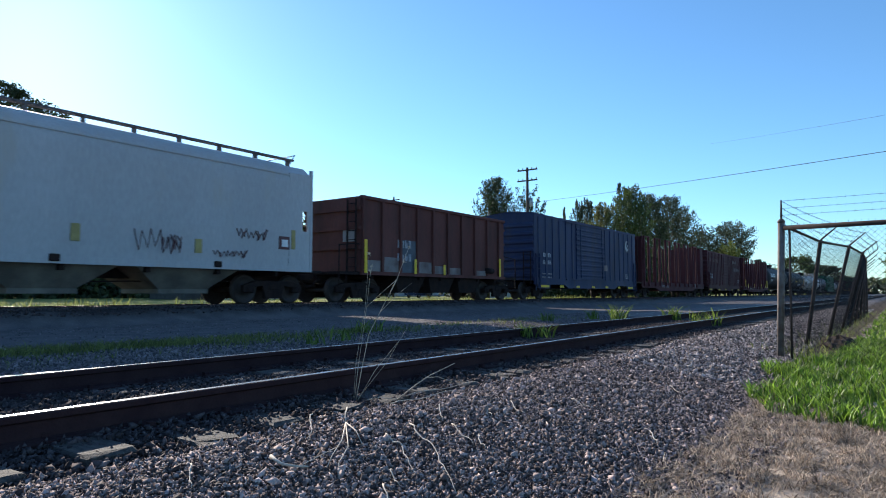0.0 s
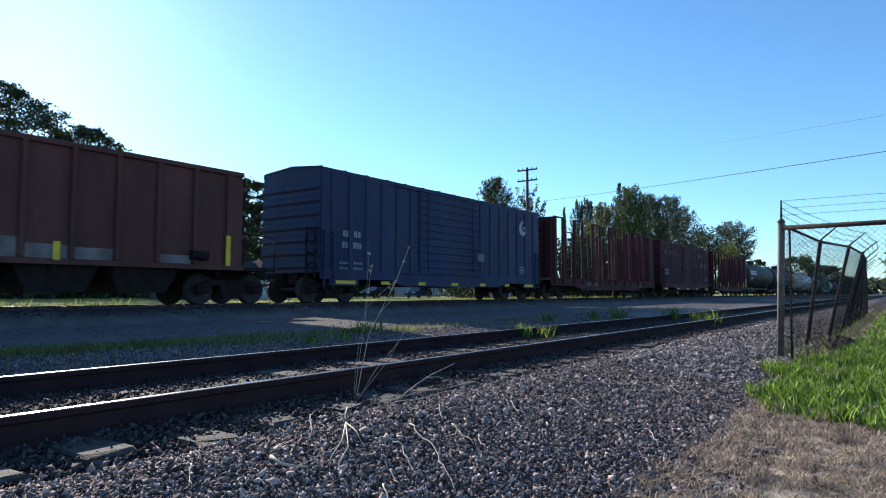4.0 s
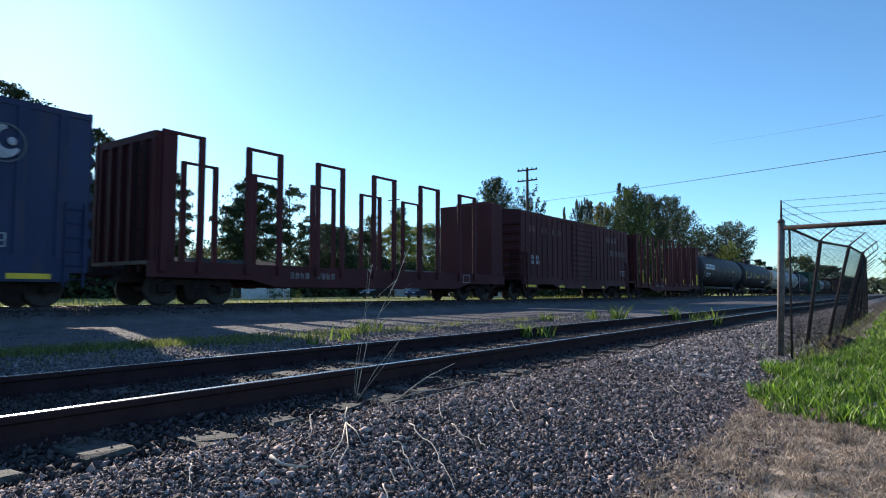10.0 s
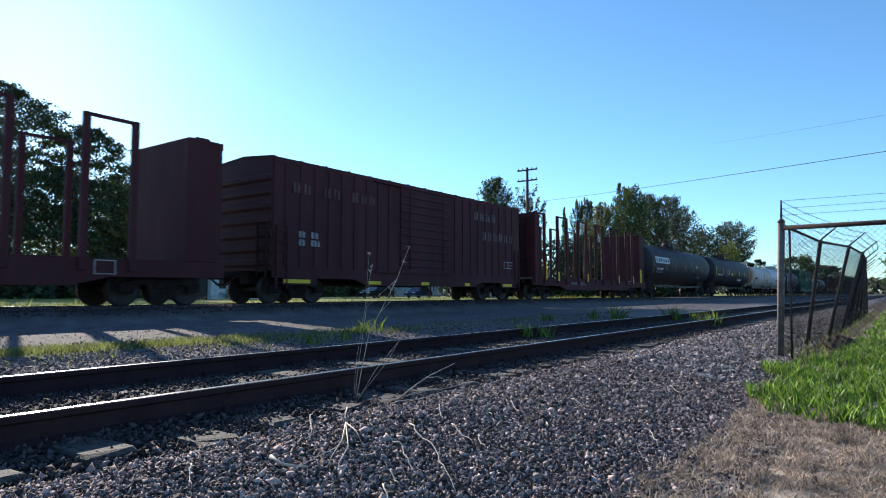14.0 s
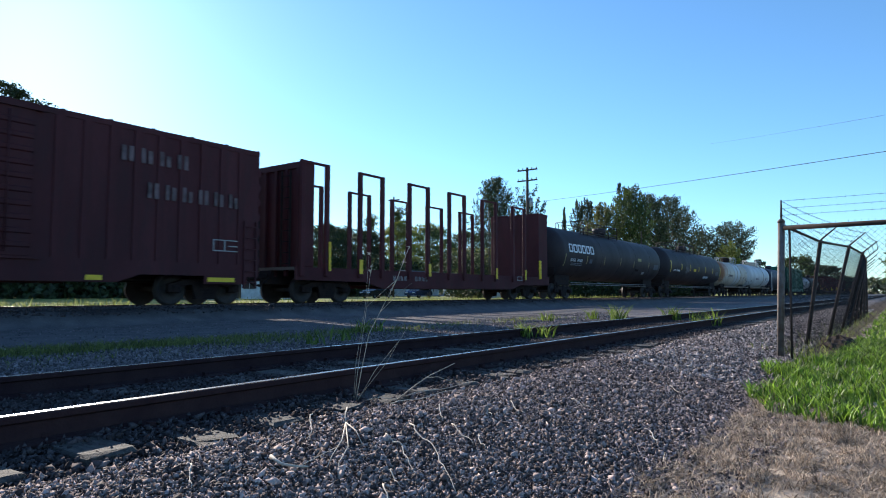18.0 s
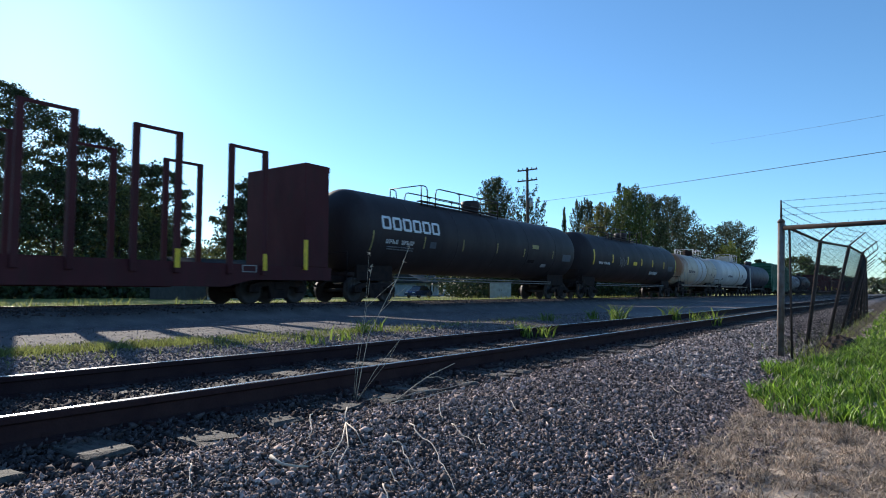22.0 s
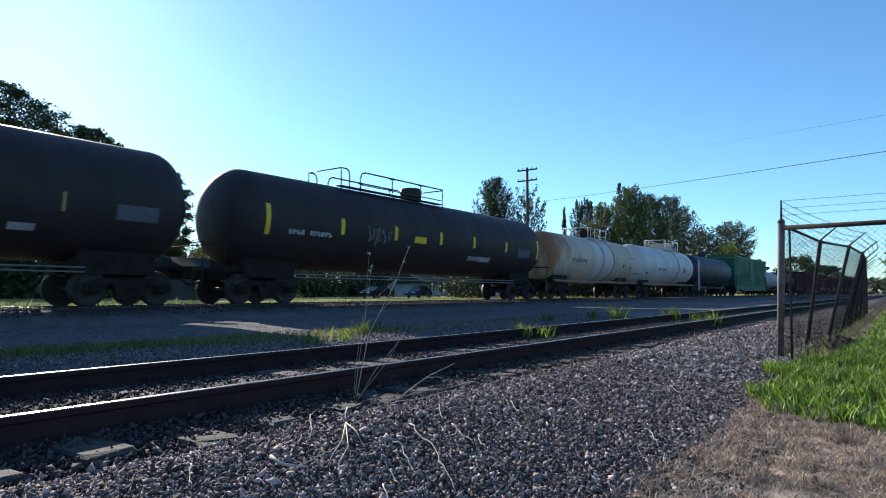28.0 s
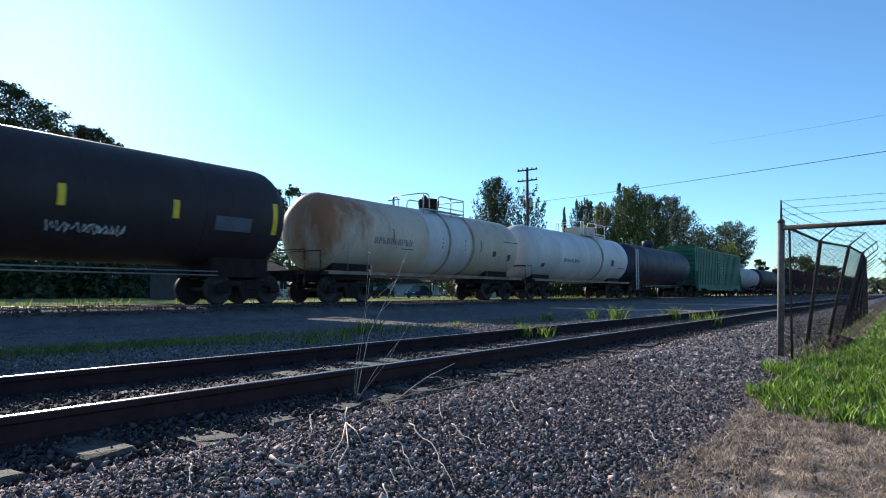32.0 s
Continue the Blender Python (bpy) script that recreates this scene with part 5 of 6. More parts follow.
blades("rough_grass", "tall backlit grass at the edge of the main track", 26, 15000, rough_edge, (0.12, 0.40), 0.022, verge_blade, 0.4)
blades("lawn_grass", "uneven yellow-green grass beyond the main track", 25, 18000, lawn_edge, (0.05, 0.18), 0.03, verge_blade, 0.4)


tuft_blade = piece_material("coarse grass blade", (0.05, 0.085, 0.014), (0.22, 0.30, 0.06), 0.6, 0.5, spec=0.3)


def tuft(x, y, n, h, seed, mat, spread=0.09):
    def where(rng, k):
        return on_ground(x + rng.normal(size=k) * spread, y + rng.normal(size=k) * spread)
    return blades("grass_tuft", "tuft of coarse green grass growing in the ballast", seed, n, where, (h * 0.4, h), 0.022, mat, 0.85)


for k, (x, y, n, h) in enumerate([(8.6, 4.66, 30, 0.26), (8.85, 4.45, 14, 0.24), (14.9, 5.56, 34, 0.50), (15.7, 6.5, 14, 0.36), (16.3, 4.65, 26, 0.46), (15.97, 4.05, 7, 0.36), (13.75, 3.2, 12, 0.36), (14.1, 3.1, 6, 0.42), (5.9, 6.3, 10, 0.26), (6.6, 6.4, 8, 0.26), (1.55, 6.3, 14, 0.22), (13.9, 6.9, 16, 0.3), (7.9, 7.3, 15, 0.30), (8.4, 7.5, 12, 0.28)]):
    tuft(x, y, int(n * 2.2), h, 40 + k, tuft_blade, 0.08)

# ---- dead weed and twigs ----
dead_stem = paint("bleached dead stem", (0.44, 0.385, 0.31), rough=0.8, scale=8, fine=60, bump=0.1, spread=0.35)
weed = thing("dead_weed", "tall bleached dead weed standing in the ballast", "weed", at=(3.04, 2.87, -0.045))


def stem(points, r, name="stem"):
    b = Build().path([(p[0], p[1], p[2] + 0.04) for p in points], r * 0.62, 6, r * 0.25)
    return part(name, b, dead_stem, weed)


stem([(0.0, 0.0, -0.05), (0.028, -0.03, 0.18), (0.057, -0.06, 0.39), (0.106, -0.11, 0.53), (0.183, -0.19, 0.75), (0.21, -0.22, 0.86), (0.234, -0.25, 0.96)], 0.0052)
stem([(0.0, 0.01, -0.05), (0.013, -0.01, 0.18), (0.027, -0.03, 0.36), (0.046, -0.05, 0.57), (0.064, -0.07, 0.83)], 0.0032)
stem([(0.005, 0.0, -0.05), (0.088, -0.09, 0.16), (0.207, -0.22, 0.375)], 0.0042)
stem([(0.183, -0.19, 0.745), (0.115, -0.12, 0.66), (0.038, -0.04, 0.555)], 0.0034)
stem([(0.183, -0.19, 0.745), (0.156, -0.16, 0.665), (0.141, -0.15, 0.60)], 0.0034)
stem([(-0.007, 0.01, -0.05), (0.003, 0.0, 0.21), (0.041, -0.04, 0.555), (0.054, -0.06, 0.91)], 0.0026)
stem([(0.106, -0.11, 0.53), (0.176, -0.19, 0.64), (0.247, -0.26, 0.72)], 0.0028)
stem([(0.014, -0.01, -0.02), (0.138, -0.145, 0.21), (0.232, -0.246, 0.445)], 0.0026)
rng = np.random.default_rng(5)
for hx, hy, hz in ((0.234, -0.25, 0.96), (0.21, -0.22, 0.86), (0.064, -0.07, 0.83), (0.054, -0.06, 0.91), (0.06, -0.07, 0.80)):
    b = Build()
    for k in range(9):
        d = Vector(rng.normal(size=3)).normalized() * rng.uniform(0.008, 0.022)
        b.rod((hx, hy, hz + 0.04), (hx + d.x, hy + d.y, hz + 0.04 + d.z), 0.0035, 4, 0.001)
    tagged(part("seed_head", b, dead_stem, weed), kind="stuff")

TWIGS = [[(2.68, 2.135), (2.475, 1.82), (2.16, 1.48)], [(3.165, 2.295), (2.89, 2.08)], [(2.43, 2.09), (2.37, 1.94), (2.18, 1.715)], [(2.91, 2.025), (2.72, 1.765)], [(2.87, 1.83), (2.715, 1.69)], [(2.11, 1.79), (2.02, 1.66)], [(8.53, 1.95), (8.44, 1.78)], [(3.95, 1.28), (3.69, 1.16)], [(3.64, 2.07), (3.41, 1.89)], [(2.46, 2.65), (2.22, 2.39), (2.10, 2.27)], [(3.40, 2.11), (3.23, 1.97)], [(5.49, 1.61), (5.27, 1.45)], [(1.97, 1.71), (1.78, 1.47)], [(1.5, 2.3), (1.38, 2.1)], [(4.2, 1.9), (4.05, 1.7)], [(3.0, 2.55), (3.6, 2.5)], [(3.3, 2.66), (4.1, 2.62)]]
bleached = paint("sun-bleached twig", (0.50, 0.44, 0.37), rough=0.8, scale=8, fine=60, bump=0.1, spread=0.3)
root = thing("dead_root", "bleached forked root lying on the ballast", "root", at=(2.5, 2.4, -0.03))
for pts, r in (([(2.76, 2.67), (2.60, 2.53), (2.44, 2.37)], 0.0048), ([(2.44, 2.37), (2.20, 2.16), (2.02, 2.04), (1.90, 1.95)], 0.0036), ([(2.42, 2.35), (2.16, 2.08), (1.98, 1.96), (1.86, 1.84)], 0.0033), ([(2.44, 2.37), (2.36, 2.22), (2.24, 2.07)], 0.0038), ([(2.10, 2.10), (1.95, 2.06), (1.80, 2.02)], 0.0025)):
    part("root_branch", Build().path([(p - 2.5, q - 2.4, ground_z(p, q) + 0.03 + 0.035 + 0.006 * math.sin(4 * p)) for p, q in pts], r, 6, r * 0.45), bleached, root)
stick = Build().path([(p, q, ground_z(p, q) + 0.04) for p, q in ((1.80, 2.18), (1.785, 2.13), (1.777, 2.08), (1.80, 2.04), (1.845, 2.0))], 0.008, 7, 0.004)
tagged(part("stick", stick, bleached), "thick bleached stick lying on the ballast", "stick")
for pts in TWIGS:
    fine = []
    for (p, q), (p2, q2) in zip(pts, pts[1:]):
        for i in range(7):
            w = i / 7
            fine.append((p + (p2 - p) * w + rng.normal() * 0.003 + 0.006 * math.sin(5 * w + p), q + (q2 - q) * w + rng.normal() * 0.003))
    fine.append(pts[-1])
    b = Build().path([(p, q, ground_z(p, q) + 0.036 + 0.008 * math.sin(1.3 * i)) for i, (p, q) in enumerate(fine)], 0.0040, 5, 0.0014)
    ob = part("twig", b, bleached)
    tagged(ob, "bleached dry twig lying on the ballast", "twig", "twigs on the ballast")
branch = thing("branch", "dry forked branch leaning over the ballast", "branch", at=(3.156, 2.679, -0.045))
for pts, r in (([(0, 0, -0.02), (0.105, -0.123, 0.107), (0.163, -0.192, 0.167), (0.269, -0.317, 0.244)], 0.0045), ([(0.151, -0.178, 0.153), (0.198, -0.234, 0.159), (0.257, -0.303, 0.126)], 0.0032), ([(-0.116, 0.136, 0.0), (-0.058, 0.069, 0.035), (0.023, -0.027, 0.02)], 0.0030)):
    part("twig", Build().path(pts, r, 6, r * 0.45), dead_stem, branch)

# ---- chain-link fence with barbed wire ----
pipe_mat = paint("weathered fence pipe", (0.17, 0.155, 0.15), (0.11, 0.075, 0.06), rough=0.75, metal=0.2, scale=8, fine=60, bump=0.15)
wire_mat = paint("dull fence wire", (0.035, 0.033, 0.034), rough=0.9, metal=0.0, scale=6, fine=40, bump=0, spec=0.1)
rusty_pipe = paint("rusty fence post", (0.062, 0.046, 0.042), (0.042, 0.029, 0.026), rough=0.85, scale=8, fine=60, bump=0.2, spec=0.2)
fence = thing("chain_link_fence", "leaning chain-link fence with barbed wire beside the siding", "fence", at=(9.5, 1.33, -0.27))
O = Vector((9.5, 1.33, -0.27))
corner = (Vector((9.55, 1.345, -0.30)), Vector((9.45, 1.262, 1.58)))
POSTS = [corner]
for x, foot, head, top in [(12.0, 1.306, 1.043, 1.513), (14.4, 1.203, 0.78, 1.56), (17.0, 1.167, 0.672, 1.555), (19.5, 1.16, 0.71, 1.53), (22.0, 1.16, 0.80, 1.51), (24.7, 1.15, 0.92, 1.50), (27.3, 1.14, 1.02, 1.50), (30.0, 1.13, 1.10, 1.50)]:
    POSTS.append((Vector((x, foot, -0.30)), Vector((x + 0.02, head, top))))


def local(v):
    return tuple(Vector(v) - O)


for i, (lo, hi) in enumerate(POSTS):
    r = 0.043 if i == 0 else 0.030
    p = part("post", Build().rod(local(lo), local(hi), r, 12), rusty_pipe if i else pipe_mat, fence, "grey corner post with a cap" if i == 0 else "")
    if i == 0:
        part("post_cap", Build().lathe([(0, 0.048), (0.02, 0.048), (0.045, 0.03), (0.055, 0.005)], local(hi), "z", 12), pipe_mat, p)
        arm_top = hi + Vector((0.02, -0.005, 0.30))
    else:
        arm_top = hi + Vector((0.03, -0.27, 0.24))
    part("barb_arm", Build().rod(local(hi), local(arm_top), 0.016, 6, 0.01), rusty_pipe, p)


def mesh_panel(lo0, hi0, lo1, hi1, step, r):
    """Woven diamond mesh stretched between two leaning posts."""
    b = Build()
    ln = (lo1 - lo0).length
    hgt = (hi0 - lo0).length

    def at(u, v):
        u, v = u / ln, v / hgt
        return (lo0 * (1 - u) + lo1 * u) * (1 - v) + (hi0 * (1 - u) + hi1 * u) * v
    k = int((ln + hgt) / step)
    for i in range(1, k + 1):
        for s in (1, -1):
            a0 = i * step
            u0, v0 = (a0, 0.0) if a0 <= ln else (ln, a0 - ln)
            u1, v1 = (a0 - hgt, hgt) if a0 >= hgt else (0.0, a0)
            if s < 0:
                u0, u1 = ln - u0, ln - u1
            off = Vector((0, 0.003 * s, 0))
            b.rod(local(at(u0, v0) + off), local(at(u1, v1) + off), r, 3, caps=False)
    return b


for i, ((lo, hi), (lo2, hi2)) in enumerate(zip(POSTS, POSTS[1:])):
    up0 = Vector((0, 0, 0.06))
    step = 0.072 if i < 4 else 0.144
    me = part("mesh_panel", mesh_panel(lo + up0, hi, lo2 + up0, hi2, step, 0.0017 if i < 4 else 0.0025), wire_mat, fence, "woven wire mesh")
    part("top_rail", Build().rod(local(hi - Vector((0, 0, 0.03))), local(hi2 - Vector((0, 0, 0.03))), 0.02, 8), rusty_pipe, fence)


def barbed(a, c, sag=0.03, gap=0.125):
    b = Build()
    n = 8
    pts = [a.lerp(c, k / n) - Vector((0, 0, sag * 4 * (k / n) * (1 - k / n))) for k in range(n + 1)]
    b.path([local(p) for p in pts], 0.0025, 4)
    m = int((c - a).length / gap)
    for k in range(1, m):
        w = k / m
        p = a.lerp(c, w) - Vector((0, 0, sag * 4 * w * (1 - w)))
        for d in ((0.4, 0.3, 1), (-0.3, -0.5, 1)):
            e = Vector(d).normalized() * 0.018
            b.rod(local(p - e), local(p + e), 0.0015, 3)
    part("barbed_wire", b, wire_mat, fence)


for i in range(4):
    (lo, hi), (lo2, hi2) = POSTS[i], POSTS[i + 1]
    a_arm = Vector((0.02, -0.005, 0.30)) if i == 0 else Vector((0.03, -0.27, 0.24))
    c_arm = Vector((0.03, -0.27, 0.24))
    for w in (0.35, 0.65, 0.97):
        barbed(hi + a_arm * w, hi2 + c_arm * w)
# heap of dug soil at the fence's foot
rng = np.random.default_rng(14)
heap = Build()
hx, hy, hn = 18, 14, 0
pts = []
for i in range(hx + 1):
    for j in range(hy + 1):
        u, w = 2 * i / hx - 1, 2 * j / hy - 1
        k = max(0.0, 1 - u * u - w * w)
        pts.append((13.1 + u * 1.3, 0.95 + w * 0.38, -0.31 + 0.20 * k ** 0.7 + 0.07 * k * noise.noise((u * 4, w * 4, 2.0)) + 0.015 * rng.normal() * (k > 0)))
heap.add(pts, [(i * (hy + 1) + j, (i + 1) * (hy + 1) + j, (i + 1) * (hy + 1) + j + 1, i * (hy + 1) + j + 1) for i in range(hx) for j in range(hy)])
tagged(part("soil_mound", heap, paint("dug dark soil", (0.02, 0.014, 0.011), (0.04, 0.028, 0.021), rough=0.95, scale=5, fine=40, bump=0.6, spec=0.1)), "low mound of dug brown soil at the fence's foot", "soil mound")
blades("dry_grass", "dry weeds along the foot of the fence", 27, 700, lambda rng, n: on_ground(9.7 + 24 * rng.random(n) ** 1.4, 1.1 + 0.22 * rng.normal(size=n)), (0.05, 0.26), 0.010, verge_blade, 0.6, 0.1)
# gate leaf that closes the way across
gate = thing("fence_gate", "chain-link gate leaf with a thick top pipe and barbed wire", "gate", at=(9.45, 1.2, -0.27))
O = Vector((9.45, 1.2, -0.27))
g0, g1 = Vector((9.47, 1.265, -0.12)), Vector((9.50, -2.4, -0.12))
t0, t1 = Vector((9.42, 1.235, 1.505)), Vector((9.50, -2.4, 1.535))
part("gate_frame", Build().rod(local(t0), local(t1), 0.032, 10).rod(local(g1), local(t1), 0.03, 10).rod(local(g0 - Vector((0, 0.07, 0.1))), local(t0 - Vector((0, 0.07, 0))), 0.014, 8), rusty_pipe, gate, "thick pipe frame")
part("mesh_panel", mesh_panel(g0, t0, g1, t1, 0.072, 0.0017), wire_mat, gate, "woven wire mesh")
tips = Build()
for k in range(52):
    p = t0.lerp(t1, (k + 0.5) / 52)
    tips.rod(local(p), local(p + Vector((0, 0.01, 0.055))), 0.002, 3)
tagged(part("wire_tips", tips, wire_mat, gate), kind="stuff")
for z in (0.10, 0.19, 0.29):
    fence_wire = Build()
    a, c = corner[1] + Vector((0.01, 0, z)), Vector((9.5, -2.4, 1.56 + z + 0.03))
    n = 40
    for k in range(n):
        p, q = a.lerp(c, k / n), a.lerp(c, (k + 1) / n)
        fence_wire.rod(local(p), local(q), 0.0025, 4)
        fence_wire.rod(local(p + Vector((0, 0.008, -0.018))), local(p + Vector((0, -0.008, 0.018))), 0.0015, 3)
    part("barbed_wire", fence_wire, wire_mat, gate)

# ---- trees ----
bark = paint("rough grey-brown bark", (0.075, 0.06, 0.048), rough=0.95, scale=4, fine=30, bump=0.6, spread=0.4)
leaf_dark = piece_material("dark foliage", (0.022, 0.034, 0.012), (0.056, 0.078, 0.024), 0.6, 0.24)
leaf_mid = piece_material("mid green foliage", (0.035, 0.06, 0.014), (0.10, 0.14, 0.03), 0.6, 0.35)
leaf_olive = piece_material("olive foliage", (0.06, 0.07, 0.02), (0.16, 0.17, 0.05), 0.6, 0.4)
leaf_yellow = piece_material("yellow-green foliage", (0.10, 0.13, 0.02), (0.24, 0.26, 0.05), 0.6, 0.45)


def tree(label, x, y, top, width, low, leaf, count, mat, seed, clumps=40, shape="round", trunk_r=0.22, clump=0.11, name="tree", category="tree", fill=0.22, flat=0.6):
    """A trunk, a limb to each clump of the crown, and leaves gathered round the clumps; low is where the crown begins."""
    rng = np.random.default_rng(seed)
    base = ground_z(x, y)
    t = thing(name, label, category, at=(x, y, base))
    hgt, lo = top - base, low - base
    lean = rng.normal(size=2) * 0.02 * hgt
    axis = lambda u: np.array([lean[0] * u * u, lean[1] * u * u, hgt * u])
    b = Build()
    n = 6
    for i in range(n):
        u0, u1 = 0.95 * i / n, 0.95 * (i + 1) / n
        b.rod(axis(u0), axis(u1), trunk_r * (1 - 0.88 * u0) * (1.25 if i == 0 else 1), 9, trunk_r * (1 - 0.88 * u1))
    part("trunk", b, bark, t)
    profile = {"cone": lambda u: (1 - u) ** 0.8, "hedge": lambda u: 1.0, "spiky": lambda u: math.sin(math.pi * (0.2 + 0.72 * u)) ** 0.7, "round": lambda u: max(0.05, 1 - (2 * (0.20 + 0.80 * u) - 1) ** 4) ** 0.6}[shape]
    r0 = width * clump
    cen = []
    for i in range(clumps):
        u = (i * 0.7549 + 0.1 * rng.random()) % 1
        a = i * 3.5802 + rng.normal() * 0.3
        rad = width / 2 * profile(u) * math.sqrt(rng.uniform(0.2, 1.0))
        z = max(0.3, lo + (hgt - lo - r0 * (flat if shape != "cone" else 0)) * u)
        cen.append((rad * math.cos(a), rad * math.sin(a), z))
    c = np.array(cen)
    starts = []
    for i, e in enumerate(c):
        out = math.hypot(e[0], e[1])
        u = min(0.9, max(0.12, (e[2] - (0.9 if shape == "spiky" else 0.35) * out - 0.05 * hgt) / hgt))
        s_ = axis(u)
        m = s_ * 0.5 + e * 0.5 + np.array([0, 0, -0.03 * width]) * rng.random() * (shape != "spiky")
        r = trunk_r * 0.30 * (1.15 - u)
        g = Build().rod(s_, m, r, 5, r * 0.7).rod(m, e, r * 0.7, 5, r * 0.2)
        for _ in range(3):
            g.rod(m * 0.3 + e * 0.7, e + rng.normal(size=3) * r0 * 0.6, r * 0.3, 4, r * 0.1)
        part("limb", g, bark, t)
        starts.append(s_ * 0.65 + e * 0.35 if shape == "spiky" else e)
    starts = np.array(starts)
    pick = rng.integers(0, clumps, count)
    sz = r0 * rng.uniform(0.65, 1.25, clumps)
    d = rng.normal(size=(count, 3))
    if shape == "spiky":
        w = rng.random(count)[:, None]
        way = c[pick] - starts[pick]
        pos = starts[pick] + way * w * 1.3 + d * (0.22 - 0.14 * w) * r0 * 1.6
    else:
        sub = rng.normal(size=(clumps, 8, 3))
        sub /= np.linalg.norm(sub, axis=2)[:, :, None]
        pos = c[pick] + (sub[pick, rng.integers(0, 8, count)] * 0.75 + d * 0.30) * sz[pick][:, None] * np.array([1, 1, flat])
    # loose leaves through the middle of the crown
    k = int(count * fill)
    u = rng.random(k)
    a = rng.uniform(0, 2 * math.pi, k)
    rad = np.array([profile(q) for q in u]) * width * 0.47 * np.sqrt(rng.random(k))
    pos[:k] = np.stack([rad * np.cos(a), rad * np.sin(a), lo + (hgt - lo) * 0.93 * u], -1)
    pos[:, 2] = np.minimum(pos[:, 2], hgt + 0.1)
    pos = pos[pos[:, 2] > max(0.05, lo * 0.55)]
    k = len(pos)
    l = leaf * rng.uniform(0.6, 1.3, k)
    quad = np.array([(-0.5, 0, 0), (0, -0.28, 0.06), (0.5, 0, 0), (0, 0.28, 0.06)])
    v = quad[None] * l[:, None, None]
    v = np.einsum("nij,nkj->nki", spin_matrices(rng, k), v) + pos[:, None, :]
    part("crown", raw_mesh("crown", v, [(0, 1, 2, 3)], mat), mat, t, "crown of many small leaves")
    return t



def spray_tree(label, x, y, top, width, low, leaf, count, mat, seed, sprays, shape, rise, trunk_r):
    """A trunk with rising sprays from the stem to the crown's rim, each set with narrow leaves along its length."""
    rng = np.random.default_rng(seed)
    base = ground_z(x, y)
    t = thing("tree", label, "tree", at=(x, y, base))
    hgt, lo = top - base, low - base
    part("trunk", Build().path([(0, 0, -0.1), (0.02 * hgt * rng.normal(), 0.02 * hgt * rng.normal(), hgt * 0.4), (0, 0, hgt * 0.86)], trunk_r, 8, trunk_r * 0.2), bark, t)
    u = (np.arange(sprays) * 0.7549 + 0.08 * rng.random(sprays)) % 1
    a = np.arange(sprays) * 3.5802 + rng.normal(size=sprays) * 0.3
    rim = {"dome": np.sqrt((1 - np.abs(u - 0.35) ** 2.4 / 0.36).clip(0.03, 1)), "cone": 0.06 + 0.94 * (1 - u) ** 0.75, "column": (1 - u ** 4).clip(0.05, 1) ** 0.6, "vase": 0.25 + 0.75 * np.sin(math.pi * (0.15 + 0.7 * u)), "umbrella": np.where(u < 0.6, 0.45 + 0.9 * u, np.sqrt((1 - ((u - 0.6) / 0.42) ** 2.5).clip(0.02, 1)))}[shape]
    rad = width / 2 * rim * rng.uniform(0.45, 1.08, sprays)
    tip = np.stack([rad * np.cos(a), rad * np.sin(a), lo + (hgt - lo) * (u + rng.normal(size=sprays) * 0.02)], -1)
    tip[:, 2] = np.minimum(tip[:, 2], hgt)
    root = np.stack([tip[:, 0] * 0.12, tip[:, 1] * 0.12, np.maximum(0.5 * lo, tip[:, 2] - rise * rad - 0.10 * (hgt - lo))], -1)
    for k in range(0, sprays, max(2, sprays // 45)):
        m = root[k] * 0.5 + tip[k] * 0.5 + rng.normal(size=3) * 0.03 * width
        part("limb", Build().path([root[k], m, tip[k]], trunk_r * 0.22, 4, trunk_r * 0.04), bark, t)
    pick = rng.integers(0, sprays, count)
    w = (0.22 + 0.80 * rng.random(count) ** 0.8)[:, None]
    way = tip[pick] - root[pick]
    pos = root[pick] + way * w + rng.normal(size=(count, 3)) * width * (0.052 * (1.12 - w) + 0.010)
    pos[:, 2] = np.maximum(pos[:, 2], 0.3)
    d = way / (np.linalg.norm(way, axis=1)[:, None] + 1e-6) + rng.normal(size=(count, 3)) * 0.5
    d /= np.linalg.norm(d, axis=1)[:, None]
    side = np.cross(d, rng.normal(size=(count, 3)))
    side /= np.linalg.norm(side, axis=1)[:, None] + 1e-6
    ln = (leaf * rng.uniform(0.6, 1.35, count))[:, None]
    v = np.stack([pos - d * ln * 0.5, pos - side * ln * 0.16, pos + d * ln * 0.5, pos + side * ln * 0.16], 1)
    part("crown", raw_mesh("crown", v, [(0, 1, 2, 3)], mat), mat, t, "crown of many small leaves on rising sprays")
    return t


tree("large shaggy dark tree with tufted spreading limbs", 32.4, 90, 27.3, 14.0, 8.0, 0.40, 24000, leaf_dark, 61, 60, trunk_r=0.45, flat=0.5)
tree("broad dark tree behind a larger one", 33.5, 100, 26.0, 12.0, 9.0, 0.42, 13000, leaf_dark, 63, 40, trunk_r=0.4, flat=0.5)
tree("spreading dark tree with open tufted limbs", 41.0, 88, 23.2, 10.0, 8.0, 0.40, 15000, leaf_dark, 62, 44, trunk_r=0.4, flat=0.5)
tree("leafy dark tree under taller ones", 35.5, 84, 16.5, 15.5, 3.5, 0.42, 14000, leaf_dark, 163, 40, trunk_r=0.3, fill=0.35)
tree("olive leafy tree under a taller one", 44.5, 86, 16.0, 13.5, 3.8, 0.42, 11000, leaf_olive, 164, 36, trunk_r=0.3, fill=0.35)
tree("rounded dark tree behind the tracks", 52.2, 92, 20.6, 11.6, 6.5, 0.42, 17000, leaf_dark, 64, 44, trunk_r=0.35)
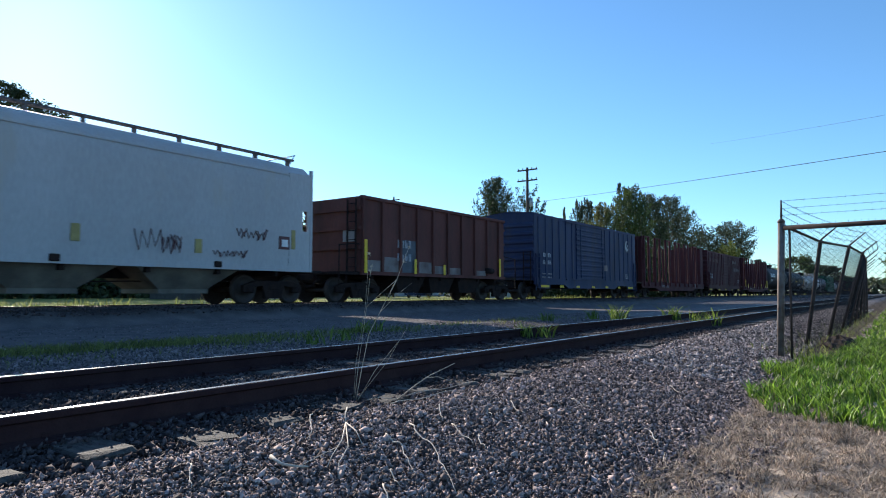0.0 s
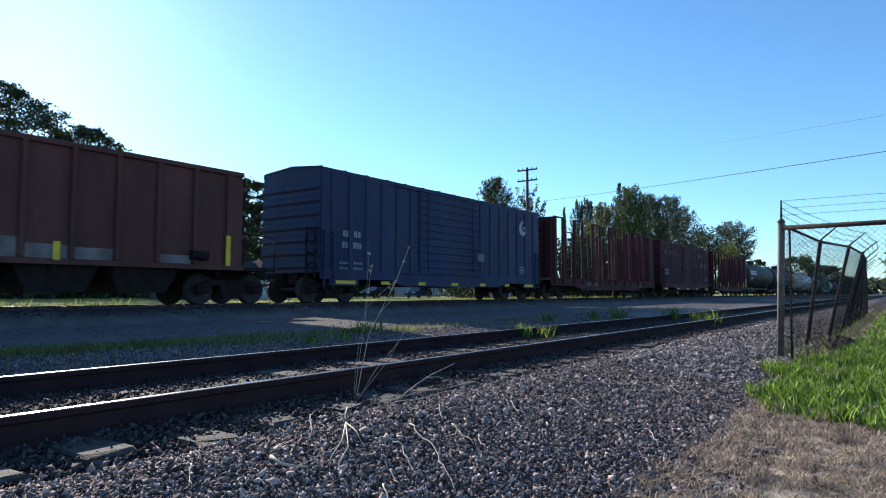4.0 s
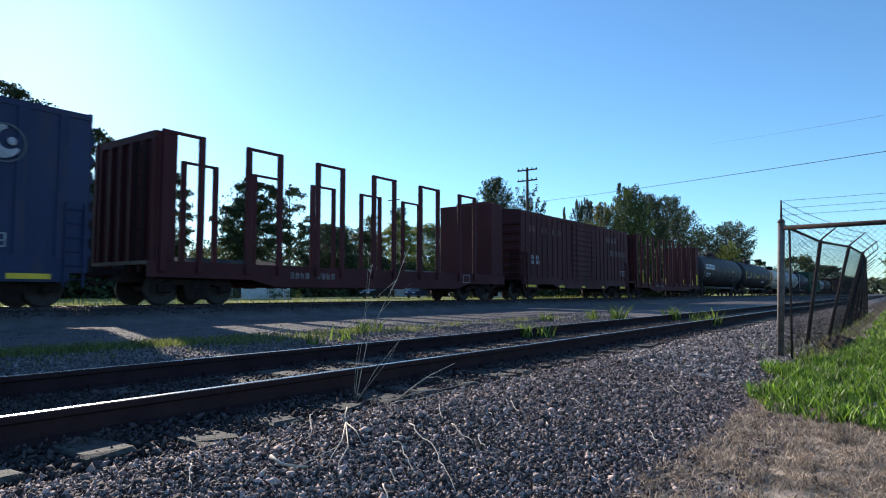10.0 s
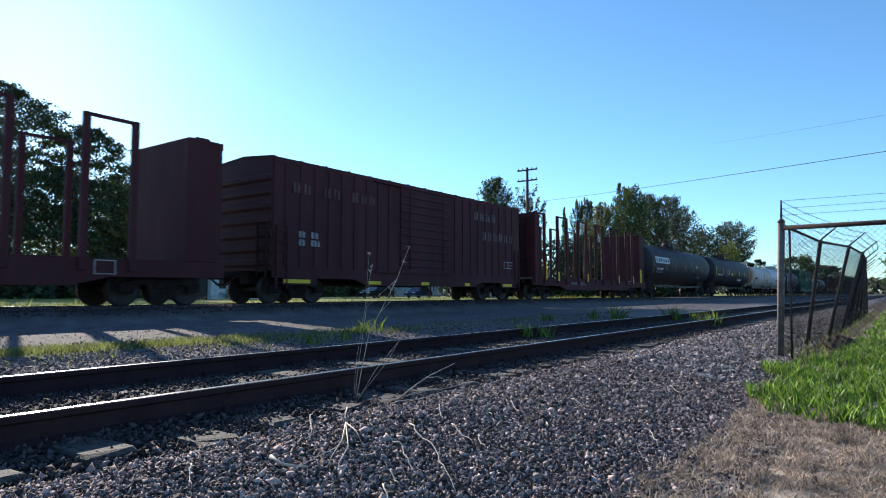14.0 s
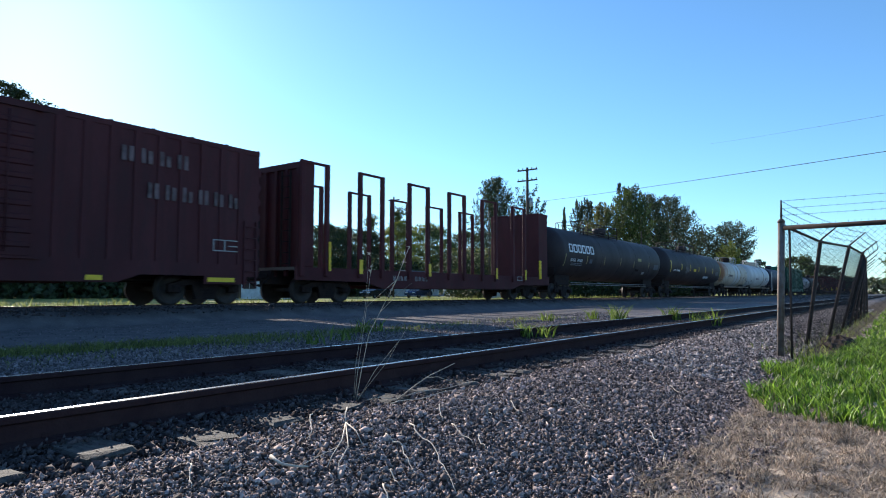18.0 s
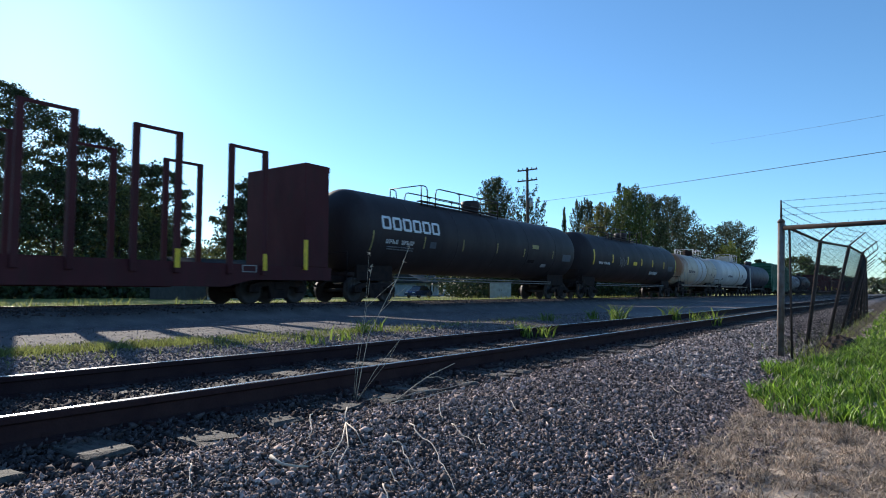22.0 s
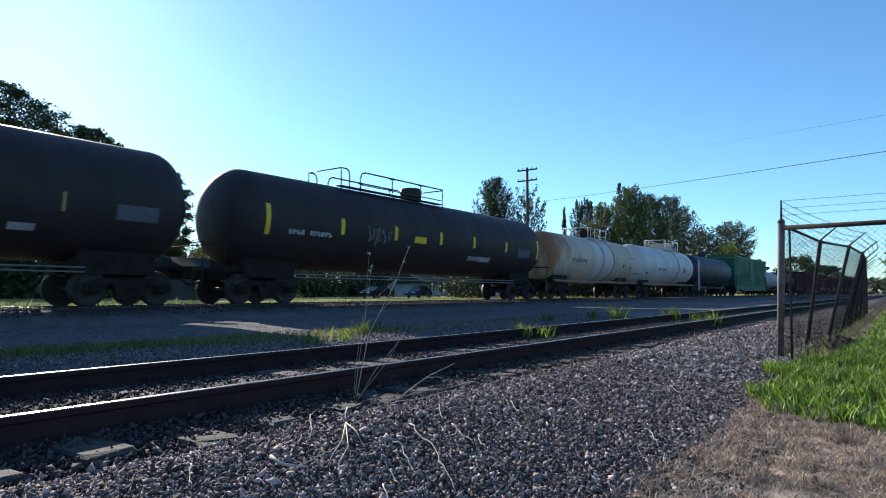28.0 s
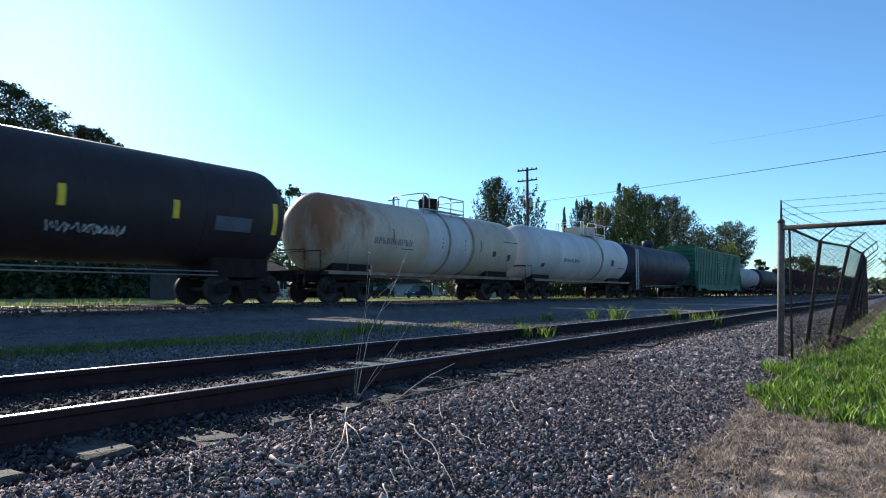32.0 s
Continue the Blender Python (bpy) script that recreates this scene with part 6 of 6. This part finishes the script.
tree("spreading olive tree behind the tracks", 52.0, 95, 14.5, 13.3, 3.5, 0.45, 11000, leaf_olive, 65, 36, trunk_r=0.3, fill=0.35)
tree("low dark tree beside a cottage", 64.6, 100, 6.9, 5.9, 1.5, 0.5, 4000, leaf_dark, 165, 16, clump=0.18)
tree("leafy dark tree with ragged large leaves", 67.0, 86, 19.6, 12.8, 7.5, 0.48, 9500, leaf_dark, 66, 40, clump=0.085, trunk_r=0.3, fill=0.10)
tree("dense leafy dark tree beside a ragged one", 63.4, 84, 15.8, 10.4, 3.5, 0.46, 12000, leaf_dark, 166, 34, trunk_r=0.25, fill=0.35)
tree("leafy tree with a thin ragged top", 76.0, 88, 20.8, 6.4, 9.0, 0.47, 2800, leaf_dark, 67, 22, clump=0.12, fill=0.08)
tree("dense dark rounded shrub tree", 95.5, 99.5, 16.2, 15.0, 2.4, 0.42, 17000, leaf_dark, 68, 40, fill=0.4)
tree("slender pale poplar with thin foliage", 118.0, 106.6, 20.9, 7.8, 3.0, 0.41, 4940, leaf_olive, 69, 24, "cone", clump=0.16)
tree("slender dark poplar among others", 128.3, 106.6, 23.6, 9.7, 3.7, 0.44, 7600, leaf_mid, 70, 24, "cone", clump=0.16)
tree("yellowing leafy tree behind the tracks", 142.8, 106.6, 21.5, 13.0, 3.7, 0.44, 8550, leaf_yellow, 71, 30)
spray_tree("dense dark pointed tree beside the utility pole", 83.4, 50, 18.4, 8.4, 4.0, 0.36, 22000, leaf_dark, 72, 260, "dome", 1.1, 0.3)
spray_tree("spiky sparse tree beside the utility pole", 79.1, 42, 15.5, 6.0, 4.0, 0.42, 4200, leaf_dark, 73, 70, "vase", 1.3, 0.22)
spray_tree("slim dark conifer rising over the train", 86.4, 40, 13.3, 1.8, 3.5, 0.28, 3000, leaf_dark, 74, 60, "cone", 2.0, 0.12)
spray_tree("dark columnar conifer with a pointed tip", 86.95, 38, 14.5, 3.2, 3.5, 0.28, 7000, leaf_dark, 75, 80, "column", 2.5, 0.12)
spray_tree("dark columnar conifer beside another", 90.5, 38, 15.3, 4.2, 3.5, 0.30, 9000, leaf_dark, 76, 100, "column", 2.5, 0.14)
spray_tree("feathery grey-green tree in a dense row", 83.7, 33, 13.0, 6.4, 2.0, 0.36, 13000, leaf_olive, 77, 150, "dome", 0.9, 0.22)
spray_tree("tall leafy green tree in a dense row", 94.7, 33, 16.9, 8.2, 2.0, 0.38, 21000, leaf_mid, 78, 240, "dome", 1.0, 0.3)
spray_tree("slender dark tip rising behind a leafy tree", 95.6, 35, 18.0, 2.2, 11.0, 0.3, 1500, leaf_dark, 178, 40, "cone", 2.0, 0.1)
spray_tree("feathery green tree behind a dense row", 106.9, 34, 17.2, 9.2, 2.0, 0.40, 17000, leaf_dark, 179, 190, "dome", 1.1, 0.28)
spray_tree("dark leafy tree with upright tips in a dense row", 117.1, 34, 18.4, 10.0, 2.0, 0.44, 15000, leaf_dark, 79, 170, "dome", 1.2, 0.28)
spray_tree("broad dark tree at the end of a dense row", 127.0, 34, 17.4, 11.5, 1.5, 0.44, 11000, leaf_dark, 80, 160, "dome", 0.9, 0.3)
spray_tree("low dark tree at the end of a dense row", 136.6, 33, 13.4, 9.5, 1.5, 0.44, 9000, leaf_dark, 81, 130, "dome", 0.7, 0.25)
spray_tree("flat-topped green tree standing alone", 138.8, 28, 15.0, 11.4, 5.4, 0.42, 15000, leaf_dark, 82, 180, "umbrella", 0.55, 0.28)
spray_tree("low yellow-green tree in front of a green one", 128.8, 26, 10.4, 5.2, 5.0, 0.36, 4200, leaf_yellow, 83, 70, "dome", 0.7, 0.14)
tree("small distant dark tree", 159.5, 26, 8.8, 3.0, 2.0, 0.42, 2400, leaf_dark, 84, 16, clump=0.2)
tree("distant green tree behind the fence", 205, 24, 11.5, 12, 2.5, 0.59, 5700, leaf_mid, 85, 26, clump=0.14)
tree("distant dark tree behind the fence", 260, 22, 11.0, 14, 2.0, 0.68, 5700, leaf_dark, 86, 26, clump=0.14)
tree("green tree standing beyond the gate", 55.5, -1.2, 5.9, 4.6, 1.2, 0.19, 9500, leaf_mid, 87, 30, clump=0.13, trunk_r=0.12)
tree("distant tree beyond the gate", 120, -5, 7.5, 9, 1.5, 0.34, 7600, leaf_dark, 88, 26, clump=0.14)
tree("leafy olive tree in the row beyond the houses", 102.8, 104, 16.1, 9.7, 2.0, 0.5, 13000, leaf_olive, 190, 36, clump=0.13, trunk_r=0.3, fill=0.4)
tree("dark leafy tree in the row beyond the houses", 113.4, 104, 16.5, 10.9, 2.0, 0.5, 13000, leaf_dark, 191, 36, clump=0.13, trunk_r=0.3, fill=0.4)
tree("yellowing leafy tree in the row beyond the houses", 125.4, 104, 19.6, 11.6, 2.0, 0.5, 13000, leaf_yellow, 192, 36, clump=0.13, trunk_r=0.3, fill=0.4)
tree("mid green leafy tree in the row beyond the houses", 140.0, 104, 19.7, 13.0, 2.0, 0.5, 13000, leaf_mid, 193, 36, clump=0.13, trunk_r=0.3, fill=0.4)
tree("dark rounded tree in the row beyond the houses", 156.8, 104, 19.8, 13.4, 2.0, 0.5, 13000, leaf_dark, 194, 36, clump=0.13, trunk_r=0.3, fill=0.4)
# hedge and thickets under the trees
rng = np.random.default_rng(9)
for k in range(17):
    x = 6 + k * 10.5
    y = 104 + rng.normal() * 4
    tree("dense dark thicket under the trees", x + rng.normal(), y, 9.0 + rng.random() * 3.2, 17, -2.5, 0.62, 6500, leaf_dark if k % 3 else leaf_olive, 100 + k, 22, "hedge", clump=0.16, trunk_r=0.1, fill=0.5, name="thicket", category="bush")
for k in range(6):
    tree("low dark bushes at the foot of a tree row", 78 + k * 11, 36 + rng.normal(), 7.0 + rng.random() * 2, 13, -2.0, 0.5, 8000, leaf_dark, 130 + k, 20, "hedge", clump=0.16, trunk_r=0.1, fill=0.5, name="bush", category="bush")

for k in range(8):
    tree("low dark hedge beyond the lawn", 8 + k * 11 + rng.normal(), 79 + rng.normal(), 4.4 + rng.random(), 14, -2.0, 0.75, 4500, leaf_dark, 150 + k, 16, "hedge", clump=0.16, trunk_r=0.08, fill=0.7, name="hedge", category="hedge")

for x, y, top in ((70, 46, 6.5), (76, 48, 7.5), (83, 46, 7.0)):
    tree("dark bush under the trees by the utility pole", x, y, top, 9, -1.5, 0.4, 5500, leaf_olive if x == 76 else leaf_dark, 140 + x, 16, "hedge", clump=0.16, trunk_r=0.08, fill=0.5, name="bush", category="bush")

# far woods along the horizon
rng = np.random.default_rng(10)
n = 26000
a = rng.uniform(-0.5, 1.75, n)
dist = rng.uniform(420, 520, n)
prof = np.array([0.5 + 0.5 * noise.noise((k * 28.0, 0.0, 2.0)) for k in a])
z = rng.random(n) ** 0.8 * (5 + 9 * prof)
pos = np.stack([dist * np.cos(a), dist * np.sin(a), z], -1)
quad = np.array([(-0.5, 0, 0), (0, -0.5, 0.1), (0.5, 0, 0), (0, 0.5, 0.1)]) * 2.4
v = np.einsum("nij,nkj->nki", spin_matrices(rng, n), np.repeat(quad[None], n, 0)) + pos[:, None, :]
tagged(new("far_woods", raw_mesh("far_woods", v, [(0, 1, 2, 3)], leaf_dark)), "dark line of distant woods on the horizon", "woods", kind="stuff")

# ---- utility pole and wires ----
pole_wood = paint("creosoted pole wood", (0.07, 0.05, 0.04), rough=0.9, scale=3, fine=30, bump=0.4, stretch=(4, 4, 0.4))
pole = thing("utility_pole", "wooden utility pole with two crossarms", "utility pole", at=(50.68, 27, 0.03))
part("pole", Build().rod((0, 0, -0.1), (0, 0, 11.9), 0.17, 12, 0.11), pole_wood, pole)
for z in (11.68, 10.72):
    arm = part("crossarm", Build().box(-0.05, 0.05, -1.0, 1.0, z - 0.06, z + 0.06, 0.01), pole_wood, pole)
    for y in (-0.9, -0.45, 0.45, 0.9):
        part("insulator", Build().lathe([(0, 0.02), (0.06, 0.05), (0.11, 0.05), (0.14, 0.03), (0.16, 0.01)], (0, y, z + 0.06), "z", 8), pale_panel, arm)
part("transformer", Build().lathe([(0, 0.18), (0.05, 0.22), (0.75, 0.22), (0.82, 0.1)], (0.35, -0.1, 8.4), "z", 12), galvanized, pole, "grey can on the pole's side")
pole2 = thing("utility_pole", "distant wooden utility pole with one crossarm", "utility pole", at=(73.69, 62, 0.05))
part("pole", Build().rod((0, 0, -0.1), (0, 0, 15.18), 0.16, 10, 0.11), pole_wood, pole2)
part("crossarm", Build().box(-0.06, 0.06, -1.1, 1.1, 14.58, 14.72, 0.01), pole_wood, pole2)
thin = thing("lamp_post", "thin bare pole rising from the tree row", "pole", at=(84.5, 28, 0.03))
part("pole", Build().rod((0, 0, -0.1), (0, 0, 8.9), 0.08, 8, 0.05), pole_wood, thin)
thin2 = thing("lamp_post", "thin pole standing before a twiggy tree", "pole", at=(62, 38, 0.05))
part("pole", Build().rod((0, 0, -0.1), (0, 0, 10.0), 0.07, 8, 0.05), pole_wood, thin2)


def cable(a, c, r, sag, label):
    b = Build()
    n = 24
    a, c = Vector(a), Vector(c)
    p = [a.lerp(c, k / n) - Vector((0, 0, sag * 4 * (k / n) * (1 - k / n))) for k in range(n + 1)]
    b.path(p, r, 5)
    tagged(part("overhead_wire", b, iron), label, "wire", "overhead wires")


cable((51.16, 27, 8.81), (23.84, -2.82, 5.21), 0.012, 0.1, "dark overhead wire strung from the utility pole")
cable((73.3, 16.3, 17.0), (36.1, 0.3, 9.0), 0.006, 0.05, "faint high overhead wire")

# ---- house and parked cars beyond the lawn ----
siding_white = paint("white clapboard paint", (0.66, 0.66, 0.64), rough=0.7, scale=2, fine=20, bump=0.1)
roof_dark = paint("dark roof shingles", (0.06, 0.055, 0.05), rough=0.9, scale=2, fine=30, bump=0.4)
glass = paint("dark window glass", (0.02, 0.025, 0.03), rough=0.08, scale=1, fine=5, bump=0)
house = thing("house", "small white house with a dark roof and porch beyond the lawn", "house", at=(111, 80, 0.03))
b = Build()
b.box(-13, 13, -3.5, 5, 0, 2.7)
part("wall", b, siding_white, house, "white clapboard wall")
roof = Build().prism([(-5.6, 2.55), (6.0, 2.55), (6.0, 2.75), (0.5, 5.2), (-5.6, 2.75)], -13.6, 13.6)
part("roof", roof, roof_dark, house, "dark shingled gable roof")
for x in (-12.6, -10.5, -8.4, -6.3, 2.0, 6, 12.4):
    part("porch_post", Build().box(x - 0.09, x + 0.09, -5.4, -5.22, 0, 2.56), siding_white, house)
part("porch_floor", Build().box(-13, 13, -5.6, -3.5, 0, 0.25), pale_panel, house)
for x in (-11, -8.2, -2.5, 1, 4.5, 9):
    w = part("window", Build().box(x - 0.65, x + 0.65, -3.56, -3.48, 0.8, 2.2), siding_white, house)
    for d in (-0.31, 0.31):
        part("pane", Build().box(x + d - 0.28, x + d + 0.28, -3.58, -3.53, 0.88, 2.12), glass, w)
part("door", Build().box(-5.6, -4.6, -3.58, -3.48, 0.25, 2.3), roof_dark, house, "dark front door")


def parked_car(label, x, y, turn, mat, tall=0.0):
    c = thing("parked_car", label, "car", "cars parked beyond the lawn", at=(x, y, 0.04), turn=turn)
    body = Build().side([(-2.2, 0.30), (-2.25, 0.62), (-2.1, 0.86), (-1.1, 0.95), (1.6, 0.95), (2.15, 0.88), (2.25, 0.55), (2.2, 0.30)], -0.86, 0.86)
    part("body", body, mat, c)
    cab = Build()
    lo = [(-1.25, -0.80, 0.94), (1.75, -0.80, 0.94), (1.75, 0.80, 0.94), (-1.25, 0.80, 0.94)]
    hi = [(-0.45, -0.62, 1.45 + tall), (1.15, -0.62, 1.45 + tall), (1.15, 0.62, 1.45 + tall), (-0.45, 0.62, 1.45 + tall)]
    cab.add(lo + hi, [(0, 1, 5, 4), (1, 2, 6, 5), (2, 3, 7, 6), (3, 0, 4, 7), (0, 3, 2, 1), (4, 5, 6, 7)])
    part("cabin_glass", cab, glass, c, "dark tinted windows")
    part("roof", Build().box(-0.5, 1.2, -0.66, 0.66, 1.44 + tall, 1.49 + tall, 0.015), mat, c)
    for s in (-0.55, 0.55):
        part("headlight", Build().box(-2.27, -2.2, s - 0.18, s + 0.18, 0.62, 0.76), white_mark, c)
        part("tail_light", Build().box(2.2, 2.27, s - 0.18, s + 0.18, 0.62, 0.8), red_paint, c)
    for a in (-1.35, 1.4):
        for s in (-0.84, 0.66):
            w = part("wheel", Build().lathe([(0, 0.2), (0.01, 0.33), (0.17, 0.33), (0.18, 0.2)], (a, s, 0.33), "y", 18), iron, c)
            part("rim", Build().lathe([(-0.01, 0.03), (-0.005, 0.19), (0.185, 0.19), (0.19, 0.03)], (a, s, 0.33), "y", 12), galvanized, w)


car_navy = paint("dark blue car paint", (0.03, 0.05, 0.11), rough=0.25, scale=1, fine=5, bump=0, spread=0.1)
car_black = paint("black car paint", (0.02, 0.02, 0.022), rough=0.25, scale=1, fine=5, bump=0, spread=0.1)
parked_car("dark blue car parked beyond the lawn", 67.0, 52, 8, car_navy, 0.05)
parked_car("black car parked beyond the lawn", 58.6, 52, 4, car_black)
parked_car("dark blue car parked on the street", 40.5, 58, 5, car_navy)


# white cottage that shows under the tanks
cottage = thing("cottage", "white cottage with dark windows and a low roof beyond the lawn", "house", at=(40.37, 52, 0.04))
part("wall", Build().box(-4.68, 4.68, 0, 7, 0, 2.6), siding_white, cottage, "white painted wall")
part("side_wing", Build().box(-6.94, -4.68, 0.6, 6.5, 0, 2.4), roof_dark, cottage, "dark side wing")
part("roof", Build().prism([(-0.5, 2.5), (7.5, 2.5), (7.5, 2.65), (3.5, 4.0), (-0.5, 2.65)], -7.34, 5.08), paint("charcoal shingles", (0.028, 0.026, 0.026), rough=0.95, scale=2, fine=30, bump=0.4, spec=0.1), cottage, "dark gable roof")
part("fascia", Build().box(-7.34, 5.08, -0.54, -0.5, 2.45, 2.66), roof_dark, cottage)
for x, w in ((-3.51, 0.4), (-0.47, 0.75), (2.11, 0.5), (3.75, 0.45)):
    win = part("window", Build().box(x - w, x + w, -0.06, 0.0, 1.0, 2.1), pale_panel, cottage)
    for d in (-0.5, 0.5):
        part("pane", Build().box(x + d * w - w * 0.44, x + d * w + w * 0.44, -0.08, -0.055, 1.05, 2.05), glass, win)
part("door", Build().box(-2.34, -1.44, -0.06, 0.0, 0.1, 2.1), glass, cottage, "dark glazed door")
for k, (x, r) in enumerate(((36.7, 1.3), (41.9, 1.6), (44.1, 1.2))):
    tree("low round shrub before a white cottage", x, 50.6, 0.95 + 0.2 * r, r, 0.1, 0.10, 900, leaf_mid, 170 + k, 8, clump=0.3, trunk_r=0.03, name="shrub", category="bush")


# pale cabinet beyond the main track
cabinet_grey = paint("pale grey-green cabinet paint", (0.34, 0.36, 0.34), rough=0.6, scale=2, fine=20, bump=0.05)
cabinet = thing("utility_cabinet", "pale grey-green utility cabinet with double doors on the lawn", "utility cabinet", at=(64.6, 38.1, 0.04), turn=-59)
part("body", Build().box(-1.25, 1.25, -0.6, 0.6, 0.12, 1.78, 0.03), cabinet_grey, cabinet)
part("plinth", Build().box(-1.3, 1.3, -0.65, 0.65, -0.05, 0.12), pale_panel, cabinet, "concrete plinth")
part("lid", Build().box(-1.32, 1.32, -0.68, 0.68, 1.78, 1.86, 0.02), cabinet_grey, cabinet)
for w in (-1, 1):
    for side in (-0.62, 0.62):
        door = part("door", Build().box(min(w * 0.03, w * 1.18), max(w * 0.03, w * 1.18), side - 0.015, side + 0.015, 0.2, 1.7), cabinet_grey, cabinet)
        part("handle", Build().box(w * 0.12 - 0.02, w * 0.12 + 0.02, side * 1.05 - 0.02, side * 1.05 + 0.02, 0.85, 1.05), iron, door)


# ---- the train's run ----
def run(t):
    """Metres that the train has gone at t seconds; it gathers speed a little."""
    u = (t - 16) / 16
    return 4.02 * (t + 0.6333 * u * u + 0.0902 * (u ** 3 - u))


def motions():
    times = [0.0] + [2.0 * k for k in range(1, 16)] + [32.0]
    for c, s in CARS:
        walk(c, [(t, pose(s - run(t) - 11.10, TRAIN_Y, RAIL_TOP)) for t in times])
    steps = [0.15 * k for k in range(213)] + [32.0]
    for w, a in SPIN:
        walk(w, [(t, Matrix.Translation((a, 0, WHEEL_R)) @ Matrix.Rotation(-run(t) / WHEEL_R, 4, "Y")) for t in steps])


motions()
